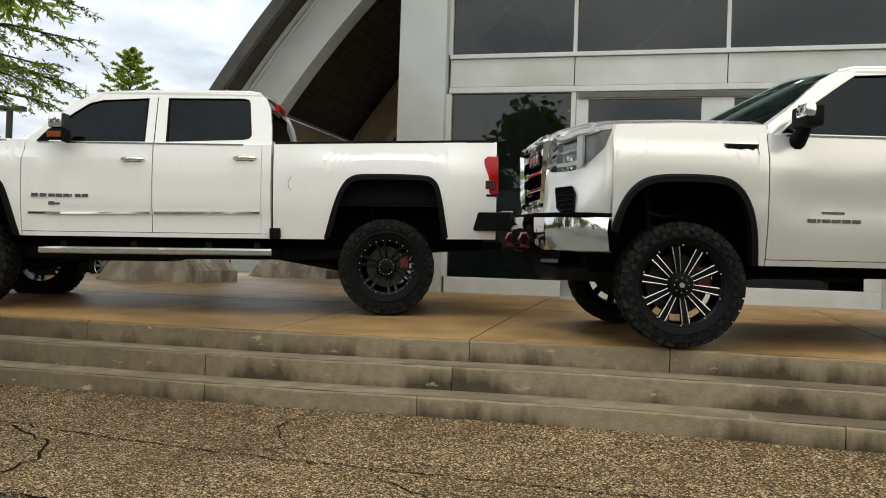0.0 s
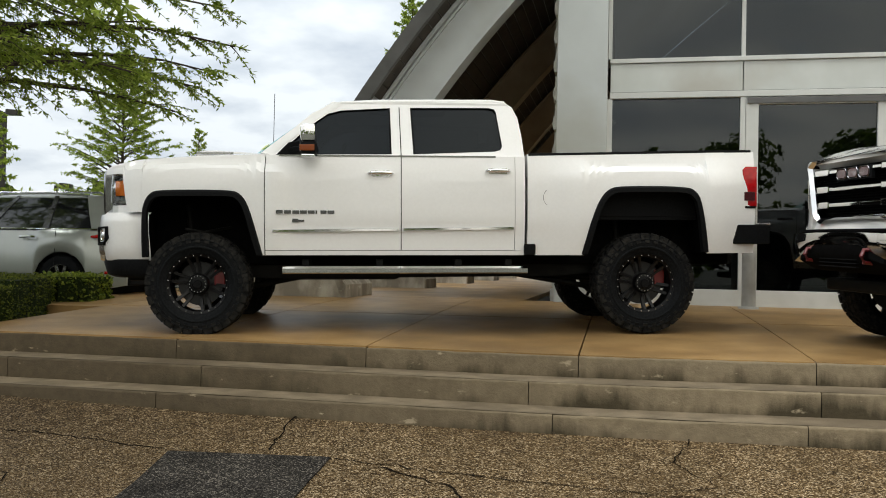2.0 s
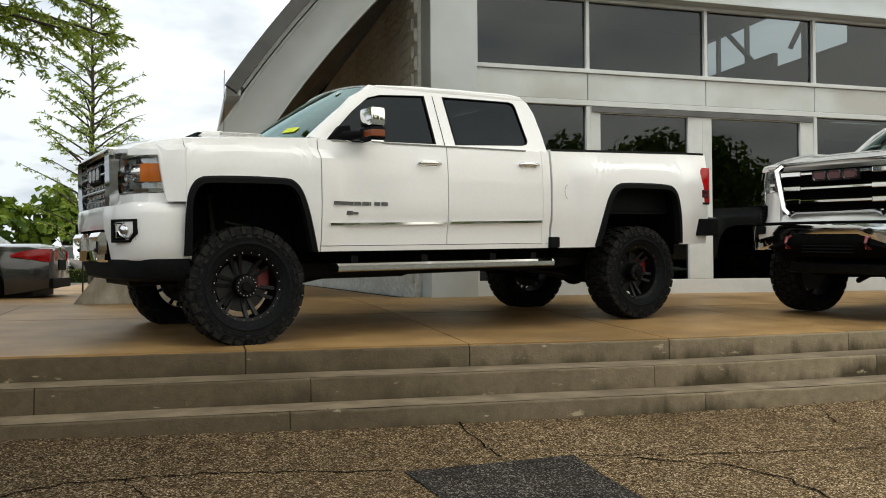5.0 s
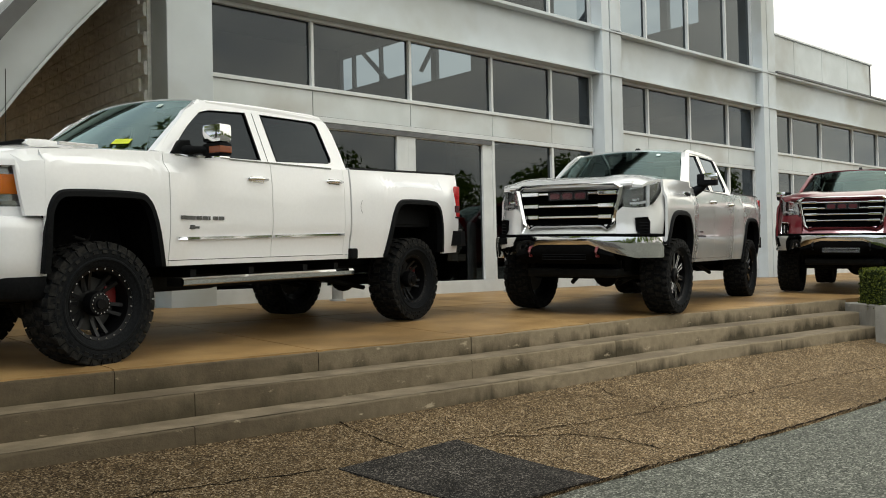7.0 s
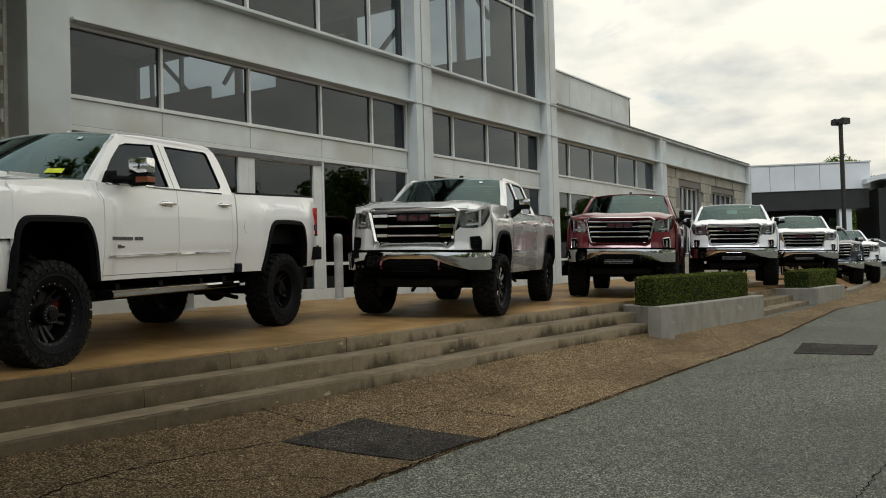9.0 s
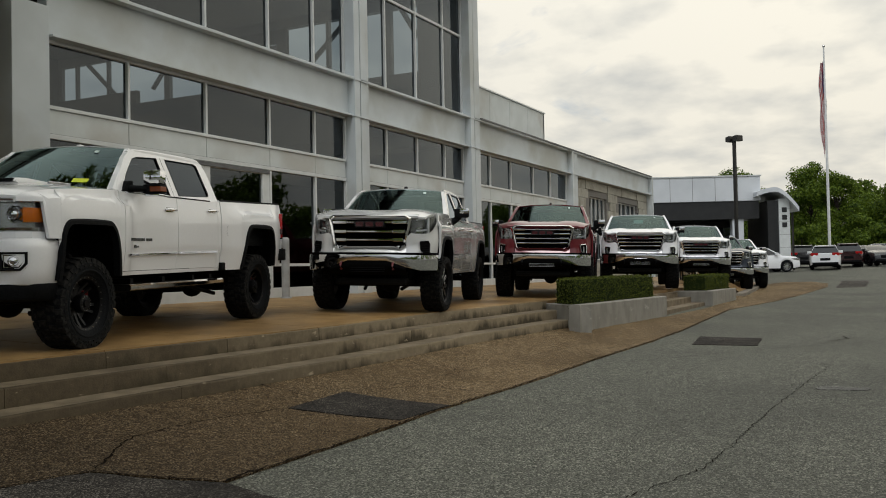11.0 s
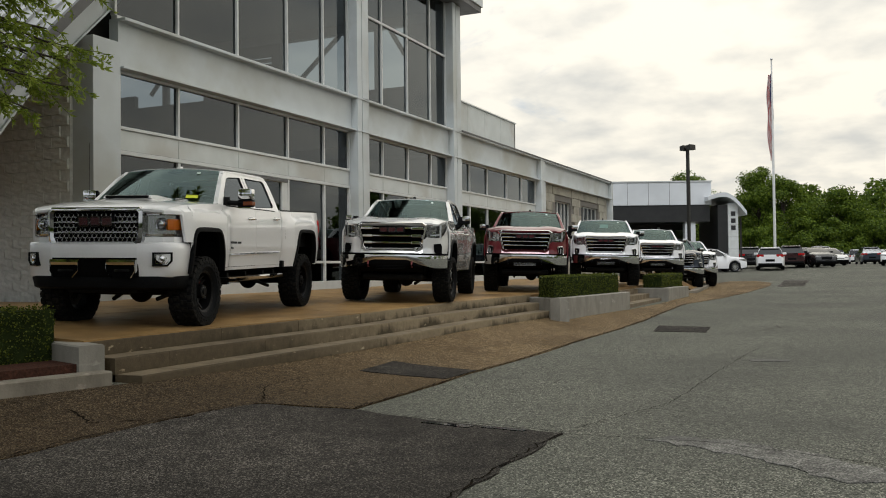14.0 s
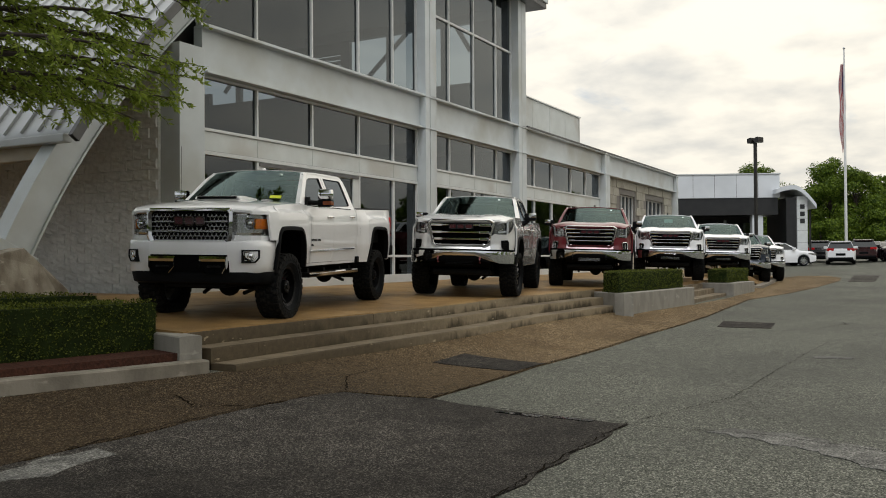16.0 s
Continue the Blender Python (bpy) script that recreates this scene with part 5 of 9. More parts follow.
def wheel(parent, x, y, r, style, sg, turn=0.0):
    """A wheel whose outer side looks along y * sg."""
    rim = {"black": 0.268, "milled": 0.292, "stock": 0.262, "road": 0.27}[style]
    half = 0.162 if r > 0.4 else 0.13
    m = pose(x, y, r, 0, 0, turn + (0 if sg > 0 else 180))
    bm_ = bmesh.new()
    spin(bm_, [(rim - 0.004, half * 0.80), (rim - 0.012, half * 0.76), (rim - 0.02, half * 0.55), (rim - 0.035, 0.0), (rim - 0.02, -half * 0.7), (rim - 0.003, -half * 0.78), (rim + 0.004, -half * 0.7), (rim + 0.004, half * 0.75), (rim - 0.004, half * 0.80)], 40)
    wh = part("wheel", bm_, M["black_rim"] if style != "stock" else M["satin"], parent, "black alloy wheel with its tyre" if style != "stock" else "bright alloy wheel with its tyre", smooth=40)
    wh.matrix_basis = m
    part("tyre", tyre_mesh(r, rim, half), M["tyre"], wh, smooth=35)
    if r > 0.4:
        tagged(part("tread", tread_mesh(r, rim, half), M["tyre_tread"], wh, "dusty black tread blocks"), kind="stuff")
    face = half * 0.62
    if style in ("black", "milled", "stock", "road"):
        n = {"black": 6, "milled": 10, "stock": 6, "road": 5}[style]
        dish = {"black": 0.115, "milled": 0.02, "stock": 0.02, "road": 0.02}[style]
        for i in range(n):
            a = 2 * math.pi * (i + 0.25) / n
            b = bmesh.new()
            rot = Matrix.Rotation(-a, 4, "Y")
            if style == "milled":
                w0, w1 = 0.020, 0.033
            elif style == "black":
                w0, w1 = 0.024, 0.036
            else:
                w0, w1 = 0.04, 0.06
            if style == "black":
                for s2 in (-1, 1):
                    rows = []
                    for rr, c2, w2, f in ((0.075, s2 * 0.02, 0.018, face - dish), (rim * 0.62, s2 * 0.03, 0.015, face - dish * 0.75), (rim - 0.028, s2 * 0.038, 0.016, face - dish * 0.45)):
                        rows.append([rot @ Vector((rr, f - 0.04, c2 - w2)), rot @ Vector((rr, f, c2 - w2 * 0.8)), rot @ Vector((rr, f, c2 + w2 * 0.8)), rot @ Vector((rr, f - 0.04, c2 + w2))])
                    grid(b, rows, close=True)
                part("spoke", b, M["spoke"], wh, "split satin black spoke")
                continue
            pts = [(0.07, -w0, face - dish), (rim * 0.6, -(w0 + w1) / 2, face - dish * 0.55), (rim - 0.016, -w1, face - 0.006)]
            rows = []
            for rr, w, f in pts:
                rows.append([rot @ Vector((rr, f - 0.03, w)), rot @ Vector((rr, f, w * 0.82)), rot @ Vector((rr, f, -w * 0.82)), rot @ Vector((rr, f - 0.03, -w))])
            grid(b, rows, close=True)
            for e in (rows[0], rows[-1]):
                b.faces.new([b.verts.new(p) for p in e])
            part("spoke", b, {"black": M["black_rim"], "milled": M["black_rim"], "stock": M["satin"], "road": M["gunmetal"]}[style], wh)
            if style == "milled":
                b = bmesh.new()
                for s2 in (-1, 1):
                    vs = []
                    for rr, w, f in pts:
                        vs.append([rot @ Vector((rr, f + 0.001, s2 * abs(w) * 0.88)), rot @ Vector((rr, f + 0.003, s2 * abs(w) * 0.74)), rot @ Vector((rr, f + 0.001, s2 * abs(w) * 0.60))])
                    grid(b, vs)
                part("milled_edge", b, M["milled"], wh, "bright milled spoke edges")
    b = bmesh.new()
    ring = {"black": (rim - 0.03, rim - 0.001), "milled": (rim - 0.022, rim - 0.001), "stock": (rim - 0.02, rim - 0.001), "road": (rim - 0.02, rim - 0.001)}[style]
    spin(b, [(ring[1], half * 0.72), (ring[1] - 0.003, half * 0.80), (ring[0], half * 0.70), (ring[0], half * 0.55)], 40)
    part("rim_ring", b, M["black_rim"] if style != "stock" else M["satin"], wh, smooth=35)
    b = bmesh.new()
    spin(b, [(0.0, face + 0.03), (0.035, face + 0.03), (0.04, face + 0.015), (0.082, face + 0.008), (0.092, face - 0.02), (0.092, face - 0.06)], 24)
    part("hub_cap", b, M["black_rim"], wh, smooth=35)
    b = bmesh.new()
    nb = {"black": 24, "milled": 10, "stock": 0, "road": 0}[style]
    for i in range(nb):
        a = 2 * math.pi * (i + 0.5) / nb
        rr = rim - 0.017
        sz = 0.0045 if style == "black" else 0.006
        block(b, rr * math.cos(a) - sz, rr * math.cos(a) + sz, half * 0.72, half * 0.80, rr * math.sin(a) - sz, rr * math.sin(a) + sz)
    for i in range(16 if style == "black" else 8):
        a = 2 * math.pi * i / (16 if style == "black" else 8)
        rr = 0.07 if style == "black" else 0.05
        block(b, rr * math.cos(a) - 0.004, rr * math.cos(a) + 0.004, face, face + 0.022, rr * math.sin(a) - 0.004, rr * math.sin(a) + 0.004)
    tagged(part("studs", b, M["satin"], wh), kind="stuff")
    if style == "milled":
        b = bmesh.new()
        spin(b, [(0.0, face + 0.033), (0.018, face + 0.033), (0.02, face + 0.03)], 16)
        part("badge", b, M["milled"], wh)
    b = bmesh.new()
    spin(b, [(0.0, -0.01), (rim * 0.72, -0.01), (rim * 0.72, -0.035), (0.0, -0.035)], 32)
    part("brake_disc", b, M["disc"], wh)
    if style in ("black", "milled"):
        part("brake_caliper", solid(-rim * 0.80, -rim * 0.45, -0.05, 0.005, -0.02, 0.12, 0.012), M["red_steel"], wh, "red brake caliper")
    return wh


HD = dict(
    wb=3.94, r=0.45, front=2.80, nose=2.93, rear=-3.0, cowl=1.40, cab_rear=-0.885, bed0=-0.91,
    half=0.99, belt=1.575, bottom=0.70,
    top=[(2.80, 1.425), (2.72, 1.478), (2.5, 1.518), (2.0, 1.555), (1.40, 1.58)],
    rail=[(-0.91, 1.588), (-3.0, 1.64)],
    arch_f=[(2.425, 0.66), (2.42, 1.06), (2.395, 1.16), (2.35, 1.225), (2.27, 1.25), (1.68, 1.252), (1.60, 1.222), (1.53, 1.12), (1.42, 0.70)],
    arch_r=[(-1.40, 0.71), (-1.50, 1.08), (-1.575, 1.225), (-1.64, 1.28), (-1.73, 1.302), (-2.32, 1.302), (-2.41, 1.26), (-2.46, 1.17), (-2.53, 0.73)],
    frame=[(1.41, 1.573), (1.25, 1.74), (1.0, 1.968), (0.88, 2.035), (0.74, 2.072), (0.4, 2.092), (-0.1, 2.10), (-0.62, 2.104), (-0.735, 2.088), (-0.80, 2.04), (-0.845, 1.94), (-0.872, 1.75), (-0.885, 1.573)],
    win_f=[(1.285, 1.582), (1.12, 1.745), (0.95, 1.905), (0.86, 1.962), (0.74, 1.995), (0.31, 2.022), (0.295, 1.59)],
    win_r=[(0.125, 2.026), (-0.585, 2.034), (-0.635, 2.02), (-0.65, 1.99), (-0.69, 1.67), (-0.672, 1.637), (-0.62, 1.622), (0.10, 1.592)],
    roof_front=0.80, roof_rear=-0.74, roof_z=2.135,
)
HALF = dict(
    wb=3.745, r=0.435, front=2.72, nose=2.90, rear=-2.86, cowl=1.32, cab_rear=-0.90, bed0=-0.925,
    half=1.005, belt=1.485, bottom=0.58, zr=1.98,
    top=[(2.72, 1.43), (2.62, 1.48), (2.4, 1.52), (1.9, 1.545), (1.32, 1.55)],
    rail=[(-0.925, 1.515), (-2.86, 1.545)],
    arch_f=[(2.38, 0.79), (2.36, 0.92), (2.29, 1.08), (2.18, 1.18), (2.02, 1.212), (1.68, 1.212), (1.55, 1.18), (1.45, 1.07), (1.39, 0.85), (1.365, 0.58)],
    arch_r=[(-1.36, 0.58), (-1.385, 0.85), (-1.45, 1.07), (-1.56, 1.18), (-1.70, 1.215), (-2.05, 1.215), (-2.19, 1.18), (-2.30, 1.07), (-2.36, 0.85), (-2.385, 0.66)],
    frame=[(1.33, 1.485), (1.14, 1.655), (0.86, 1.87), (0.72, 1.94), (0.58, 1.97), (0.3, 1.98), (-0.2, 1.985), (-0.55, 1.975), (-0.68, 1.95), (-0.75, 1.89), (-0.90, 1.485)],
    win_f=[(1.20, 1.50), (1.02, 1.655), (0.84, 1.80), (0.74, 1.87), (0.64, 1.905), (0.29, 1.925), (0.27, 1.50)],
    win_r=[(0.12, 1.928), (-0.56, 1.93), (-0.61, 1.91), (-0.665, 1.59), (-0.63, 1.535), (-0.56, 1.515), (0.09, 1.50)],
    roof_front=0.64, roof_rear=-0.68, roof_z=2.055,
)


def rounded(pts, times=2):
    """Cuts the corners of an open line."""
    for _ in range(times):
        out = [pts[0]]
        for (a, b), (c, d) in zip(pts, pts[1:]):
            out += [(lerp(a, c, 0.25), lerp(b, d, 0.25)), (lerp(a, c, 0.75), lerp(b, d, 0.75))]
        pts = out + [pts[-1]]
    return pts


HD["zr"] = 2.07
for key in ("frame", "win_f", "win_r"):
    HALF[key] = [(u, v if v < 1.53 else 1.485 + (v - 1.485) * 1.09) for u, v in HALF[key]]
for key in ("arch_f", "arch_r"):
    HALF[key] = [(u, v if v < 0.9 else v - 0.03) for u, v in HALF[key]]
for spec in (HD, HALF):
    for key in ("arch_f", "arch_r"):
        spec[key] = rounded(spec[key])


def interp(pts, s):
    p = sorted(pts)
    return float(np.interp(s, [q[0] for q in p], [q[1] for q in p]))


def truck(name, style, paint, at, label, wheels="black", lifted=True, drop=0.0, turn=0.0, fine=True, raise_body=0.0, group="parked pickup trucks"):
    g = HD if style == "hd" else HALF
    hd = style == "hd"
    P = M[paint]
    thing = empty(name, at, label, "pickup truck", group)
    body = part("body_tub", solid(g["rear"] + 0.1, g["front"] - 0.28, -0.56, 0.56, g["bottom"] - 0.09, g["belt"] - 0.28, 0.02), M["liner"], thing, "black inner body and chassis")
    H = g["half"]
    bot = g["bottom"]
    ZR = g["zr"]
    D = ZR - (2.07 if hd else 2.045)

    def yy(s, z):
        """Half width of the body at a place along it and a height."""
        k = (z - bot) / (g["belt"] - bot)
        y = H - 0.055 * max(0.0, 0.42 - k) ** 1.5 * 3.0 - 0.05 * max(0.0, k - 0.62) ** 2 * 4
        y -= 0.20 * ss(2.25, g["front"] + 0.18, s) ** 1.6 + 0.05 * ss(g["rear"] + 0.35, g["rear"] - 0.05, s)
        for c, w in ((g["wb"] / 2, 0.78), (-g["wb"] / 2, 0.78)):
            k2 = 1 - ss(w - (0.10 if hd else 0.22), w + (0.04 if hd else 0.12), abs(s - c))
            y += (0.055 if hd else 0.030) * k2 * (1 - ss(g["belt"] - 0.135, g["belt"] - 0.085, z))
        if not hd:
            y -= 0.018 * math.exp(-((z - 1.0) / 0.13) ** 2) * ss(-1.3, -0.9, s) * (1 - ss(1.0, 1.35, s))
        else:
            y -= 0.014 * math.exp(-((z - 0.86) / 0.07) ** 2) * ss(-1.3, -0.9, s) * (1 - ss(1.0, 1.35, s))
        return y

    def z_low(s):
        for a in (g["arch_f"], g["arch_r"]):
            lo, hi = min(p[0] for p in a), max(p[0] for p in a)
            if lo < s < hi:
                return interp(a, s)
        return bot + 0.02 * ss(-1.5, g["rear"], s)

    def side_panel(nm, s0, s1, top, sg, low=None, parent=thing, mat=None, n=11, lab=""):
        marks = [q[0] for a in (g["arch_f"], g["arch_r"]) for q in a if s0 < q[0] < s1] + [q[0] for q in g["top"] if s0 < q[0] < s1]
        ss_ = sorted({round(v, 4) for v in [s0, s1] + marks + [lerp(s0, s1, i / 14) for i in range(15)]})
        rows = []
        for s in ss_:
            z0, z1 = (low or z_low)(s), top(s)
            rows.append([(s, sg * yy(s, lerp(z0, z1, j / n)), lerp(z0, z1, j / n)) for j in range(n + 1)])
        b = bmesh.new()
        shell(b, rows, (0, -sg * 0.03, 0))
        return part(nm, b, mat or P, parent, lab, smooth=30)

    top_f = lambda s: interp(g["top"], s)
    gap = 0.004
    split = lerp(g["win_f"][-1][0], g["win_r"][0][0], 0.5)
    door_front = g["cowl"] - 0.01
    for sg in (1, -1):
        arch_front = g["arch_f"][0][0]
        # fender reaches from the lamp back to the door
        side_panel("front_fender", door_front + gap, arch_front - 0.001, top_f, sg, lambda s: z_low(s))
        if hd:
            side_panel("fender_tip", arch_front, g["front"] - 0.02, top_f, sg, lambda s: lerp(1.07, 1.40, ss(2.56, 2.6, s)))
        side_panel("front_door", split + gap, door_front - gap, lambda s: g["belt"] - 0.004, sg, lambda s: bot + 0.045)
        side_panel("rear_door", g["cab_rear"] + 0.09, split - gap, lambda s: g["belt"] - 0.004, sg, lambda s: max(bot + 0.045, z_low(s)))
        side_panel("rocker_panel", g["cab_rear"], door_front - gap, lambda s: bot + 0.04, sg, lambda s: bot, n=2)
        side_panel("cab_corner", g["cab_rear"], g["cab_rear"] + 0.09 - gap, lambda s: g["belt"], sg, lambda s: bot + 0.042)
        side_panel("bedside", g["rear"] + 0.005, g["bed0"], lambda s: interp(g["rail"], s), sg, None)
        # black rail cap along the bed
        b = bmesh.new()
        rows = [[(s, sg * (yy(s, interp(g["rail"], s)) + 0.004), interp(g["rail"], s) - 0.004), (s, sg * (yy(s, 1.6) - 0.005), interp(g["rail"], s) + 0.016), (s, sg * (yy(s, 1.6) - 0.09), interp(g["rail"], s) + 0.016), (s, sg * (yy(s, 1.6) - 0.09), 1.05 + D)] for s in [lerp(g["rear"] + 0.03, g["bed0"] - 0.01, i / 8) for i in range(9)]]
        shell(b, rows, (0, -sg * 0.004, -0.004))
        part("bed_rail_cap", b, M["plastic"], thing, "black bed rail cap", smooth=30)
        # rubber lips and liners round the wheels
        for a, nm in ((g["arch_f"], "front"), (g["arch_r"], "rear")):
            pts = a if nm == "rear" else a[1:]
            cx = sum(q[0] for q in pts) / len(pts)
            b = bmesh.new()
            rows = []
            for s, z in pts:
                o = 0.042
                ds, dz = s - cx, max(z - bot - 0.05, 0.0) * 1.3
                ln = math.hypot(ds, dz) or 1
                s2, z2 = s - ds / ln * o, z - dz / ln * o
                yo = yy(s, z)
                s3, z3 = s + ds / ln * 0.012, z + dz / ln * 0.012
                rows.append([(s3, sg * (yo + 0.004), z3), (s, sg * (yo + 0.020), z - 0.004), (s2, sg * (yo + 0.022), z2), (s2, sg * (yo - 0.05), z2), (s, sg * (yo - 0.05), z)])
            grid(b, rows, close=True)
            part("wheel_arch_flare", b, M["plastic"], thing, "black rubber wheel arch flare", smooth=30)
            b = bmesh.new()
            rows = [[(s, sg * (yy(s, z) - 0.03), z - 0.01), (s, sg * 0.50, z - 0.01 + (0.0 if z < 1 else 0.03))] for s, z in pts]
            shell(b, rows, (0, 0, 0.01))
            part("wheel_well", b, M["liner"], thing)
        for a in (g["arch_f"], g["arch_r"]):
            part("inner_arch", prism(bmesh.new(), [(q[0], q[1]) for q in a], "y", sg * 0.48, sg * 0.50), M["liner"], thing)
        # glasshouse side: painted frame and two windows, leaning in
        lean = 0.40

        def put(u, v, d, sg=sg):
            return Vector((u, sg * (H - 0.047 - max(0.0, v - g["belt"]) * lean - d), v))

        b = poly_sheet(g["frame"], [g["win_f"], g["win_r"]], put, 0.05)
        part("door_frame", b, P, thing)
        for w, nm in ((g["win_f"], "front_window"), (g["win_r"], "rear_window")):
            b = poly_sheet(w, [], lambda u, v, d, sg=sg: put(u, v, d + 0.014), 0.006)
            part(nm, b, M["side_glass"], thing, "dark privacy glass", outward=(0, sg, 0.3))
            c0 = Vector((sum(q[0] for q in w) / len(w), sum(q[1] for q in w) / len(w)))
            ring_in = [tuple(c0 + (Vector(q) - c0) * 0.975) for q in w]
            b = poly_sheet([tuple(c0 + (Vector(q) - c0) * 1.004) for q in w], [ring_in], lambda u, v, d, sg=sg: put(u, v, d - 0.002), 0.012)
            part("window_seal", b, M["plastic"], thing)
        # seams of the doors in the frame
        b = bmesh.new()
        for s in (split,):
            for z0, z1 in ((g["belt"], g["belt"] + 0.455),):
                vs = [put(s - 0.004, z0, -0.0015), put(s + 0.004, z0, -0.0015), put(s + 0.02, z1, -0.0015), put(s + 0.012, z1, -0.0015)]
                b.faces.new([b.verts.new(v) for v in vs])
        part("door_seam", b, M["liner"], thing)
        # bright strip under the windows
        b = bmesh.new()
        rows = [[(s, sg * (yy(s, g["belt"]) + 0.006), g["belt"] - 0.012), (s, sg * (yy(s, g["belt"]) + 0.008), g["belt"] + 0.002), (s, sg * (yy(s, g["belt"]) - 0.02), g["belt"] + 0.006)] for s in [lerp(g["cab_rear"] + 0.26, door_front - 0.12, i / 10) for i in range(11)]]
        grid(b, rows)
        part("belt_moulding", b, M["chrome"], thing, "chrome belt moulding")
        if hd:
            for a, c in ((g["cab_rear"] + 0.10, split - 0.02), (split + 0.02, door_front - 0.07)):
                b = bmesh.new()
                rows = [[(s, sg * (yy(s, 0.925) - 0.002), 0.913 - 0.0135 * s), (s, sg * (yy(s, 0.93) + 0.014), 0.918 - 0.0135 * s), (s, sg * (yy(s, 0.93) + 0.014), 0.938 - 0.0135 * s), (s, sg * (yy(s, 0.93) - 0.002), 0.944 - 0.0135 * s)] for s in [lerp(a, c, i / 8) for i in range(9)]]
                grid(b, rows)
                part("door_trim_strip", b, M["chrome"], thing, "thin chrome door trim strip")
        # handles
        for s in ((0.39, -0.645) if hd else (0.33, -0.66)):
            z = 1.425 - 0.025 * s if hd else 1.34
            y = yy(s, z)
            b = bmesh.new()
            tube(b, [(s - 0.105, sg * (y + 0.004), z), (s - 0.09, sg * (y + 0.034), z + 0.004), (s, sg * (y + 0.042), z + 0.006), (s + 0.09, sg * (y + 0.034), z + 0.004), (s + 0.105, sg * (y + 0.004), z)], [0.012, 0.016, 0.018, 0.016, 0.012], 8)
            h = part("door_handle", b, M["chrome"], thing, "chrome door handle", smooth=60)
            part("handle_cup", solid(s - 0.08, s + 0.08, min(sg * (y - 0.02), sg * (y + 0.003)), max(sg * (y - 0.02), sg * (y + 0.003)), z - 0.022, z + 0.03, 0.002), M["chrome"], thing)
        # door mirror
        ms, mz = (1.0, 1.665) if hd else (1.10, 1.59)
        y0 = H - 0.06
        if hd:
            b = bmesh.new()
            tube(b, [(ms + 0.20, sg * (y0 - 0.04), mz - 0.05), (ms + 0.10, sg * (y0 + 0.07), mz - 0.05), (ms + 0.0, sg * (y0 + 0.20), mz - 0.05)], [0.042, 0.034, 0.03], 8)
            arm = part("mirror_arm", b, M["plastic"], thing, smooth=60)
            b = solid(ms - 0.068, ms + 0.065, min(sg * (y0 + 0.11), sg * (y0 + 0.322)), max(sg * (y0 + 0.11), sg * (y0 + 0.322)), mz - 0.105, mz + 0.0, 0.025)
            mb = part("mirror_body", b, M["plastic"], thing, "black tow mirror with chrome cap", smooth=40)
            part("mirror_cap", solid(ms - 0.065, ms + 0.068, min(sg * (y0 + 0.115), sg * (y0 + 0.325)), max(sg * (y0 + 0.115), sg * (y0 + 0.325)), mz - 0.0, mz + 0.15, 0.035), M["chrome"], mb, "chrome mirror cap", smooth=40)
            part("mirror_lamp", solid(ms - 0.055, ms + 0.071, min(sg * (y0 + 0.20), sg * (y0 + 0.327)), max(sg * (y0 + 0.20), sg * (y0 + 0.327)), mz - 0.082, mz - 0.028, 0.006), M["amber_dark"], mb, "dark amber mirror lamp")
            part("mirror_foot", solid(ms - 0.055, ms + 0.06, min(sg * (y0 + 0.13), sg * (y0 + 0.31)), max(sg * (y0 + 0.13), sg * (y0 + 0.31)), mz - 0.133, mz - 0.107, 0.012), M["chrome"], mb)
            tri_ = prism(bmesh.new(), [(1.07, 1.578), (1.30, 1.578), (1.19, 1.69), (1.10, 1.70)], "y", sg * (y0 - 0.10), sg * (y0 + 0.022), 0.01)
            part("mirror_base", tri_, M["plastic"], thing)
        else:
            b = bmesh.new()
            tube(b, [(ms, sg * (H - 0.05), g["belt"] - 0.05), (ms + 0.0, sg * (y0 + 0.10), g["belt"] + 0.0), (ms, sg * (y0 + 0.17), mz - 0.04)], [0.065, 0.05, 0.045], 10)
            arm = part("mirror_arm", b, M["plastic"], thing, smooth=60)
            mb = part("mirror_body", solid(ms - 0.06, ms + 0.07, min(sg * (y0 + 0.07), sg * (y0 + 0.31)), max(sg * (y0 + 0.07), sg * (y0 + 0.31)), mz - 0.075, mz + 0.07, 0.03), M["plastic"], thing, "black door mirror with bright cap", smooth=40)
            part("mirror_cap", solid(ms + 0.0, ms + 0.078, min(sg * (y0 + 0.16), sg * (y0 + 0.316)), max(sg * (y0 + 0.16), sg * (y0 + 0.316)), mz - 0.015, mz + 0.078, 0.025), M["chrome"], mb, "chrome mirror cap", smooth=40)
        # running board
        if hd:
            b = bmesh.new()
            prism(b, [(sg * 0.80, 0.533), (sg * 0.985, 0.533), (sg * 1.0, 0.553), (sg * 1.0, 0.583), (sg * 0.98, 0.600), (sg * 0.80, 0.600)], "x", g["cab_rear"] - 0.02, 1.235)
            rb = part("running_board", b, M["under"], thing, "chrome-edged running board")
            b = bmesh.new()
            prism(b, [(sg * 0.985, 0.536), (sg * 1.004, 0.548), (sg * 1.006, 0.584), (sg * 0.985, 0.602), (sg * 0.965, 0.600)], "x", g["cab_rear"] - 0.02, 1.24)
            part("bright_edge", b, M["chrome"], rb, "polished running board edge")
            for s in (1.05, 0.4, -0.3, -0.75):
                part("board_bracket", solid(s - 0.03, s + 0.03, min(sg * 0.5, sg * 0.9), max(sg * 0.5, sg * 0.9), 0.60, 0.66), M["under"], rb)
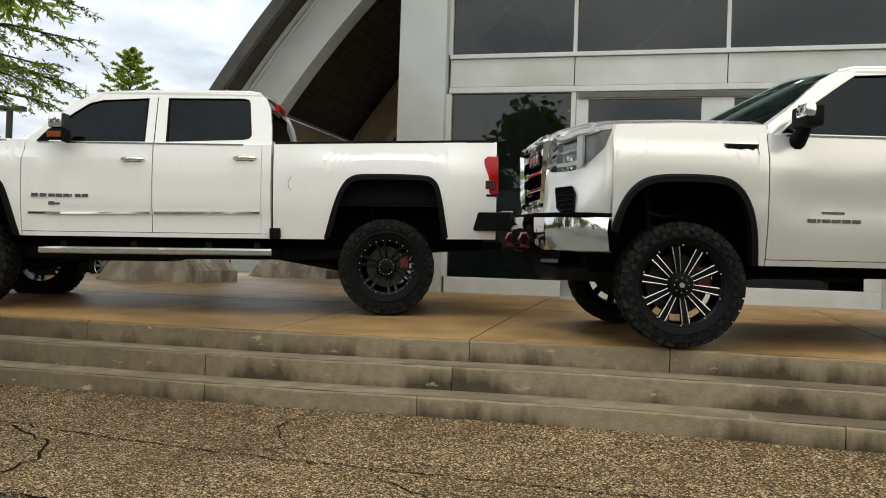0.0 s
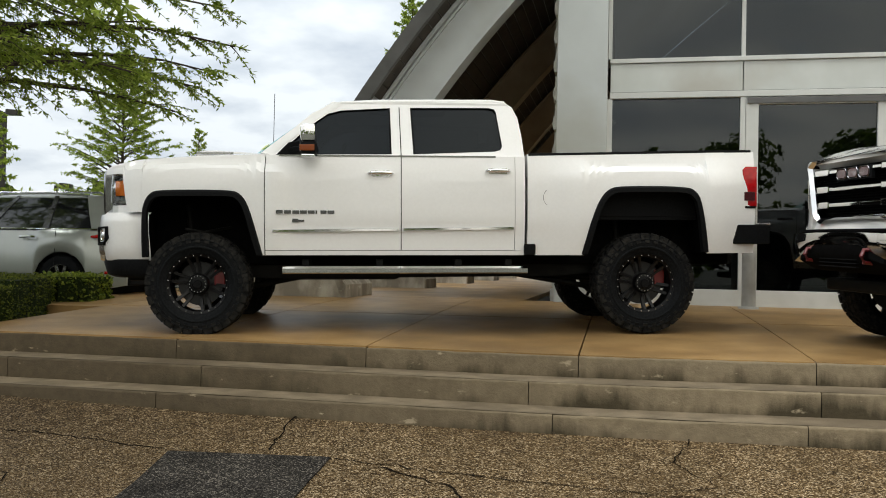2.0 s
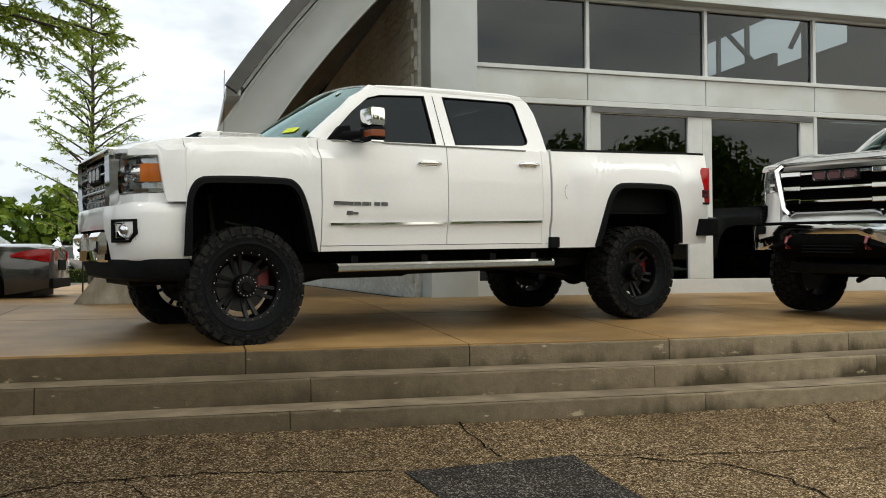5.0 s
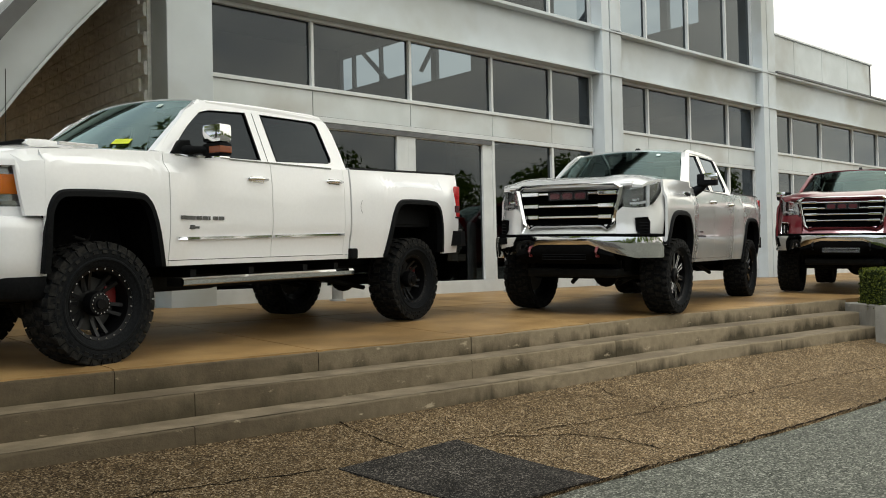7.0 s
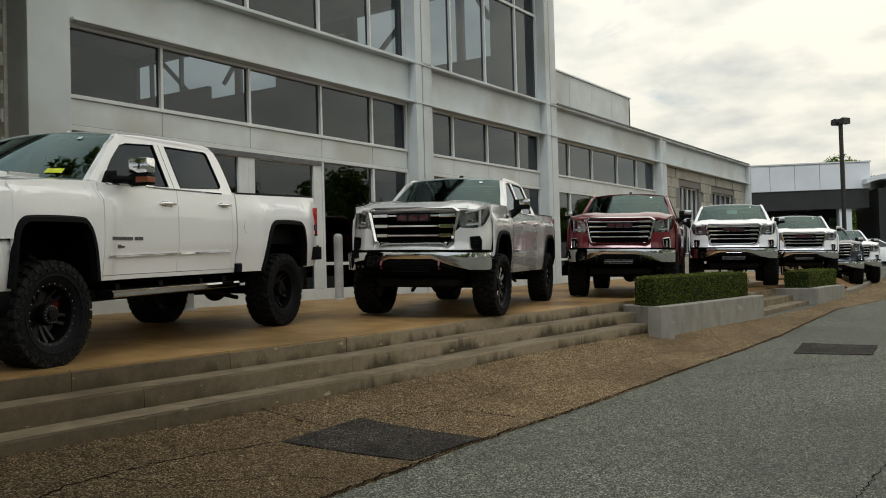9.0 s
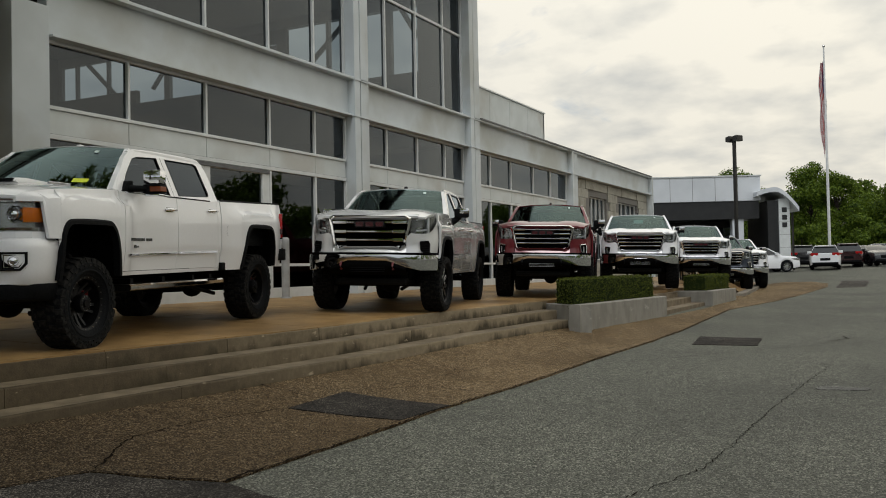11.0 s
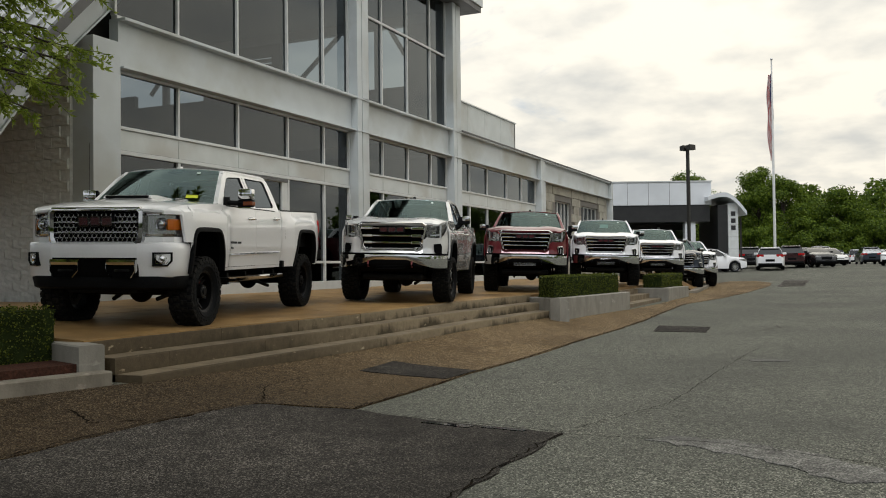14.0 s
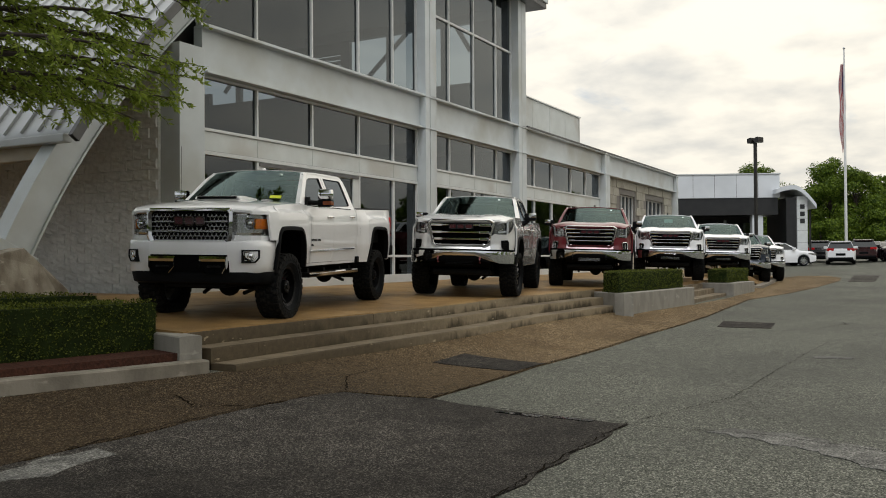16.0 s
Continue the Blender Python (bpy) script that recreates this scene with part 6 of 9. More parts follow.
            part("mud_guard", solid(g["bed0"] - 0.07, g["bed0"] + 0.03, min(sg * 0.88, sg * 1.0), max(sg * 0.88, sg * 1.0), 0.70, 0.80, 0.015), M["plastic"], thing)
        # bulky lamps at the rear
        b = bmesh.new()
        lz = -0.068 if hd else 0.0
        prism(b, [(g["rear"] + (0.125 if hd else 0.155), 1.215 + D + lz), (g["rear"] - 0.012, 1.205 + D + lz), (g["rear"] - 0.012, 1.57 + D + lz), (g["rear"] + 0.09, 1.57 + D + lz), (g["rear"] + (0.125 if hd else 0.155), 1.54 + D + lz)], "y", sg * 0.80, sg * (yy(g["rear"] + 0.05, 1.4) + 0.012), 0.012)
        tl = part("tail_light", b, M["red_lens"], thing, "red tail light", smooth=40)
        part("lamp_window", solid(g["rear"] + 0.01, g["rear"] + 0.11, min(sg * 0.9, sg * (yy(g["rear"] + 0.05, 1.3) + 0.014)), max(sg * 0.9, sg * (yy(g["rear"] + 0.05, 1.3) + 0.014)), 1.26 + D + lz, 1.34 + D + lz, 0.003), M["badge_red"], tl)
        part("lamp_bezel", solid(g["rear"] + 0.0, g["rear"] + 0.16, min(sg * 0.85, sg * (yy(g["rear"] + 0.05, 1.25) + 0.010)), max(sg * 0.85, sg * (yy(g["rear"] + 0.05, 1.25) + 0.010)), 1.190 + D + lz, 1.212 + D + lz, 0.002), M["plastic"], tl)
    # fuel door on the left
    b = bmesh.new()
    z, s = (1.212, -1.136) if hd else (1.27 + D, -1.12)
    for ra, rb2 in ((0.086, 0.0895),):
        vs = [[(s + rr * math.cos(a), yy(s, z + rr * math.sin(a)) + 0.0025, z + rr * math.sin(a)) for rr in (ra, rb2)] for a in [2 * math.pi * i / 32 for i in range(33)]]
        grid(b, vs)
    part("fuel_door_seam", b, M["under"], thing)
    part("fuel_door_tab", solid(s - 0.088, s - 0.062, yy(s, z), yy(s, z) + 0.008, z - 0.02, z + 0.015, 0.003), M["satin"], thing)
    # badges as plain bars
    b = bmesh.new()
    if hd:
        sx = 1.29
        for w, gp in ((0.058, 0.009),) * 5 + ((0.012, 0.03), (0.052, 0.01), (0.058, 0.0)):
            part("badge_bar", solid(sx - w, sx, yy(sx, 1.07) - 0.002, yy(sx, 1.07) + 0.006, 1.060, 1.090), M["badge_dark"], thing, "dark chrome badge bar")
            sx -= w + gp
        b = bmesh.new()
        block(b, 1.055, 1.245, yy(1.1, 1.0) - 0.002, yy(1.1, 1.0) + 0.005, 0.990, 1.008)
        block(b, 1.105, 1.195, yy(1.1, 1.0) - 0.002, yy(1.1, 1.0) + 0.007, 0.986, 1.018)
        part("door_badge", b, M["badge_dark"], thing)
        for sg in (1, -1):
            part("hood_badge", solid(1.72, 2.05, sg * 0.63 - 0.012, sg * 0.63 + 0.012, 1.605, 1.632, 0.004), M["satin"], thing)
    elif fine:
        sx = 1.02
        for w in (0.06, 0.02, 0.06, 0.06, 0.06, 0.06):
            part("badge_bar", solid(sx - w, sx, yy(sx, 0.9) - 0.002, yy(sx, 0.9) + 0.006, 0.885, 0.91), M["badge_dark"], thing, "dark chrome badge bar")
            sx -= w + 0.011
        block(b, 0.76, 0.92, yy(0.9, 0.95) - 0.002, yy(0.9, 0.95) + 0.006, 0.945, 0.962)
        part("name_badge", b, M["badge_dark"], thing, "dark chrome name badge")
        for sg in (1, -1):
            y = yy(1.52, 1.39)
            fb = part("fender_badge", solid(1.37, 1.62, min(sg * (y - 0.02), sg * (y + 0.012)), max(sg * (y - 0.02), sg * (y + 0.012)), 1.36, 1.42, 0.008), M["chrome"], thing, "chrome and black fender badge")
            part("badge_inlay", solid(1.39, 1.60, min(sg * y, sg * (y + 0.016)), max(sg * y, sg * (y + 0.016)), 1.373, 1.407, 0.004), M["plastic"], fb)
    # hood
    b = bmesh.new()
    rows = []
    for s in [lerp(g["cowl"] - 0.02, g["front"] - 0.03, i / 16) for i in range(17)]:
        row = []
        e = yy(s, top_f(s)) - 0.012
        for j in range(-12, 13):
            k = j / 12
            rise = 0.055 * (1 - abs(k) ** 3.2)
            if hd:
                rise += 0.035 * (1 - ss(0.25, 0.42, abs(k))) * ss(g["front"] - 0.1, g["front"] - 0.9, s) * (1 - ss(1.7, 1.45, s) * 0.4)
            else:
                rise += 0.022 * ss(0.32, 0.5, abs(k)) * (1 - ss(0.72, 0.92, abs(k)))
            rise *= ss(g["front"] + 0.12, g["front"] - 0.35, s) * 0.75 + 0.25
            row.append((s + 0.10 * (1 - k * k) * ss(g["front"] - 0.5, g["front"], s), k * e, top_f(s) + 0.003 + rise))
        rows.append(row)
    shell(b, rows, (0, 0, -0.03))
    part("hood", b, P, thing, smooth=35)
    if hd:
        b = bmesh.new()
        prism(b, [(1.5, 1.62), (2.06, 1.60), (2.12, 1.638), (2.08, 1.672), (1.95, 1.678), (1.5, 1.652)], "y", -0.33, 0.33, 0.012)
        sc = part("hood_scoop", b, P, thing, smooth=40)
        part("scoop_mouth", solid(2.03, 2.13, -0.29, 0.29, 1.632, 1.667, 0.006), M["plastic"], sc, "black scoop mouth")
    else:
        part("hood_vent", solid(2.44, 2.56, -0.34, 0.34, 1.515, 1.552, 0.008), M["plastic"], thing, "black slot across the hood")
    # windscreen, roof, rear glass
    fx, rz, rr_ = g["roof_front"], g["roof_z"], g["roof_rear"]
    b = bmesh.new()
    rows = []
    top_half = H - 0.047 - (ZR - g["belt"]) * 0.40 - 0.02
    for i in range(9):
        v = i / 8
        w = lerp(H - 0.075, top_half, v)
        row = []
        for j in range(-8, 9):
            k = j / 8
            s = lerp(g["cowl"] + 0.02, fx + 0.01, v) + (1 - k * k) * lerp(0.22 if hd else 0.38, 0.10 if hd else 0.15, v)
            z = lerp(g["belt"] + 0.01, ZR, v) + (1 - k * k) * lerp(0.02, 0.035, v) + 0.05 * v * (1 - v)
            row.append((s, k * w, z))
        rows.append(row)
    grid(b, rows)
    part("windscreen", b, M["windscreen"], thing, "greenish windscreen", smooth=180)
    edge_top = rows[-1]
    for sg in (1, -1):
        b = bmesh.new()
        strip = []
        for i, row in enumerate(rows):
            p = Vector(row[-1 if sg > 0 else 0])
            q = Vector(row[-2 if sg > 0 else 1])
            o = p + Vector((-0.05, sg * 0.03, 0.0))
            strip.append([tuple(q.lerp(p, 0.55) + Vector((0.004, 0, 0.004))), tuple(p + Vector((0.012, sg * 0.006, 0.012))), tuple(o)])
        shell(b, strip, (-0.02, 0, -0.02))
        part("windscreen_pillar", b, P, thing, smooth=40)
    b = bmesh.new()
    prow = []
    for i in range(11):
        v = i / 10
        row = []
        for j, e in zip(range(-8, 9), edge_top):
            k = j / 8
            s0, s1 = e[0] - 0.005, rr_ - 0.02 + (1 - k * k) * -0.03
            zc = ZR + (0.035 + (rz - ZR - 0.035) * math.sin(math.pi * min(1, max(0, 0.12 + 0.8 * v)))) * (1 - abs(k) ** 3) + 0.012 * math.sin(math.pi * v)
            row.append((lerp(s0, s1, v), k * (top_half + 0.025 * (1 if abs(k) > 0.9 else 1)), zc))
        prow.append(row)
    shell(b, prow, (0, 0, -0.025))
    part("roof", b, P, thing, smooth=40)
    for sg in (1, -1):
        b = bmesh.new()
        tube(b, [(q[0], sg * (H - 0.047 - (q[1] - g["belt"]) * 0.40 - 0.02), q[1] - 0.012) for q in g["frame"][3:9]], 0.026, 8)
        part("roof_rail", b, P, thing, smooth=60)
    b = bmesh.new()
    shell(b, [[(g["cab_rear"] + 0.005, -(H - 0.11), g["belt"] + 0.04), (g["cab_rear"] + 0.005, H - 0.11, g["belt"] + 0.04)], [(rr_ - 0.05, -top_half + 0.03, 2.0 + D), (rr_ - 0.05, top_half - 0.03, 2.0 + D)]], (0.012, 0, 0))
    part("rear_glass", b, M["side_glass"], thing, "dark rear window", outward=(-1, 0, 0.3))
    b = bmesh.new()
    shell(b, [[(rr_ - 0.052, -top_half - 0.01, 1.99 + D), (rr_ - 0.052, top_half + 0.01, 1.99 + D)], [(rr_ - 0.03, -top_half - 0.01, 2.06 + D), (rr_ - 0.03, top_half + 0.01, 2.06 + D)]], (0.03, 0, 0))
    part("rear_header", b, P, thing)
    part("cab_back", solid(g["cab_rear"] + 0.0, g["cab_rear"] + 0.04, -(H - 0.08), H - 0.08, bot, g["belt"] + 0.045, 0.008), P, thing)
    part("high_brake_lamp", solid(rr_ - 0.085, rr_ - 0.05, -0.22, 0.22, 2.005 + D, ZR, 0.006), M["red_lens"], thing)
    b = bmesh.new()
    prism(b, [(0.0, 2.09 + D), (-0.22, 2.09 + D), (-0.20, 2.165 + D), (-0.14, 2.168 + D)], "y", -0.022, 0.022, 0.006)
    fin = part("roof_antenna", b, P if hd else M["plastic"], thing, smooth=40)
    fin.location = (fx - 0.02 if hd else fx - 0.15, 0, 0)
    if hd:
        aerial = tube(bmesh.new(), [(1.55, -0.86, 1.57), (1.53, -0.865, 2.42)], 0.0035, 5)
        part("mast_aerial", aerial, M["under"], thing, "thin black mast aerial")
        part("sunroof", solid(-0.25, 0.5, -0.42, 0.42, 2.112, 2.124, 0.005), M["plastic"], thing, "dark sunroof panel")
    # inside
    inner = part("dashboard", solid(g["cowl"] - 0.42, g["cowl"] + 0.05, -0.78, 0.78, 1.28 + D, g["belt"] - 0.03, 0.05), M["seat"], thing)
    for y in (0.42, -0.42):
        st = part("front_seat", solid(0.10, 0.30, y - 0.26, y + 0.26, 1.1 + D, 1.72 + D, 0.07), M["seat"], thing)
        part("headrest", solid(0.06, 0.17, y - 0.13, y + 0.13, 1.74 + D, 1.92 + D, 0.045), M["seat"], st)
    rs = part("rear_seat", solid(-0.70, -0.55, -0.72, 0.72, 1.1 + D, 1.70 + D, 0.05), M["seat"], thing)
    for y in (0.45, -0.45):
        part("headrest", solid(-0.72, -0.62, y - 0.13, y + 0.13, 1.72 + D, 1.85 + D, 0.04), M["seat"], rs)
    b = bmesh.new()
    tube(b, [Vector((0.78, 0.42, 1.56 + D)) + Vector((-0.06 * math.sin(a), 0.185 * math.cos(a), 0.175 * math.sin(a))) for a in [2 * math.pi * i / 20 for i in range(21)]], 0.016, 6, False)
    part("steering_wheel", b, M["seat"], thing)
    part("cab_floor", solid(g["cab_rear"] + 0.05, g["cowl"], -0.9, 0.9, 0.85, 0.95), M["seat"], thing)
    # sheets in the windscreen
    for (u0, u1), (v0, v1), mt in (((0.55, 0.72), (0.12, 0.20), "sticker"), ((0.56, 0.62), (0.84, 0.9), "paper")):
        b = bmesh.new()
        def on(u, v):
            w = lerp(H - 0.075, top_half, v)
            return Vector((lerp(g["cowl"] + 0.02, fx + 0.01, v) + (1 - u * u) * lerp(0.22 if hd else 0.38, 0.10 if hd else 0.15, v) + 0.006, u * w, lerp(g["belt"] + 0.01, ZR, v) + (1 - u * u) * lerp(0.02, 0.035, v) + 0.05 * v * (1 - v) + 0.006))
        shell(b, [[on(u0, v0), on(u0, v1)], [on(u1, v0), on(u1, v1)]], (-0.002, 0, -0.002))
        part("windscreen_sticker", b, M[mt], thing, "yellow price sticker" if mt == "sticker" else "small pale sticker")
    # bed, tailgate, rear bumper
    part("bed_floor", solid(g["rear"] + 0.06, g["bed0"] - 0.02, -0.86, 0.86, 1.02 + D, 1.06 + D), M["plastic"], thing)
    part("bed_bulkhead", solid(g["bed0"] - 0.03, g["bed0"], -0.94, 0.94, 0.8 + D, 1.60 + D, 0.006), P, thing)
    part("tailgate", solid(g["rear"] - 0.006, g["rear"] + 0.05, -0.80, 0.80, 0.98 + D, interp(g["rail"], g["rear"]) - 0.005, 0.012), P, thing, "tailgate")
    b = bmesh.new()
    prism(b, [(-0.97, 0.0), (-0.95, -0.13), (-0.5, -0.17), (0.5, -0.17), (0.95, -0.13), (0.97, 0.0), (0.97, 0.22), (0.86, 0.22), (0.86, 0.05), (-0.86, 0.05), (-0.86, 0.22), (-0.97, 0.22)], "z", 0.80 + D, 0.975 + D, 0.012)
    bmesh.ops.transform(b, matrix=Matrix.Translation((g["rear"] + 0.0, 0, 0)) @ Matrix(((0, 1, 0, 0), (1, 0, 0, 0), (0, 0, 1, 0), (0, 0, 0, 1))), verts=b.verts)
    rbp = part("rear_bumper", b, M["plastic"], thing, "black rear bumper with a bright step")
    part("bumper_step", solid(g["rear"] - 0.16, g["rear"] - 0.05, -0.9, 0.9, 0.976 + D, 0.992 + D, 0.004), M["satin"], rbp)
    part("hitch", solid(g["rear"] - 0.14, g["rear"] + 0.3, -0.05, 0.05, 0.62, 0.70, 0.008), M["under"], thing)
    # chassis
    r = g["r"]
    for sg in (1, -1):
        b = bmesh.new()
        prism(b, [(g["front"] - 0.25, 0.62), (1.2, 0.60), (-1.2, 0.62), (-1.7, 0.80), (g["rear"] + 0.1, 0.76), (g["rear"] + 0.1, 0.62), (-1.2, 0.50), (1.2, 0.48), (g["front"] - 0.25, 0.52)], "y", sg * 0.42, sg * 0.52)
        part("frame_rail", b, M["under"], thing)
        for s in (g["wb"] / 2 + 0.1, -g["wb"] / 2 + 0.12):
            part("shock_absorber", tube(bmesh.new(), [(s, sg * 0.60, r + 0.02), (s + 0.06, sg * 0.56, 1.15)], 0.028, 8), M["under"], thing, smooth=60)
        if lifted:
            for run, rad in (([(1.9, sg * 0.30, 0.34), (1.0, sg * 0.45, 0.52)], 0.028), ([(-1.8, sg * 0.42, 0.36), (-0.7, sg * 0.46, 0.55)], 0.028), ([(1.75, sg * 0.55, 0.95), (1.95, sg * 0.8, 0.90), (2.1, sg * 0.86, 0.93)], 0.014)):
                part("link_arm", tube(bmesh.new(), run, rad, 6), M["under"], thing, smooth=60)
    for s, nm in ((g["wb"] / 2, "front_axle"), (-g["wb"] / 2, "rear_axle")):
        b = bmesh.new()
        tube(b, [(s, -0.82, r), (s, 0.82, r)], 0.055, 10)
        for c in range(6):
            pass
        b2 = bmesh.ops.create_uvsphere(b, u_segments=14, v_segments=8, radius=0.15, matrix=Matrix.Translation((s, 0.12 if s > 0 else 0, r)))
        part(nm, b, M["under"], thing, smooth=60)
    b = bmesh.new()
    tube(b, [(-1.7, 0, r + 0.03), (0.6, 0.05, 0.62)], 0.045, 8)
    part("drive_shaft", b, M["under"], thing, smooth=60)
    part("transfer_case", solid(0.2, 1.3, -0.3, 0.3, 0.46, 0.75, 0.06), M["under"], thing)
    b = bmesh.new()
    tube(b, [(0.4, -0.35, 0.60), (-0.9, -0.38, 0.60), (-1.5, -0.55, 0.86), (-2.4, -0.6, 0.80), (-2.75, -0.85, 0.66)], 0.045, 8)
    part("exhaust_pipe", b, M["under"], thing, smooth=60)
    part("fuel_tank", solid(-1.2, 0.1, 0.1, 0.5, 0.50, 0.78, 0.06), M["under"], thing)
    if hd:
        front_hd(thing, g, P, yy)
    else:
        before = set(thing.children)
        front_half(thing, g, P, yy, lifted, style)
        for ob in set(thing.children) - before:
            ob.location.z -= 0.07
    if raise_body:
        for ob in thing.children:
            if "axle" not in ob.name:
                ob.location.z += raise_body
    for s in (g["wb"] / 2, -g["wb"] / 2):
        for sg in (1, -1):
            wheel(thing, s, sg * (H - 0.137 if r > 0.42 else H - 0.15), r, wheels, sg, turn if s > 0 else 0)
    return thing


def extras(thing, g, plate=False):
    """A pale sheet behind the windscreen and a dark plate on the bumper."""
    b = bmesh.new()
    x, z = g["roof_front"] + 0.36, lerp(g["belt"], g["zr"], 0.72)
    shell(b, [[(x + 0.06, -0.12, z - 0.05), (x, -0.12, z + 0.06)], [(x + 0.06, 0.14, z - 0.05), (x, 0.14, z + 0.06)]], (-0.003, 0, 0))
    part("window_sheet", b, M["paper"], thing, "pale green sheet behind the windscreen")
    if plate:
        p = part("front_plate", solid(g["front"] + 0.17, g["front"] + 0.185, -0.17, 0.17, 0.80, 0.95, 0.004), M["plate"], thing, "dark plate on the front bumper")
        part("plate_rim", ring_frame(bmesh.new(), [(-0.17, 0.95), (0.17, 0.95), (0.17, 0.80), (-0.17, 0.80)], [(-0.16, 0.94), (0.16, 0.94), (0.16, 0.81), (-0.16, 0.81)], g["front"] + 0.18, g["front"] + 0.19, 0.002), M["satin"], p)
        part("plate_bar", solid(g["front"] + 0.186, g["front"] + 0.19, -0.12, 0.12, 0.865, 0.89), M["satin"], p)


def emblem(parent, x, z, w, h):
    """A dark plate with three plain red bars in bright rims."""
    e = part("emblem", solid(x - 0.03, x + 0.002, -w / 2 - 0.01, w / 2 + 0.01, z - h / 2 - 0.008, z + h / 2 + 0.008, 0.006), M["plastic"], parent, "dark emblem plate with red bars")
    k = w / 3
    for i in range(3):
        y0 = w / 2 - k * (i + 1) + 0.006
        y1 = y0 + k - 0.012
        c = 0.022
        ring = [(y0 + c, z + h / 2), (y1 - c, z + h / 2), (y1, z + h / 2 - c), (y1, z - h / 2 + c), (y1 - c, z - h / 2), (y0 + c, z - h / 2), (y0, z - h / 2 + c), (y0, z + h / 2 - c)]
        mid = ((y0 + y1) / 2, z)
        inner = [(lerp(mid[0], a, 0.92), lerp(mid[1], q, 0.87)) for a, q in ring]
        part("emblem_rim", ring_frame(bmesh.new(), ring, inner, x, x + 0.010, 0.003), M["badge_dark"], e)
        b = bmesh.new()
        prism(b, [(lerp(mid[0], a, 0.84), lerp(mid[1], q, 0.78)) for a, q in ring], "x", x, x + 0.011, 0.002)
        part("emblem_bar", b, M["badge_red"], e, "red emblem bar")


def ring_frame(bm, outer, inner, x0, x1, bulge=0.02):
    """A frame between two outlines in the plane across x."""
    k = len(outer)
    rows = []
    for o, i in zip(outer, inner):
        m = ((o[0] + i[0]) / 2, (o[1] + i[1]) / 2)
        rows.append([(x0, *o), (x1, *o), (x1 + bulge, *m), (x1, *i), (x0, *i)])
    rows.append(rows[0])
    grid(bm, rows)
    bmesh.ops.remove_doubles(bm, verts=bm.verts, dist=0.0004)
    return bm


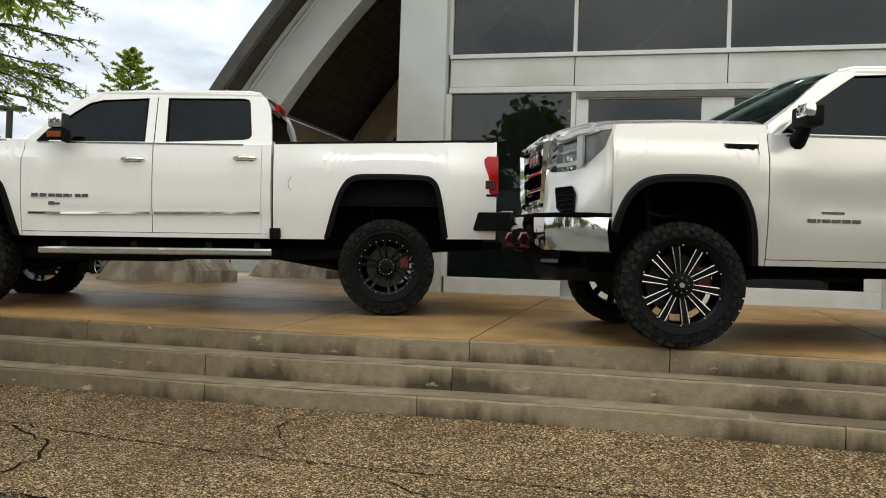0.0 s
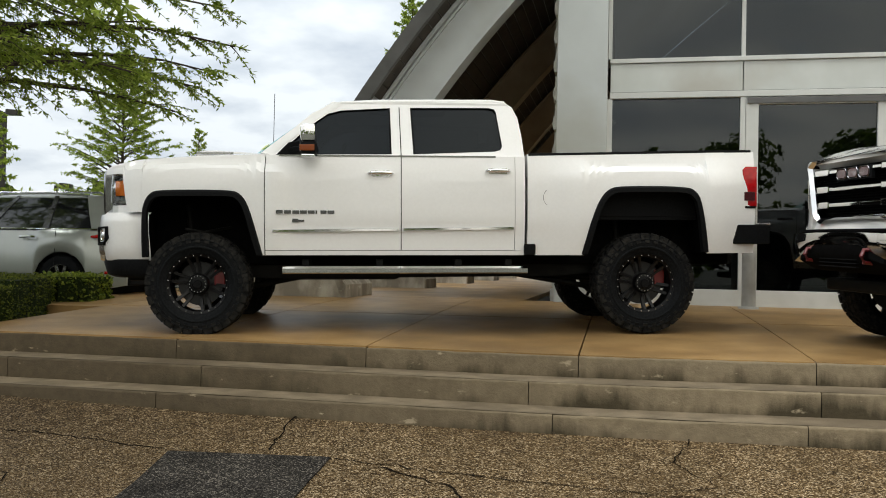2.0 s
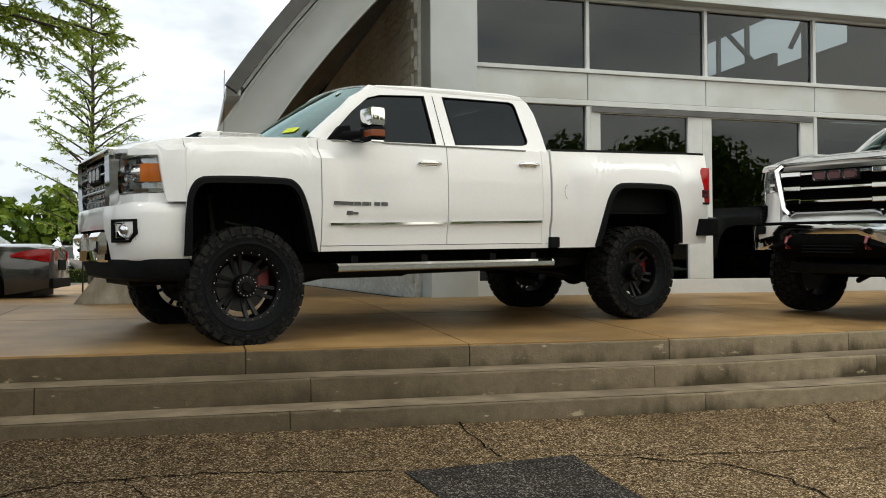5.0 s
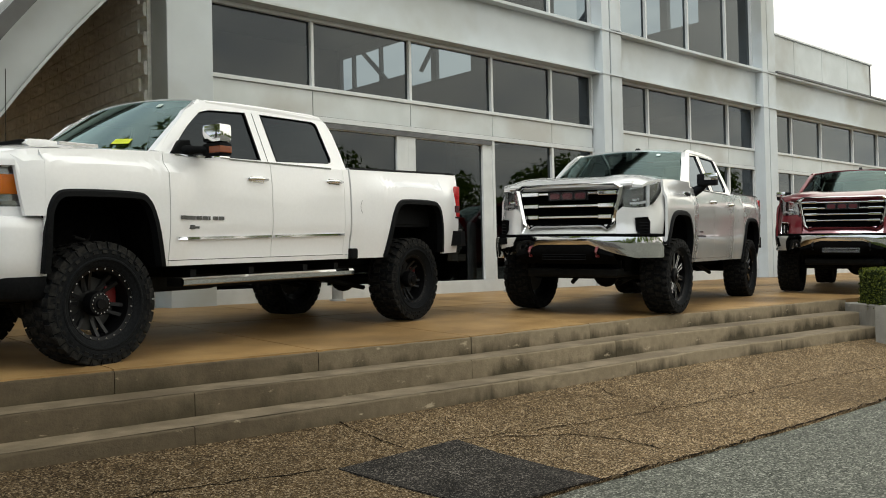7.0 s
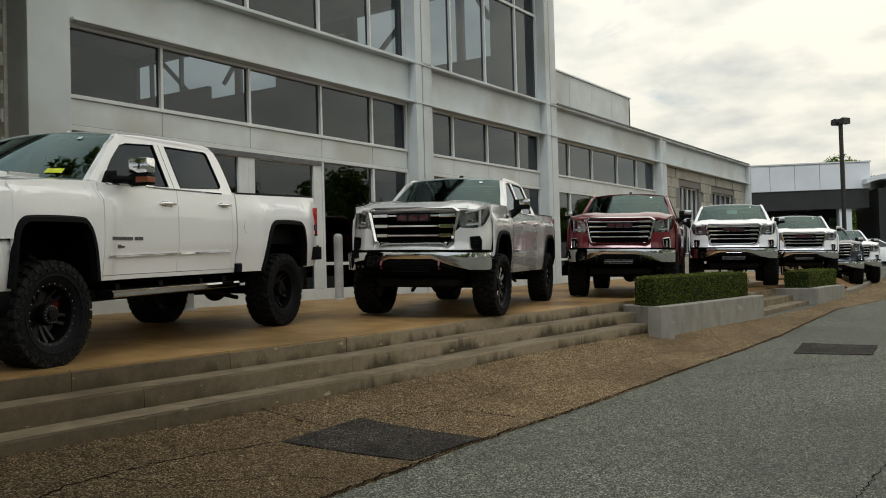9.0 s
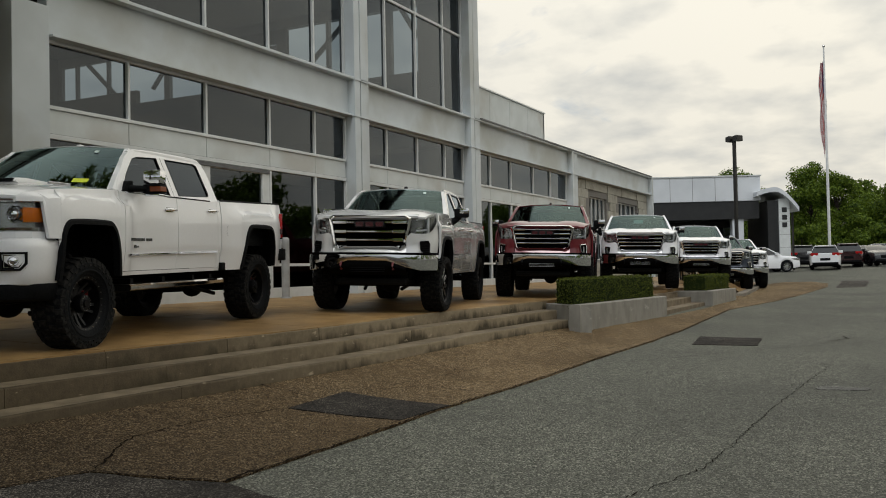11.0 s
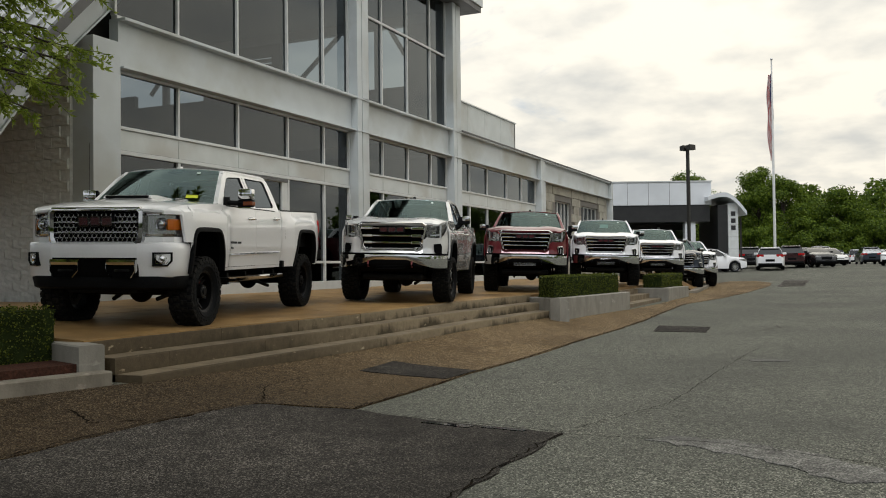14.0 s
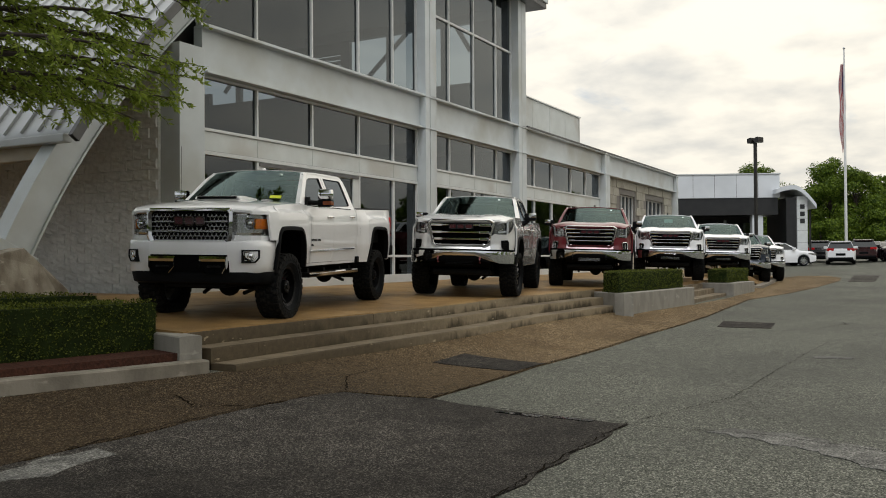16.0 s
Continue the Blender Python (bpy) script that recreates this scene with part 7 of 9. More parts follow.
def front_hd(thing, g, P, yy):
    f = g["front"]
    # grille with a bright frame and three rows of mesh
    outer = [(-0.565, 1.466), (0.565, 1.466), (0.605, 1.425), (0.60, 1.10), (0.55, 1.0), (-0.55, 1.0), (-0.60, 1.10), (-0.605, 1.425)]
    inner = [(-0.515, 1.428), (0.515, 1.428), (0.535, 1.40), (0.53, 1.13), (0.495, 1.058), (-0.495, 1.058), (-0.53, 1.13), (-0.535, 1.40)]
    b = ring_frame(bmesh.new(), outer, inner, f - 0.10, f + 0.06, 0.025)
    gr = part("grille", b, M["shade_chrome"], thing, "chrome grille surround with mesh insert", smooth=30)
    part("grille_backing", solid(f - 0.12, f - 0.02, -0.54, 0.54, 1.05, 1.435), M["liner"], gr)
    for z in (1.182, 1.305):
        part("grille_bar", solid(f + 0.0, f + 0.055, -0.53, 0.53, z - 0.008, z + 0.008, 0.004), M["satin"], gr)
    b = bmesh.new()
    for band in (1.120, 1.243, 1.366):
        for row in (-0.5, 0.5):
            z = band + row * 0.05
            for c in range(19):
                y = -0.54 + c * 0.06 + (0.03 if row > 0 else 0)
                if abs(y) > 0.51 - max(0, 1.13 - z) * 0.6 or (abs(y) < 0.25 and z > 1.25 and z < 1.38):
                    continue
                ring = [Vector((f + 0.022, y + u, z + v)) for u, v in ((-0.027, 0.009), (-0.015, 0.023), (0.015, 0.023), (0.027, 0.009), (0.027, -0.009), (0.015, -0.023), (-0.015, -0.023), (-0.027, -0.009))]
                for a, q in zip(ring, ring[1:] + ring[:1]):
                    tube(b, [a, q], 0.0042, 3, False)
    tagged(part("grille_mesh", b, M["satin"], gr, "fine bright chrome mesh"), kind="stuff")
    emblem(gr, f + 0.05, 1.315, 0.45, 0.115)
    part("grille_lip", solid(f - 0.02, f + 0.06, -0.57, 0.57, 1.455, 1.485, 0.012), M["chrome"], gr)
    for sg in (1, -1):
        y0, y1 = sg * 0.665, sg * 0.915
        b = bmesh.new()
        pts = [(f - 0.005, sg * 0.615), (f - 0.05, sg * 0.80), (f - 0.13, sg * 0.905), (f - 0.26, sg * 0.945)]
        rows = [[(x - 0.03, y - sg * 0.01, 1.13), (x, y, 1.145), (x + 0.004, y, 1.28), (x - 0.01, y, 1.405), (x - 0.05, y - sg * 0.01, 1.425)] for x, y in pts]
        shell(b, rows, (-0.006, 0, 0))
        hl = part("headlight", b, M["lens"], thing, "clear headlight with amber turn lamp", smooth=60, outward=(1, sg, 0))
        b = bmesh.new()
        rows = [[(x - 0.075, y - sg * 0.015, 1.12), (x - 0.075, y - sg * 0.015, 1.43)] for x, y in pts]
        shell(b, rows, (-0.02, -sg * 0.02, 0))
        part("lamp_back", b, M["lamp_inner"], hl)
        b = bmesh.new()
        bmesh.ops.create_uvsphere(b, u_segments=18, v_segments=12, radius=0.055, matrix=Matrix.Translation((f - 0.10, sg * 0.765, 1.285)))
        part("projector", b, M["chrome"], hl, smooth=180)
        b = bmesh.new()
        spin(b, [(0.058, 0.0), (0.075, 0.03), (0.08, 0.0)], 24)
        bmesh.ops.transform(b, matrix=pose(f - 0.115, sg * 0.765, 1.285, 0, 0, -90), verts=b.verts)
        part("lamp_ring", b, M["chrome"], hl, smooth=40)
        b = bmesh.new()
        rows = [[(x - 0.025, y - sg * 0.004, 1.215), (x - 0.025, y - sg * 0.004, 1.345)] for x, y in ((f - 0.075, sg * 0.85), (f - 0.13, sg * 0.905), (f - 0.245, sg * 0.943))]
        shell(b, rows, (-0.02, -sg * 0.02, 0))
        part("turn_lamp", b, M["amber"], hl, "amber turn lamp")
        for z in (1.155, 1.405):
            b = bmesh.new()
            rows = [[(x - 0.02, y - sg * 0.004, z - 0.012), (x - 0.012, y - sg * 0.002, z + 0.012)] for x, y in pts]
            shell(b, rows, (-0.012, -sg * 0.008, 0))
            part("lamp_trim", b, M["chrome"], hl)
        # filler under and beside the lamp
        b = bmesh.new()
        rows = [[(x - 0.012, y, 1.055), (x - 0.012, y, 1.132)] for x, y in [(f + 0.02, sg * 0.57)] + pts]
        shell(b, rows, (-0.03, -sg * 0.01, 0))
        part("lamp_panel", b, P, thing)
        b = bmesh.new()
        rows = [[(x - 0.02, y, 1.415), (x - 0.05, y - sg * 0.01, 1.45)] for x, y in [(f + 0.02, sg * 0.57)] + pts]
        shell(b, rows, (-0.03, -sg * 0.01, 0))
        part("lamp_brow", b, P, thing)
        # painted bumper wing with fog lamp
        line = [(f + 0.10, 0.0), (f + 0.098, 0.30), (f + 0.085, 0.55), (f + 0.045, 0.76), (f - 0.03, 0.90), (f - 0.13, 0.965), (f - 0.39, 0.992)]
        prof = ((-0.05, 1.07), (0.0, 1.05), (0.012, 0.985), (0.005, 0.885), (-0.012, 0.80), (-0.035, 0.665), (-0.06, 0.655))
        b = bmesh.new()
        rows = [[(x + d * (1 if y < 0.9 else 0.3), sg * (y + (d if y > 0.9 else 0) * 0.7), z) for d, z in prof] for x, y in line if y >= 0.55]
        shell(b, rows, (-0.03, -sg * 0.02, 0))
        part("bumper_wing", b, P, thing, smooth=45)
        b = bmesh.new()
        rows = [[(x + d, sg * y, z) for d, z in prof[:4]] for x, y in line if y <= 0.6]
        shell(b, rows, (-0.03, 0, 0))
        part("bumper_beam", b, P, thing, smooth=45)
        turned = pose(f + 0.0, sg * 0.825, 0, 0, 0, sg * 33)
        b = ring_frame(bmesh.new(), [(-0.115, 0.95), (0.115, 0.95), (0.115, 0.845), (0.06, 0.785), (-0.115, 0.785)], [(-0.092, 0.932), (0.092, 0.932), (0.092, 0.853), (0.05, 0.805), (-0.092, 0.805)], -0.05, 0.022, 0.008)
        if sg < 0:
            bmesh.ops.scale(b, vec=(1, -1, 1), verts=b.verts)
        bmesh.ops.transform(b, matrix=turned, verts=b.verts)
        fog = part("fog_lamp_bezel", b, M["plastic"], thing, "black fog lamp recess with bright ring")
        part("fog_back", solid(-0.06, 0.004, -0.10, 0.10, 0.80, 0.94, 0.0, turned), M["liner"], fog)
        b = ring_frame(bmesh.new(), [(-0.082, 0.925), (0.082, 0.925), (0.082, 0.857), (0.045, 0.812), (-0.082, 0.812)], [(-0.072, 0.916), (0.072, 0.916), (0.072, 0.86), (0.041, 0.821), (-0.072, 0.821)], 0.0, 0.012, 0.004)
        if sg < 0:
            bmesh.ops.scale(b, vec=(1, -1, 1), verts=b.verts)
        bmesh.ops.transform(b, matrix=turned, verts=b.verts)
        part("fog_trim", b, M["chrome"], fog)
        b = bmesh.new()
        spin(b, [(0.0, 0.02), (0.032, 0.012), (0.04, 0.0), (0.047, 0.01), (0.05, -0.02)], 20)
        bmesh.ops.transform(b, matrix=turned @ pose(0.01, 0, 0.872, 0, 0, -90), verts=b.verts)
        part("fog_light", b, M["chrome"], fog, smooth=40)
        # chrome brackets round the tow hook openings
        b = ring_frame(bmesh.new(), [(sg * q, z) for q, z in ((0.17, 0.865), (0.55, 0.865), (0.55, 0.73), (0.50, 0.645), (0.25, 0.645), (0.17, 0.73))], [(sg * q, z) for q, z in ((0.19, 0.80), (0.53, 0.80), (0.53, 0.733), (0.488, 0.662), (0.262, 0.662), (0.19, 0.733))], f + 0.02, f + 0.115, 0.02)
        hk = part("bumper_insert", b, M["chrome"], thing, "chrome bumper insert round the tow hook", smooth=35)
        part("hook_recess", solid(f + 0.0, f + 0.085, min(sg * 0.18, sg * 0.535), max(sg * 0.18, sg * 0.535), 0.66, 0.81), M["liner"], hk)
        b = bmesh.new()
        tube(b, [(f + 0.05, sg * 0.27, 0.735), (f + 0.10, sg * 0.28, 0.735), (f + 0.118, sg * 0.36, 0.735), (f + 0.10, sg * 0.44, 0.735), (f + 0.05, sg * 0.45, 0.735)], 0.016, 6)
        part("tow_hook", b, M["under"], hk, smooth=60)
    part("lower_intake", solid(f - 0.1, f + 0.075, -0.56, 0.56, 0.66, 0.91, 0.01), M["liner"], thing, "black lower intake")
    b = bmesh.new()
    line = [(f + 0.06, -0.55), (f + 0.025, -0.76), (f - 0.05, -0.885), (f - 0.14, -0.945), (f - 0.38, -0.968)]
    full = line[::-1] + [(x, -y) for x, y in line]
    rows = [[(x - 0.01, y, 0.665), (x, y, 0.64), (x - 0.03, y * 0.99, 0.53), (x - 0.10, y * 0.97, 0.505)] for x, y in full]
    shell(b, rows, (-0.03, 0, 0))
    part("lower_valance", b, M["plastic"], thing, "black plastic lower valance", smooth=40)
    part("skid_plate", solid(f - 0.9, f - 0.1, -0.45, 0.45, 0.46, 0.52, 0.02), M["under"], thing)


def front_half(thing, g, P, yy, lifted, style):
    f = g["front"]
    slt = style == "slt"
    # tall grille with chrome frame and bars
    outer = [(-0.57, 1.555), (0.57, 1.555), (0.655, 1.505), (0.555, 1.10), (0.47, 1.03), (0.40, 1.06), (-0.40, 1.06), (-0.47, 1.03), (-0.555, 1.10), (-0.655, 1.505)]
    inner = [(-0.54, 1.525), (0.54, 1.525), (0.595, 1.485), (0.515, 1.12), (0.465, 1.075), (0.39, 1.097), (-0.39, 1.097), (-0.465, 1.075), (-0.515, 1.12), (-0.595, 1.485)]
    b = ring_frame(bmesh.new(), outer, inner, f - 0.12, f + 0.05, 0.03)
    gr = part("grille", b, M["chrome"], thing, "tall chrome grille with dark slots and bright bars", smooth=30)
    part("grille_backing", solid(f - 0.14, f - 0.05, -0.60, 0.60, 1.055, 1.54), M["liner"], gr)
    b = bmesh.new()
    shell(b, [[(f - 0.06, y, 0.96), (f + 0.07 - 0.04 * abs(y), y, 0.985), (f + 0.05 - 0.04 * abs(y), y, 1.03), (f + 0.0, y, 1.09)] for y in (-0.64, -0.4, 0.0, 0.4, 0.64)], (-0.02, 0, 0))
    part("lower_grille_panel", b, P, thing, smooth=40)
    bars = (1.443, 1.305, 1.18) if not slt else (1.465, 1.375, 1.28, 1.185)
    for i, z in enumerate(bars):
        w = 0.59 - (1.50 - z) * 0.22
        hgt = 0.034 if not slt else 0.022
        for sg in (1, -1):
            part("grille_bar", solid(f - 0.04, f + 0.05, min(sg * 0.36, sg * w), max(sg * 0.36, sg * w), z - hgt * 0.75, z + hgt * 0.75, 0.008), M["chrome"], gr)
        part("grille_bar", solid(f - 0.05, f + 0.042, -0.365, 0.365, z - hgt * 0.4, z + hgt * 0.4, 0.005), M["chrome"], gr)
    b = bmesh.new()
    for i in range(21):
        z = 1.10 + i * 0.0205
        w = 0.585 - (1.50 - z) * 0.22
        block(b, f - 0.05, f - 0.02, -w, w, z - 0.003, z + 0.003)
    tagged(part("grille_slats", b, M["liner"], gr), kind="stuff")
    emblem(gr, f + 0.045, 1.415 if not slt else 1.40, 0.46, 0.085)
    # nose between hood and grille, then lamps and cheeks on one curve round the corner
    up = 0.07
    crest = lambda x: interp(g["top"], min(x, g["front"])) + up
    b = bmesh.new()
    rows = [[(f - 0.02, y, 1.50), (f + 0.055 - 0.05 * abs(y), y, 1.535), (f + 0.05 - 0.07 * abs(y), y, 1.555), (f - 0.01 - 0.06 * abs(y), y, 1.572 - 0.01 * abs(y)), (f - 0.12, y, 1.585 - 0.01 * abs(y))] for y in (-0.74, -0.6, -0.4, 0, 0.4, 0.6, 0.74)]
    shell(b, rows, (0, 0, -0.02))
    part("hood_lip", b, P, thing, smooth=40)
    for sg in (1, -1):
        edge = [(f + 0.045, 0.645), (f + 0.02, 0.72), (f - 0.04, 0.80), (f - 0.11, 0.875), (f - 0.20, 0.93), (f - 0.29, 0.962), (f - 0.345, 0.974)]
        lows = (1.285, 1.275, 1.275, 1.285, 1.345, 1.44, 1.50)
        lamp = list(zip(edge, lows))[:4] + [((f - 0.165, 0.912), 1.30), ((f - 0.22, 0.942), 1.37), ((f - 0.26, 0.958), 1.44)]
        b = bmesh.new()
        rows = [[(x, sg * y, lo), (x + 0.006, sg * y, (lo + crest(x)) / 2), (x - 0.012, sg * (y - 0.006), crest(x) - 0.006)] for (x, y), lo in lamp]
        shell(b, rows, (-0.006, 0, 0))
        hl = part("headlight", b, M["lens"], thing, "clear headlight with bright hook-shaped light bar", smooth=60, outward=(1, sg, 0))
        b = bmesh.new()
        rows = [[(x - 0.07, sg * (y - 0.015), lo - 0.008), (x - 0.07, sg * (y - 0.015), crest(x) + 0.004)] for (x, y), lo in lamp]
        shell(b, rows, (-0.02, -sg * 0.02, 0))
        part("lamp_back", b, M["lamp_dark"], hl)
        for nm, pick, z0, z1, mt in (("light_bar", (1, 2, 3, 4, 5), 1.0, 0.86, "led"), ("light_bar", (1, 2, 3), 0.30, 0.14, "led"), ("light_shelf", (1, 2, 3), 0.62, 0.54, "lamp_inner")):
            b = bmesh.new()
            rows = [[(lamp[q][0][0] - 0.022, sg * (lamp[q][0][1] - 0.005), lerp(lamp[q][1], crest(lamp[q][0][0]), z1)), (lamp[q][0][0] - 0.022, sg * (lamp[q][0][1] - 0.005), lerp(lamp[q][1], crest(lamp[q][0][0]), z0) - 0.012)] for q in pick]
            shell(b, rows, (-0.015, -sg * 0.01, 0))
            part(nm, b, M[mt], hl, "bright light bar")
        b = bmesh.new()
        rows = [[(x, sg * y, lo), (x, sg * y, hi)] for x, y, lo, hi in ((f - 0.115, 0.862, 1.255, crest(f - 0.1) - 0.02), (f - 0.15, 0.885, 1.27, crest(f - 0.15) - 0.02))]
        shell(b, rows, (-0.02, -sg * 0.02, 0))
        part("light_hook", b, M["led"], hl)
        for dz in (1.30, 1.36):
            part("projector", solid(f - 0.12, f - 0.06, min(sg * 0.70, sg * 0.79), max(sg * 0.70, sg * 0.79), dz - 0.02, dz + 0.02, 0.012), M["chrome"], hl)
        # cheek under the lamp, running back into the fender
        b = bmesh.new()
        cheek = [(x, y, lo - 0.004) for (x, y), lo in zip(edge, lows)]
        cheek[-1] = (cheek[-1][0], cheek[-1][1], crest(f - 0.345))
        rows = []
        for x, y, hi in [(f + 0.055, 0.575, 1.22)] + cheek:
            lo = 0.90 if y < 0.93 else lerp(0.90, 0.94, (y - 0.93) / 0.05)
            rows.append([(x + (0.02 if v < 0.35 else 0.0), sg * (y + 0.022 * math.sin(math.pi * min(1, v * 1.3)) * (y > 0.8)), lerp(lo, hi, v)) for v in (0, 0.2, 0.4, 0.6, 0.8, 1.0)])
        shell(b, rows, (-0.03, -sg * 0.01, 0))
        part("front_cheek", b, P, thing, smooth=40)
        # hexagonal side intake set into the cheek
        def at(u, z, out):
            k = min(len(edge) - 2, int(u))
            x, y = lerp(edge[k][0], edge[k + 1][0], u - k), lerp(edge[k][1], edge[k + 1][1], u - k)
            dx, dy = edge[k][1] - edge[k + 1][1], edge[k + 1][0] - edge[k][0]
            ln = math.hypot(dx, dy)
            return Vector((x - dx / ln * out + 0.012, sg * (y - dy / ln * out + 0.014), z))
        hexa = [(1.5, 1.155), (2.85, 1.165), (3.1, 1.12), (3.05, 0.985), (2.5, 0.955), (1.65, 1.02)]
        b = bmesh.new()
        front = [b.verts.new(at(u, z, 0.008)) for u, z in hexa]
        back = [b.verts.new(at(u, z, -0.05)) for u, z in hexa]
        b.faces.new(front)
        b.faces.new(back[::-1])
        for q in range(6):
            b.faces.new((front[q], front[(q + 1) % 6], back[(q + 1) % 6], back[q]))
        it = part("side_intake", b, M["liner"], thing, "black side intake")
        b = bmesh.new()
        ring = [at(u, z, 0.010) for u, z in hexa]
        tube(b, ring + ring[:1], 0.014 if slt else 0.007, 6)
        part("intake_trim", b, M["chrome"] if slt else M["plastic"], it, "chrome fog lamp surround" if slt else "", smooth=60)
        for q in range(4):
            b = bmesh.new()
            tube(b, [at(1.75, 1.0 + 0.034 * q, 0.010), at(2.95, 1.005 + 0.034 * q, 0.010)], 0.004, 4)
            part("intake_bar", b, M["plastic"], it)
        if slt:
            b = bmesh.new()
            tube(b, [at(2.3, 1.0, 0.012), at(2.3, 1.12, 0.012)], 0.016, 6)
            part("fog_light", b, M["milled"], it)
        # chrome bumper
    line = [(f - 0.30, -1.0), (f - 0.10, -0.985), (f + 0.02, -0.92), (f + 0.10, -0.80), (f + 0.16, -0.58), (f + 0.185, -0.3), (f + 0.19, 0.0)]
    full = line + [(x, -y) for x, y in line[:-1][::-1]]
    b = bmesh.new()
    rows = []
    for x, y in full:
        k = ss(0.46, 0.66, abs(y))
        lo = lerp(0.86, 0.715, k)
        hi = lerp(0.965, 0.955, k)
        rows.append([(x - 0.06, y * 0.99, hi + 0.005), (x, y, hi - 0.005), (x + 0.008, y, lerp(lo, hi, 0.6)), (x - 0.01, y, lo + 0.01), (x - 0.06, y * 0.985, lo)])
    shell(b, rows, (-0.02, 0, 0))
    bp = part("front_bumper", b, M["chrome"], thing, "chrome front bumper", smooth=50)
    b = bmesh.new()
    rows = [[(x - 0.05, y * 0.985, 0.97), (x - 0.045, y * 0.985, 0.985), (x - 0.12, y * 0.96, 0.99)] for x, y in full]
    shell(b, rows, (-0.02, 0, -0.01))
    part("bumper_gap", b, M["liner"], bp)
    b = bmesh.new()
    mid = [(x - 0.015, y) for x, y in full if abs(y) < 0.75]
    rows = [[(x, y, lerp(0.88, 0.76, ss(0.46, 0.66, abs(y)))), (x + 0.01, y, 0.80 if abs(y) < 0.5 else 0.74), (x - 0.04, y, 0.71), (x - 0.14, y, 0.66), (x - 0.24, y, 0.65)] for x, y in mid]
    shell(b, rows, (-0.03, 0, 0))
    lv = part("lower_valance", b, M["liner"], thing, "black lower bumper valance", smooth=40)
    for sg in (1, -1):
        b = bmesh.new()
        y = sg * 0.40
        tube(b, [(f + 0.13, y, 0.83), (f + 0.19, y, 0.835), (f + 0.21, y, 0.79), (f + 0.19, y, 0.745), (f + 0.13, y, 0.74)], 0.016, 6)
        part("tow_hook", b, M["red_steel"] if style == "sle" else M["plastic"], lv, "red tow hook" if style == "sle" else "", smooth=60)
    for i in range(4):
        part("intake_slat", solid(f + 0.14, f + 0.165, -0.26, 0.26, 0.70 + i * 0.028, 0.708 + i * 0.028), M["satin"] if slt else M["plastic"], lv)
    part("skid_plate", solid(f - 0.9, f - 0.05, -0.55, 0.55, 0.50 if lifted else 0.55, 0.60, 0.03), M["under"], thing)


def parked(x, y, heading, pitch=0.0, lift=0.0, roll=0.0):
    """A place on the ground; heading is the way the front looks, in degrees from +x."""
    return pose(x, y, lift, 0, 0, heading) @ Matrix.Rotation(radians(pitch), 4, "Y") @ Matrix.Rotation(radians(roll), 4, "X")


def from_hub(hx, hy, heading, wb, half):
    """Midpoint of a truck from the outer face of its left front hub."""
    h = Vector((math.cos(radians(heading)), math.sin(radians(heading))))
    left = Vector((-h.y, h.x))
    c = Vector((hx, hy)) - left * (half - 0.02) - h * wb / 2
    return c.x, c.y


def from_nose(nx, ny, heading, ahead=2.75):
    h = Vector((math.cos(radians(heading)), math.sin(radians(heading))))
    return nx - h.x * ahead, ny - h.y * ahead


truck("pickup_truck", "hd", "white_paint", parked(*from_hub(-6.23, 7.06, 195.4, 3.904, 0.99), 195.4, 1.15, 0.059, -1.0), "lifted white heavy-duty crew cab pickup on black off-road wheels", "black")
truck("pickup_truck", "sle", "silver_paint", parked(*from_hub(0.19, 6.50, 196.8, 3.745, 1.0), 196.8, 0.6, 0.104, -1.7), "lifted silver crew cab pickup with chrome bumper and black milled wheels", "milled", turn=-4)
truck("pickup_truck", "slt", "red_paint", parked(*from_nose(4.9, 6.65, 196.5), 196.5, 0.5, 0.10, -1.8), "lifted deep red crew cab pickup with chrome grille", "black", fine=False, raise_body=0.03)
fourth = truck("pickup_truck", "slt", "white_paint", parked(*from_nose(10.65, 6.12, 196.5), 196.5, 0.4, 0.12, -1.5), "lifted white crew cab pickup with a sheet in its windscreen", "black", fine=False, raise_body=0.02)
extras(fourth, HALF, True)
truck("pickup_truck", "slt", "white_paint", parked(*from_nose(18.0, 6.0, 196.5), 196.5, 0.4, 0.10, -1.5), "lifted white crew cab pickup at the far planter", "black", fine=False, raise_body=-0.02)
truck("pickup_truck", "slt", "slate_paint", parked(*from_nose(24.5, 6.28, 199, 3.08), 199, 0.9, -0.33) @ Matrix.Scale(1.12, 4), "dark slate heavy crew cab pickup at stock height", "stock", fine=False, raise_body=-0.06, lifted=False)
truck("pickup_truck", "slt", "white_paint", parked(*from_nose(27.3, 6.0, 201, 2.97), 201, 0.9, -0.32) @ Matrix.Scale(1.08, 4), "white crew cab pickup at the end of the row", "stock", fine=False, raise_body=-0.03, lifted=False)

# ---- trees ----


def leaf_sheet(name, verts, faces, material, parent, label=""):
    me = bpy.data.meshes.new(name)
    me.from_pydata(verts, [], faces)
    me.materials.append(material)
    ob = new(name, me)
    ob.parent = parent
    return tagged(ob, label, kind="stuff")


def blade(verts, faces, at, along, side):
    """One slim leaf spray of four corners."""
    i = len(verts)
    verts += [at, at + along * 0.5 + side, at + along, at + along * 0.45 - side]
    faces.append((i, i + 1, i + 2, i + 3))


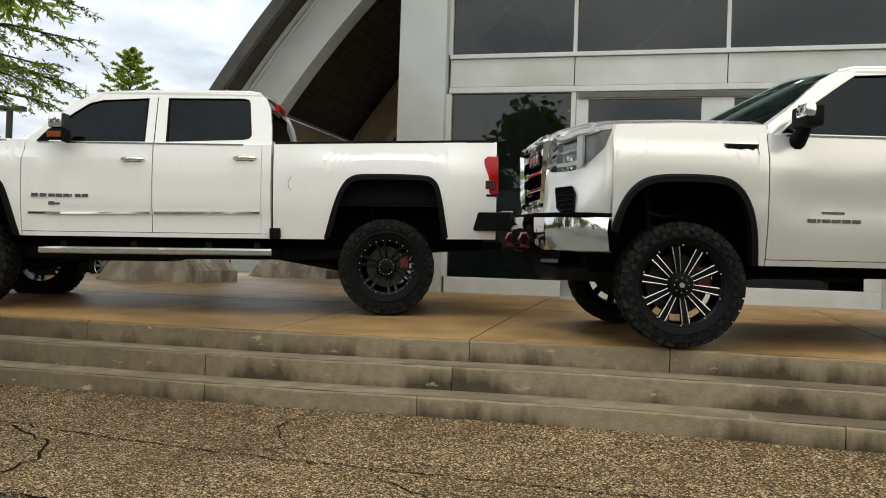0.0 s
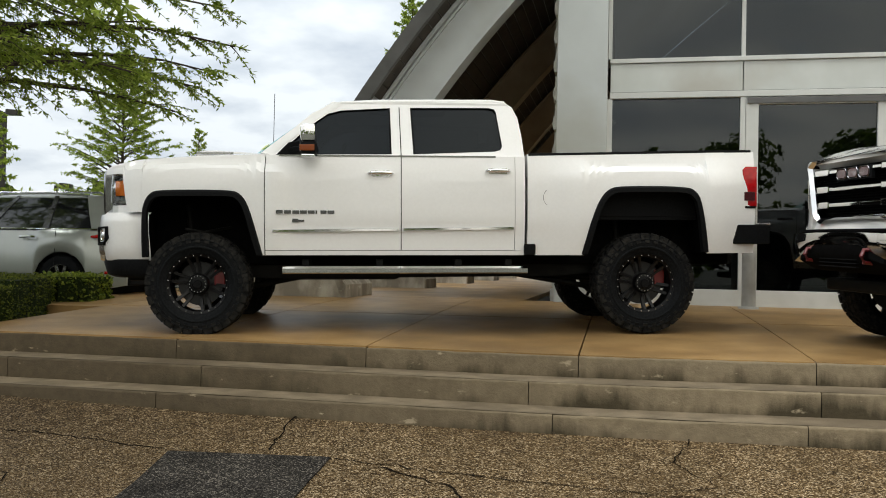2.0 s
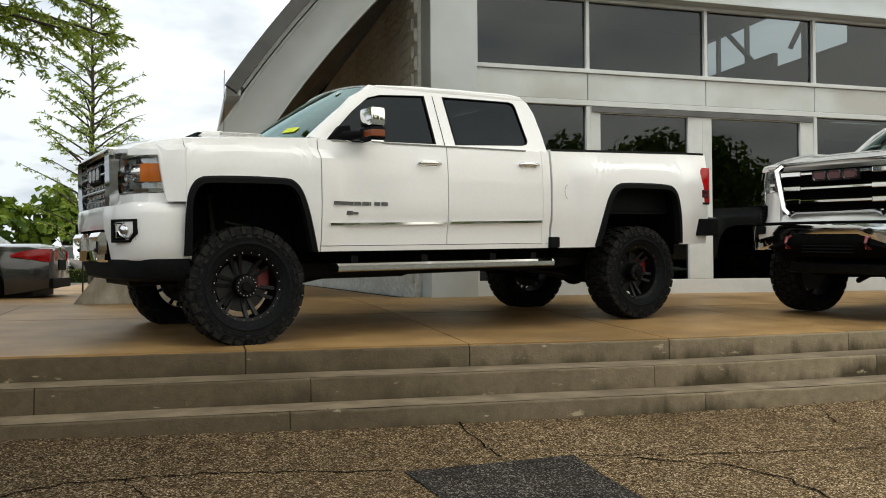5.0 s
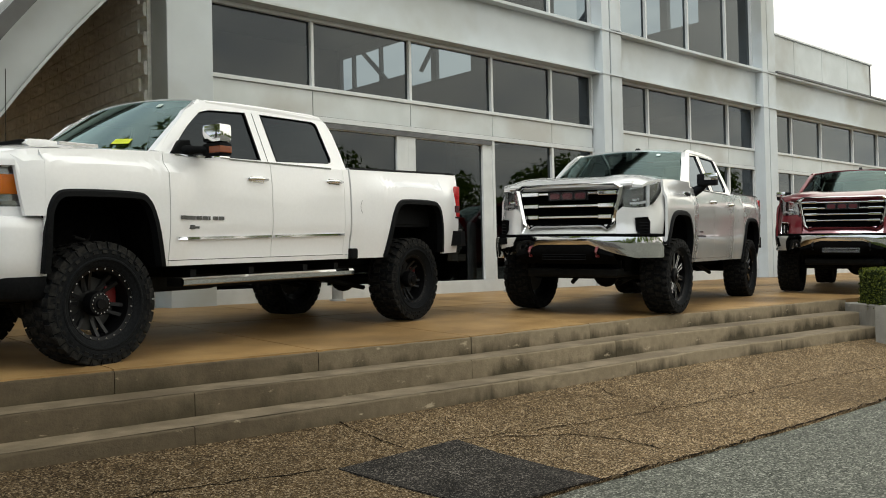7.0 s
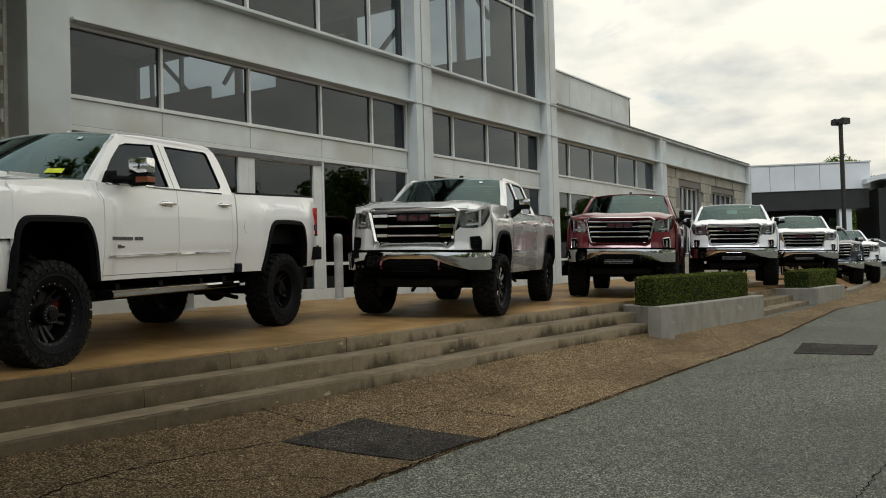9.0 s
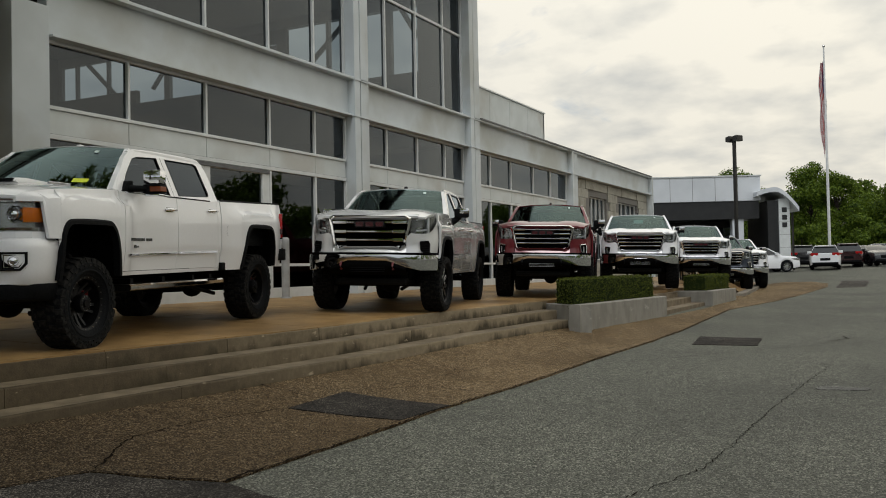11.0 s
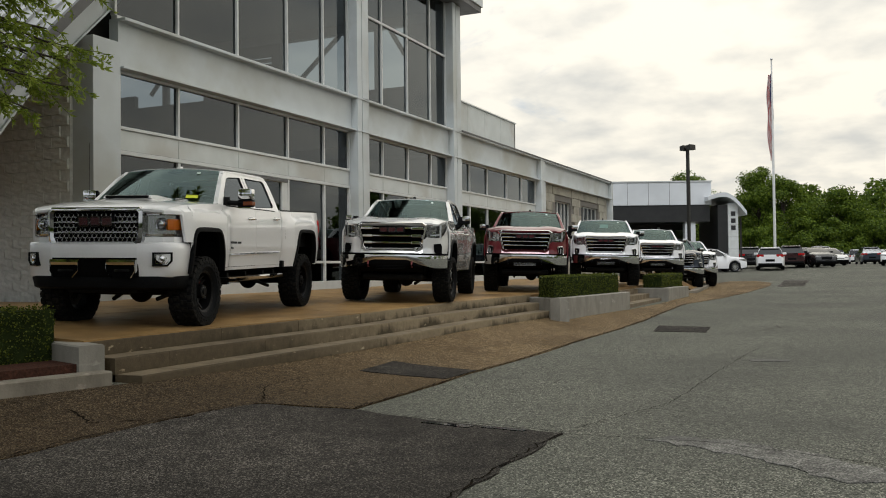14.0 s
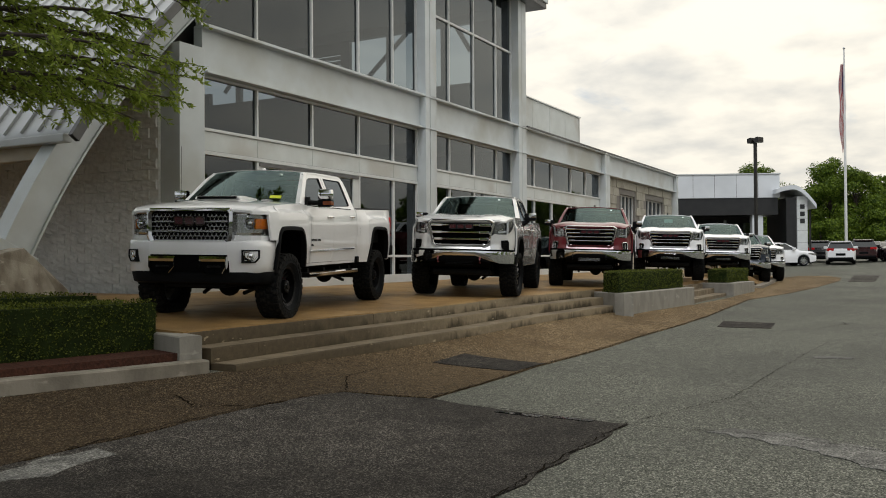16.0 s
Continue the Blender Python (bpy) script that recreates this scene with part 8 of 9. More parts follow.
def bough(b, verts, faces, r, start, direction, length, radius, droop, twigs, spray, count, lift=0.0):
    """A limb with side twigs that carry feathery hanging sprays."""
    d = Vector(direction).normalized()
    side = d.cross(Vector((0, 0, 1))).normalized()
    pts, p = [], Vector(start)
    k = 9
    bend = r.uniform(-0.25, 0.25)
    for i in range(k):
        pts.append(p.copy())
        f = i / (k - 1)
        step = d + Vector((0, 0, lift * (1 - f) - droop * f * f)) + side * bend * (f - 0.3) + Vector((r.gauss(0, 0.05), r.gauss(0, 0.05), r.gauss(0, 0.03)))
        p = p + step.normalized() * (length / (k - 1))
    tube(b, pts, [radius * (1 - 0.9 * i / (k - 1)) + 0.003 for i in range(k)], 6)
    for j in range(twigs):
        f = r.uniform(0.12, 1.0) ** 0.8
        i = min(k - 2, int(f * (k - 1)))
        q = pts[i].lerp(pts[i + 1], f * (k - 1) - i)
        way = (d * r.uniform(0.3, 1.0) + side * r.choice((-1, 1)) * r.uniform(0.3, 1.1) + Vector((0, 0, r.uniform(-0.35, 0.2)))).normalized()
        ln = length * r.uniform(0.10, 0.30) * (1.15 - 0.6 * f)
        tw = [q]
        for s in range(1, 5):
            tw.append(tw[-1] + (way + Vector((r.gauss(0, 0.12), r.gauss(0, 0.12), -0.22 * s * 0.5))).normalized() * ln / 4)
        tube(b, tw, [0.010 * radius / 0.05 + 0.002, 0.006, 0.004, 0.003, 0.002], 3, caps=False)
        for _ in range(count):
            g = r.uniform(0.15, 1.0) * 3.999
            s = int(g)
            at = tw[s].lerp(tw[s + 1], g - s)
            out = (way * 0.7 + Vector((r.gauss(0, 0.7), r.gauss(0, 0.7), r.gauss(-0.35, 0.45)))).normalized()
            along = out * spray * r.uniform(0.5, 1.3)
            wide = out.cross(Vector((r.gauss(0, 1), r.gauss(0, 1), r.gauss(0, 1)))).normalized() * spray * r.uniform(0.10, 0.2)
            blade(verts, faces, at, along, wide)


def cypress(x, y, h, spread, seed, label, low=0.12, limbs=70, twigs=12, spray=0.12, count=9, girth=0.012, sparse=1.0, flat=0.1):
    """A bald cypress: straight tapered trunk, tiers of level limbs and fine sprays."""
    r = random.Random(seed)
    z0 = z_ground(x, y)
    thing = empty("bald_cypress", pose(x, y, z0), label, "tree", group="bald cypresses")
    b = bmesh.new()
    pts = [(0.03 * math.sin(i * 1.3), 0.03 * math.cos(i * 1.7), h * i / 10 - 0.05) for i in range(11)]
    tube(b, pts, [h * girth * (1 - 0.93 * i / 10) for i in range(11)], 10)
    part("trunk", b, M["bark"], thing, smooth=60)
    b = bmesh.new()
    verts, faces = [], []
    for i in range(limbs):
        f = low + (0.98 - low) * (i / limbs) ** 0.85
        a = i * 2.4 + r.uniform(-0.3, 0.3)
        ln = spread * (1.03 - f) ** 0.8 * r.uniform(0.65, 1.1)
        bough(b, verts, faces, r, (0, 0, h * f), (math.cos(a), math.sin(a), flat + 0.35 * f), ln, 0.012 + 0.03 * ln / 3 * sparse, 0.25, twigs, spray, count)
    limbs_ob = part("branching", b, M["bark"], thing, recalc=False)
    tagged(limbs_ob, kind="stuff")
    leaf_sheet("crown", verts, faces, M["cypress"], thing)
    return thing


cypress(-9.3, 27.1, 9.0, 2.9, 11, "slim young bald cypress with a light green crown", low=0.10, limbs=84, twigs=12, spray=0.12, count=13, flat=0.5)
cypress(-32.5, 48.5, 13.2, 5.8, 12, "tall conical bald cypress in fresh new leaf", low=0.05, limbs=130, twigs=15, spray=0.18, count=30, flat=0.35)
cypress(-26.0, 45.6, 7.9, 2.6, 13, "small thin bald cypress in new leaf", limbs=60, twigs=10, spray=0.13, count=12, flat=0.7)
cypress(-27, 30, 7.0, 2.4, 14, "conical bald cypress at the edge of the lot", low=0.06, limbs=70, twigs=10, spray=0.2, count=10)

# the large cypress beside the plaza, whose boughs hang into view
BIG = (-11.3, 9.0)
r = random.Random(21)
big_tree = empty("bald_cypress", pose(BIG[0], BIG[1], -0.2), "large bald cypress with feathery green boughs hanging over the hedge", "tree", group="bald cypresses")
b = bmesh.new()
tube(b, [(0.04 * math.sin(i), 0.04 * math.cos(2 * i), 1.3 * i - 0.1) for i in range(11)], [0.30, 0.24, 0.22, 0.2, 0.18, 0.16, 0.13, 0.1, 0.07, 0.045, 0.02], 12)
part("trunk", b, M["bark"], big_tree, smooth=60)
b = bmesh.new()
verts, faces = [], []
for i in range(76):
    a = i * 2.4 + r.uniform(-0.25, 0.25)
    z = 3.15 + 8.6 * (i / 76) ** 1.05
    ln = (3.7 if z < 5.0 else lerp(7.4, 2.0, (z - 5.0) / 7.0)) * r.uniform(0.85, 1.05)
    # unseen upper boughs, added long and big-leaved to shade steps and apron
    big = z >= 5.0
    bough(b, verts, faces, r, (0, 0, z), (math.cos(a), math.sin(a), 0.04), ln, 0.055, 0.12 if big else 0.22, 34 if big else 26, 0.34 if big else 0.08, 22 if big else 34, lift=0.2 if big else 0.12)
for a, z, ln in [(-12, 2.8, 3.7), (4, 3.1, 3.9), (-30, 2.95, 3.6), (20, 3.6, 4.1), (-48, 3.0, 3.5), (-20, 3.5, 3.8), (36, 3.2, 3.7), (-66, 3.3, 3.5), (10, 4.1, 4.0), (-40, 4.0, 3.7), (-58, 2.75, 3.3), (-75, 2.9, 3.4), (-5, 3.3, 3.3), (-38, 3.4, 3.3), (50, 3.0, 3.6), (65, 3.4, 3.8)]:
    bough(b, verts, faces, r, (0, 0, z), (math.cos(radians(a)), math.sin(radians(a)), 0.02), ln, 0.05, 0.3, 40, 0.078, 38, lift=0.1)
tagged(part("branching", b, M["bark"], big_tree, recalc=False), kind="stuff")
leaf_sheet("crown", verts, faces, M["cypress"], big_tree)


def broadleaf(bt, verts, faces, r, x, y, h, w, size, leaves):
    """A woodland tree: trunk, forked limbs and uneven clumps of leaves."""
    z0 = z_ground(x, y)
    tube(bt, [(x, y, z0 - 0.2), (x + 0.1, y, z0 + h * 0.3), (x + r.uniform(-0.4, 0.4), y + r.uniform(-0.4, 0.4), z0 + h * 0.75)], [h * 0.022, h * 0.017, h * 0.006], 6)
    clumps = []
    for _ in range(int(9 + h)):
        f = r.uniform(0.12, 1.0)
        rad = w * math.sin(math.pi * min(0.97, 0.2 + 0.72 * f)) * r.uniform(0.35, 1.0)
        a = r.uniform(0, 2 * math.pi)
        c = Vector((x + rad * math.cos(a), y + rad * math.sin(a), z0 + h * (0.08 + 0.88 * f)))
        clumps.append((c, w * r.uniform(0.28, 0.5)))
        tube(bt, [(x, y, z0 + h * (0.06 + 0.6 * f)), tuple(c)], [h * 0.006, h * 0.002], 4, caps=False)
    for _ in range(leaves):
        c, rad = r.choice(clumps)
        n = Vector((r.gauss(0, 1), r.gauss(0, 1), r.gauss(0, 1))).normalized()
        at = c + Vector((n.x, n.y, n.z * 0.75)) * rad * r.uniform(0.55, 1.1)
        n = (n + Vector((r.gauss(0, 0.5), r.gauss(0, 0.5), r.gauss(0.2, 0.5)))).normalized()
        e = n.cross(Vector((r.gauss(0, 1), r.gauss(0, 1), r.gauss(0, 1)))).normalized()
        s = size * r.uniform(0.6, 1.4)
        i = len(verts)
        g = n.cross(e)
        verts += [at - e * s, at + g * s * 0.7, at + e * s, at - g * s * 0.7 + n * s * 0.3]
        faces.append((i, i + 1, i + 2, i + 3))


def wood_tree(x, y, h, w, seed, size=0.15, leaves=11000):
    r = random.Random(seed)
    thing = empty("woodland_tree", Matrix(), "leafy broadleaf tree at the edge of the wood", "tree", group="edge of the wood")
    bt, verts, faces = bmesh.new(), [], []
    broadleaf(bt, verts, faces, r, x, y, h, w, size, leaves)
    part("trunk", bt, M["bark"], thing, recalc=False)
    leaf_sheet("crown", verts, faces, M["forest"], thing)


def belt(name, spots, seed, size, leaves, label):
    """Far trees that nobody could count, as one belt."""
    r = random.Random(seed)
    thing = empty(name, Matrix(), label, "trees", kind="stuff")
    bt, verts, faces = bmesh.new(), [], []
    for x, y, h, w in spots:
        broadleaf(bt, verts, faces, r, x, y, h, w, size, leaves)
    tagged(part("trunks", bt, M["bark"], thing, recalc=False), kind="stuff")
    leaf_sheet("leaves", verts, faces, M["forest"], thing)


r = random.Random(5)
for i in range(17):
    y = 25 - 3.5 * i
    h = 11.6 + 2.0 * math.sin(i * 1.9) + r.uniform(-0.9, 0.9) - (2.8 if y < 3 else 0)
    wood_tree(122 + 3.5 * math.sin(i * 2.3) - 0.6 * max(0, -9 - y), y, h, 3.8 + 0.6 * r.random(), 100 + i)
for i in range(11):
    y = 24 - 4.0 * i + r.uniform(-1, 1)
    wood_tree(115 + r.uniform(-2, 2), y, r.uniform(5.0, 8.0), 3.0, 200 + i, 0.15, 6000)
belt("distant_wood", [(140 + r.uniform(-7, 7), 74 - 5.0 * i, r.uniform(10.5, 12.5), 4.5) for i in range(27)], 31, 0.24, 4200, "green broadleaf wood behind the lots")
belt("distant_wood", [(-150 + 6.5 * i, 105 + r.uniform(-8, 8), r.uniform(8, 11), 4.6) for i in range(36)], 32, 0.6, 900, "low green tree line beyond the lot")
belt("distant_wood", [(-140 + r.uniform(-8, 8), -90 + 7 * i, r.uniform(8, 11), 4.8) for i in range(28)], 33, 0.7, 800, "low green tree line beyond the lot")
belt("distant_wood", [(-110 + 6.8 * i, -34 + r.uniform(-4, 4) - (8 if i % 5 == 2 else 0), r.uniform(7, 11.5), 4.2) for i in range(31)], 34, 0.26, 2600, "broadleaf trees across the road")

# ---- lamp posts and flagpole ----


def lamp_post(x, y, z_head, heads, turn, label, r_pole=0.075, name="lot_lamp_post"):
    """A square steel post with flat box heads on short arms."""
    z0 = z_ground(x, y)
    th = empty(name, pose(x, y, z0, 0, 0, turn), label, "lamp post", group="lot lamp posts")
    h = z_head - z0
    part("post", solid(-r_pole, r_pole, -r_pole, r_pole, 0.0, h, 0.012), M["pole"], th)
    part("base", solid(-0.28, 0.28, -0.28, 0.28, -0.1, 0.45, 0.03), M["kerb"], th, "round-edged concrete post base")
    for s in heads:
        part("arm", solid(min(0, s * 0.35), max(0, s * 0.35), -0.04, 0.04, h - 0.12, h - 0.03), M["pole"], th)
        b = bmesh.new()
        x0, x1 = sorted((s * 0.2, s * 0.85))
        prism(b, [(x0, h - 0.16), (x1, h - 0.16), (x1, h + 0.1), (x0 + 0.05, h + 0.15), (x0, h + 0.12)], "y", -0.24, 0.24, 0.015)
        head = part("head", b, M["pole"], th)
        part("lens", solid(x0 + 0.08, x1 - 0.08, -0.18, 0.18, h - 0.172, h - 0.162), M["paper"], head, "pale flat lamp lens")


lamp_post(36.9, 7.76, 7.45, (-0.45, 0.45), 60, "dark bronze post with a boxy lamp head beside the drive")
lamp_post(-35.6, 41.9, 8.4, (-1, 1), 10, "tall dark lamp post with twin flat heads in the lot", 0.13)
lamp_post(-34.5, 45, 4.7, (1,), 20, "dark lamp post with one flat head in the lot", 0.09)
lamp_post(-44, 70, 5.4, (-1, 1), 0, "far dark lamp post with twin flat heads", 0.08)

pole = empty("flagpole", pose(64.9, 5.0, z_ground(64.9, 5.0)), "tall white flagpole with a limp hanging striped flag", "flagpole")
b = bmesh.new()
tube(b, [(0, 0, 0), (0, 0, 9), (0, 0, 17.6)], [0.12, 0.10, 0.06], 12)
part("mast", b, M["pole_white"], pole, smooth=60)
b = bmesh.new()
spin(b, [(0.0, 17.6), (0.08, 17.62), (0.11, 17.7), (0.08, 17.79), (0.0, 17.82)], 12, "z")
part("finial", b, M["satin"], pole, smooth=60)
for k in range(9):
    mat = M["blue_cloth"] if k in (0, 1, 2) else M["red_fabric"] if k % 2 else M["white_cloth"]
    for lower in ((True, False) if k < 3 else (True,)):
        rows = []
        top, bot = (13.6, 8.6 + 0.35 * abs(k - 4)) if k < 3 else (16.4, 8.7 + 0.3 * abs(k - 4))
        if k < 3 and lower:
            m2 = M["red_fabric"] if k % 2 else M["white_cloth"]
        else:
            m2 = mat
        if k < 3 and not lower:
            top, bot = 16.5, 13.6
        for i in range(15):
            z = lerp(top, bot, i / 14)
            w = 0.10 + 0.16 * math.sin(math.pi * min(1.0, (17.0 - z) / 8.0))
            a = 0.5 * z + 0.2 * math.sin(2.1 * z)
            row = []
            for j in (0, 1):
                u = (k + j) / 9 - 0.5
                row.append((0.12 + w * 0.6 * math.sin(a + u * 7) * 0.8, 0.2 + w * (u * 1.9 + 0.25 * math.cos(z * 1.7)), z))
            rows.append(row)
        b = bmesh.new()
        shell(b, rows, (0.012, 0.004, 0))
        part("flag_stripe", b, m2, pole)

# ---- cars ----


def car(name, x, y, heading, paint, label, kind="suv", size=(4.66, 1.86, 1.68), group="parked cars", detail=False, z=None):
    """A passenger car lofted over stations along its length; nose towards +x."""
    L, W, H = size
    th = empty(name, pose(x, y, z_ground(x, y) if z is None else z, 0, 0, heading), label, "car", group=group)
    hl, hw = L / 2, W / 2
    rw = 0.36 if kind != "sedan" else 0.33
    xf, xr = hl - 0.92, -hl + 0.98
    belt_z = 1.08 if kind == "suv" else 1.12 if kind == "pickup" else 0.93
    cowl = hl - 1.25

    def deck(u):
        if u > cowl:
            k = (u - cowl) / (hl - cowl)
            return belt_z - 0.02 - 0.13 * k - 0.2 * max(0, k - 0.85) / 0.15
        if u < -hl + 0.3:
            k = (-hl + 0.3 - u) / 0.3
            return belt_z - (0.12 if kind == "suv" else 0.05) * k
        return belt_z

    def low(u):
        zz = 0.24 + 0.10 * max(0, (abs(u) - hl + 0.5) / 0.5)
        for c in (xf, xr):
            if abs(u - c) < rw + 0.055:
                zz = max(zz, rw + math.sqrt((rw + 0.055) ** 2 - (u - c) ** 2))
        return zz

    def half(u):
        k = max(0.0, (abs(u) - hl + 0.75) / 0.75)
        return hw * (1 - 0.16 * k ** 2.4)

    us = sorted({-hl, -hl + 0.04, -hl + 0.12, -hl + 0.3, hl - 0.3, hl - 0.12, hl - 0.04, hl, cowl} | {c + (rw + 0.055) * math.cos(math.pi * i / 10) for c in (xf, xr) for i in range(11)} | {xr + 0.6 + i * (xf - xr - 1.2) / 5 for i in range(6)})
    rows = []
    for u in us:
        zb, zt, w = low(u), deck(u), half(u)
        end = 1 - 0.10 * (abs(u) > hl - 0.02)
        prof = [(0.965, 0.0), (1.0, 0.22), (0.995, 0.5), (0.965, 0.8), (0.92, 0.97), (0.86, 1.0), (0.45, 1.012), (0.0, 1.018)]
        side = [(w * p * end, lerp(zb, zt, q) if q <= 1 else zt + (q - 1) * 3) for p, q in prof]
        rows.append([(u, yy, zz) for yy, zz in side] + [(u, -yy, zz) for yy, zz in side[-2::-1]])
    b = bmesh.new()
    g = grid(b, rows)
    b.faces.new(g[0][::-1])
    b.faces.new(g[-1])
    part("body", b, paint, th, smooth=35)
    part("underbody", solid(-hl + 0.25, hl - 0.25, -hw + 0.12, hw - 0.12, 0.2, 0.62), M["under"], th)
    # cabin
    if kind == "suv":
        xb = (cowl + 0.05, -hl + 0.12)
        xt = (cowl - 0.75, -hl + 0.48)
    elif kind == "pickup":
        xb = (cowl + 0.05, -hl + 2.0)
        xt = (cowl - 0.65, -hl + 2.15)
    else:
        xb = (cowl + 0.1, -hl + 0.75)
        xt = (cowl - 0.75, -hl + 1.4)
    yb, yt = hw * 0.87, hw * 0.66
    zt = H - 0.05

    def on(f, k, side, out=0.0):
        """A point of the cabin's side: f along, k up."""
        xa = lerp(lerp(xb[0], xb[1], f), lerp(xt[0], xt[1], f), k)
        return Vector((xa, side * (lerp(yb, yt, k) + out + 0.03 * math.sin(math.pi * f)), lerp(belt_z - 0.01, zt, k)))

    b = bmesh.new()
    rows = [[on(f, 0, 1), on(f, 0.5, 1, 0.015), on(f, 1, 1), on(f, 1, -1), on(f, 0.5, -1, 0.015), on(f, 0, -1)] for f in (0, 0.2, 0.4, 0.6, 0.8, 1)]
    g = grid(b, rows)
    b.faces.new(g[0][::-1])
    b.faces.new(g[-1])
    part("window_glass", b, M["car_glass"], th, "dark tinted window glass", smooth=30)
    b = bmesh.new()
    rows = []
    for f in (-0.02, 0.03, 0.2, 0.4, 0.6, 0.8, 0.96, 1.03):
        p = on(min(1, max(0, f)), 0.97, 1)
        xx = lerp(xt[0], xt[1], f)
        crown = H - (0.05 if f in (-0.02, 1.03) else 0.0) - 0.05 * (2 * f - 1) ** 2
        rows.append([(xx, p.y + 0.012, p.z), (xx, p.y * 0.93, lerp(p.z, crown, 0.8)), (xx, 0.5 * p.y, crown), (xx, -0.5 * p.y, crown), (xx, -p.y * 0.93, lerp(p.z, crown, 0.8)), (xx, -p.y - 0.012, p.z)])
    shell(b, rows, (0, 0, -0.02))
    part("roof", b, paint, th, smooth=40)
    cuts = {"suv": [(0.0, 0.045), (0.36, 0.39), (0.64, 0.67), (0.87, 1.0)], "pickup": [(0.0, 0.06), (0.5, 0.54), (0.93, 1.0)], "sedan": [(0.0, 0.05), (0.45, 0.48), (0.85, 1.0)]}[kind]
    for s in (1, -1):
        for i, (f0, f1) in enumerate(cuts):
            b = bmesh.new()
            rows = [[on(f0, k, s, 0.012 + 0.015 * (0.2 < k < 0.8)), on(f1, k, s, 0.012 + 0.015 * (0.2 < k < 0.8))] for k in (0, 0.5, 1)]
            shell(b, rows, (0, -s * 0.03, 0))
            part("pillar", b, paint if i in (0, len(cuts) - 1) else M["black_paint"], th)
        b = bmesh.new()
        tube(b, [on(f, 0.02, s, 0.018) for f in (0.02, 0.3, 0.6, 0.9)], 0.012, 6)
        part("window_trim", b, M["chrome"], th, "bright window trim")
        # lamps, mirrors, wheels
        b = bmesh.new()
        zl = deck(-hl + 0.3) - (0.10 if kind == "suv" else 0.14)
        thin = 0.66 if detail else 1.0
        rows = []
        for u, top, bot in ((-hl + 0.50, 0.02, -0.02), (-hl + 0.33, 0.065, -0.045), (-hl + 0.12, 0.10, -0.08), (-hl + 0.03, 0.10, -0.09)):
            w = half(u) * 0.985
            rows.append([(u, s * (w + 0.012), zl + bot * thin), (u, s * (w + 0.018), zl), (u, s * (w * 0.985 + 0.012), zl + top * thin)])
        w = half(-hl)
        rows.append([(-hl - 0.015, s * w * 0.55, zl - 0.06 * thin), (-hl - 0.02, s * w * 0.55, zl), (-hl - 0.012, s * w * 0.55, zl + 0.09 * thin)])
        shell(b, rows, (0.03, -s * 0.03, 0))
        part("tail_lamp", b, M["red_lens"], th, "red wrap-round tail lamp", smooth=50)
        b = bmesh.new()
        zl = deck(hl - 0.15) - 0.10
        rows = []
        for u, top, bot in ((hl - 0.62, 0.05, 0.01), (hl - 0.3, 0.07, -0.06), (hl - 0.05, 0.04, -0.09)):
            w = half(u) * 0.985
            rows.append([(u, s * (w + 0.01), zl + bot), (u, s * (w + 0.012), zl + top)])
        rows.append([(hl + 0.012, s * half(hl) * 0.6, zl - 0.08), (hl + 0.005, s * half(hl) * 0.6, zl + 0.03)])
        shell(b, rows, (-0.03, -s * 0.03, 0))
        part("headlamp", b, M["satin"], th, "clear headlamp", smooth=50)
        b = bmesh.new()
        block(b, cowl - 0.42, cowl - 0.24, min(s * (hw * 0.9), s * (hw + 0.16)), max(s * (hw * 0.9), s * (hw + 0.16)), belt_z + 0.0, belt_z + 0.16, 0.03)
        part("wing_mirror", b, paint, th)
        for c in (xf, xr):
            b = bmesh.new()
            spin(b, [(rw - 0.12, 0.0), (rw - 0.02, 0.0), (rw, 0.03), (rw, 0.19), (rw - 0.02, 0.22), (rw - 0.12, 0.22), (rw - 0.12, 0.0)], 28)
            wh = part("tyre", b, M["tyre"], th, smooth=40)
            wh.matrix_basis = pose(c, s * (hw - 0.02), rw, 0, 0, 180 if s > 0 else 0)
            b = bmesh.new()
            for i in range(10):
                a = 2 * math.pi * i / 10
                block(b, 0.03, rw - 0.11, 0.02, 0.05, -0.024, 0.024, m=Matrix.Rotation(a, 4, "Y"))
            spin(b, [(rw - 0.13, 0.02), (rw - 0.105, 0.0), (rw - 0.105, 0.2), (rw - 0.13, 0.2), (rw - 0.13, 0.02)], 28)
            spin(b, [(0.0, 0.012), (0.07, 0.018), (0.07, 0.06), (0.0, 0.06)], 16)
            part("rim", b, M["milled"], wh, "bright alloy rim")
            # added dark disc that stands for the shade behind the spokes
            b = bmesh.new()
            spin(b, [(0.0, 0.1), (rw - 0.12, 0.1), (rw - 0.12, 0.13), (0.0, 0.13)], 20)
            part("hub_shadow_plate", b, M["under"], wh)
    # ends
    part("rear_valance", solid(-hl - 0.012, -hl + 0.3, -hw * 0.82, hw * 0.82, 0.33, 0.47, 0.02), M["plastic"], th)
    part("front_valance", solid(hl - 0.3, hl + 0.01, -hw * 0.8, hw * 0.8, 0.33, 0.46, 0.02), M["plastic"], th)
    part("grille", solid(hl - 0.1, hl + 0.015, -hw * 0.42, hw * 0.42, 0.55, deck(hl) + 0.02, 0.02), M["plastic"], th)
    if not detail:
        part("rear_plate_recess", solid(-hl - 0.014, -hl + 0.1, -0.3, 0.3, 0.58, 0.74, 0.01), M["plastic"], th)
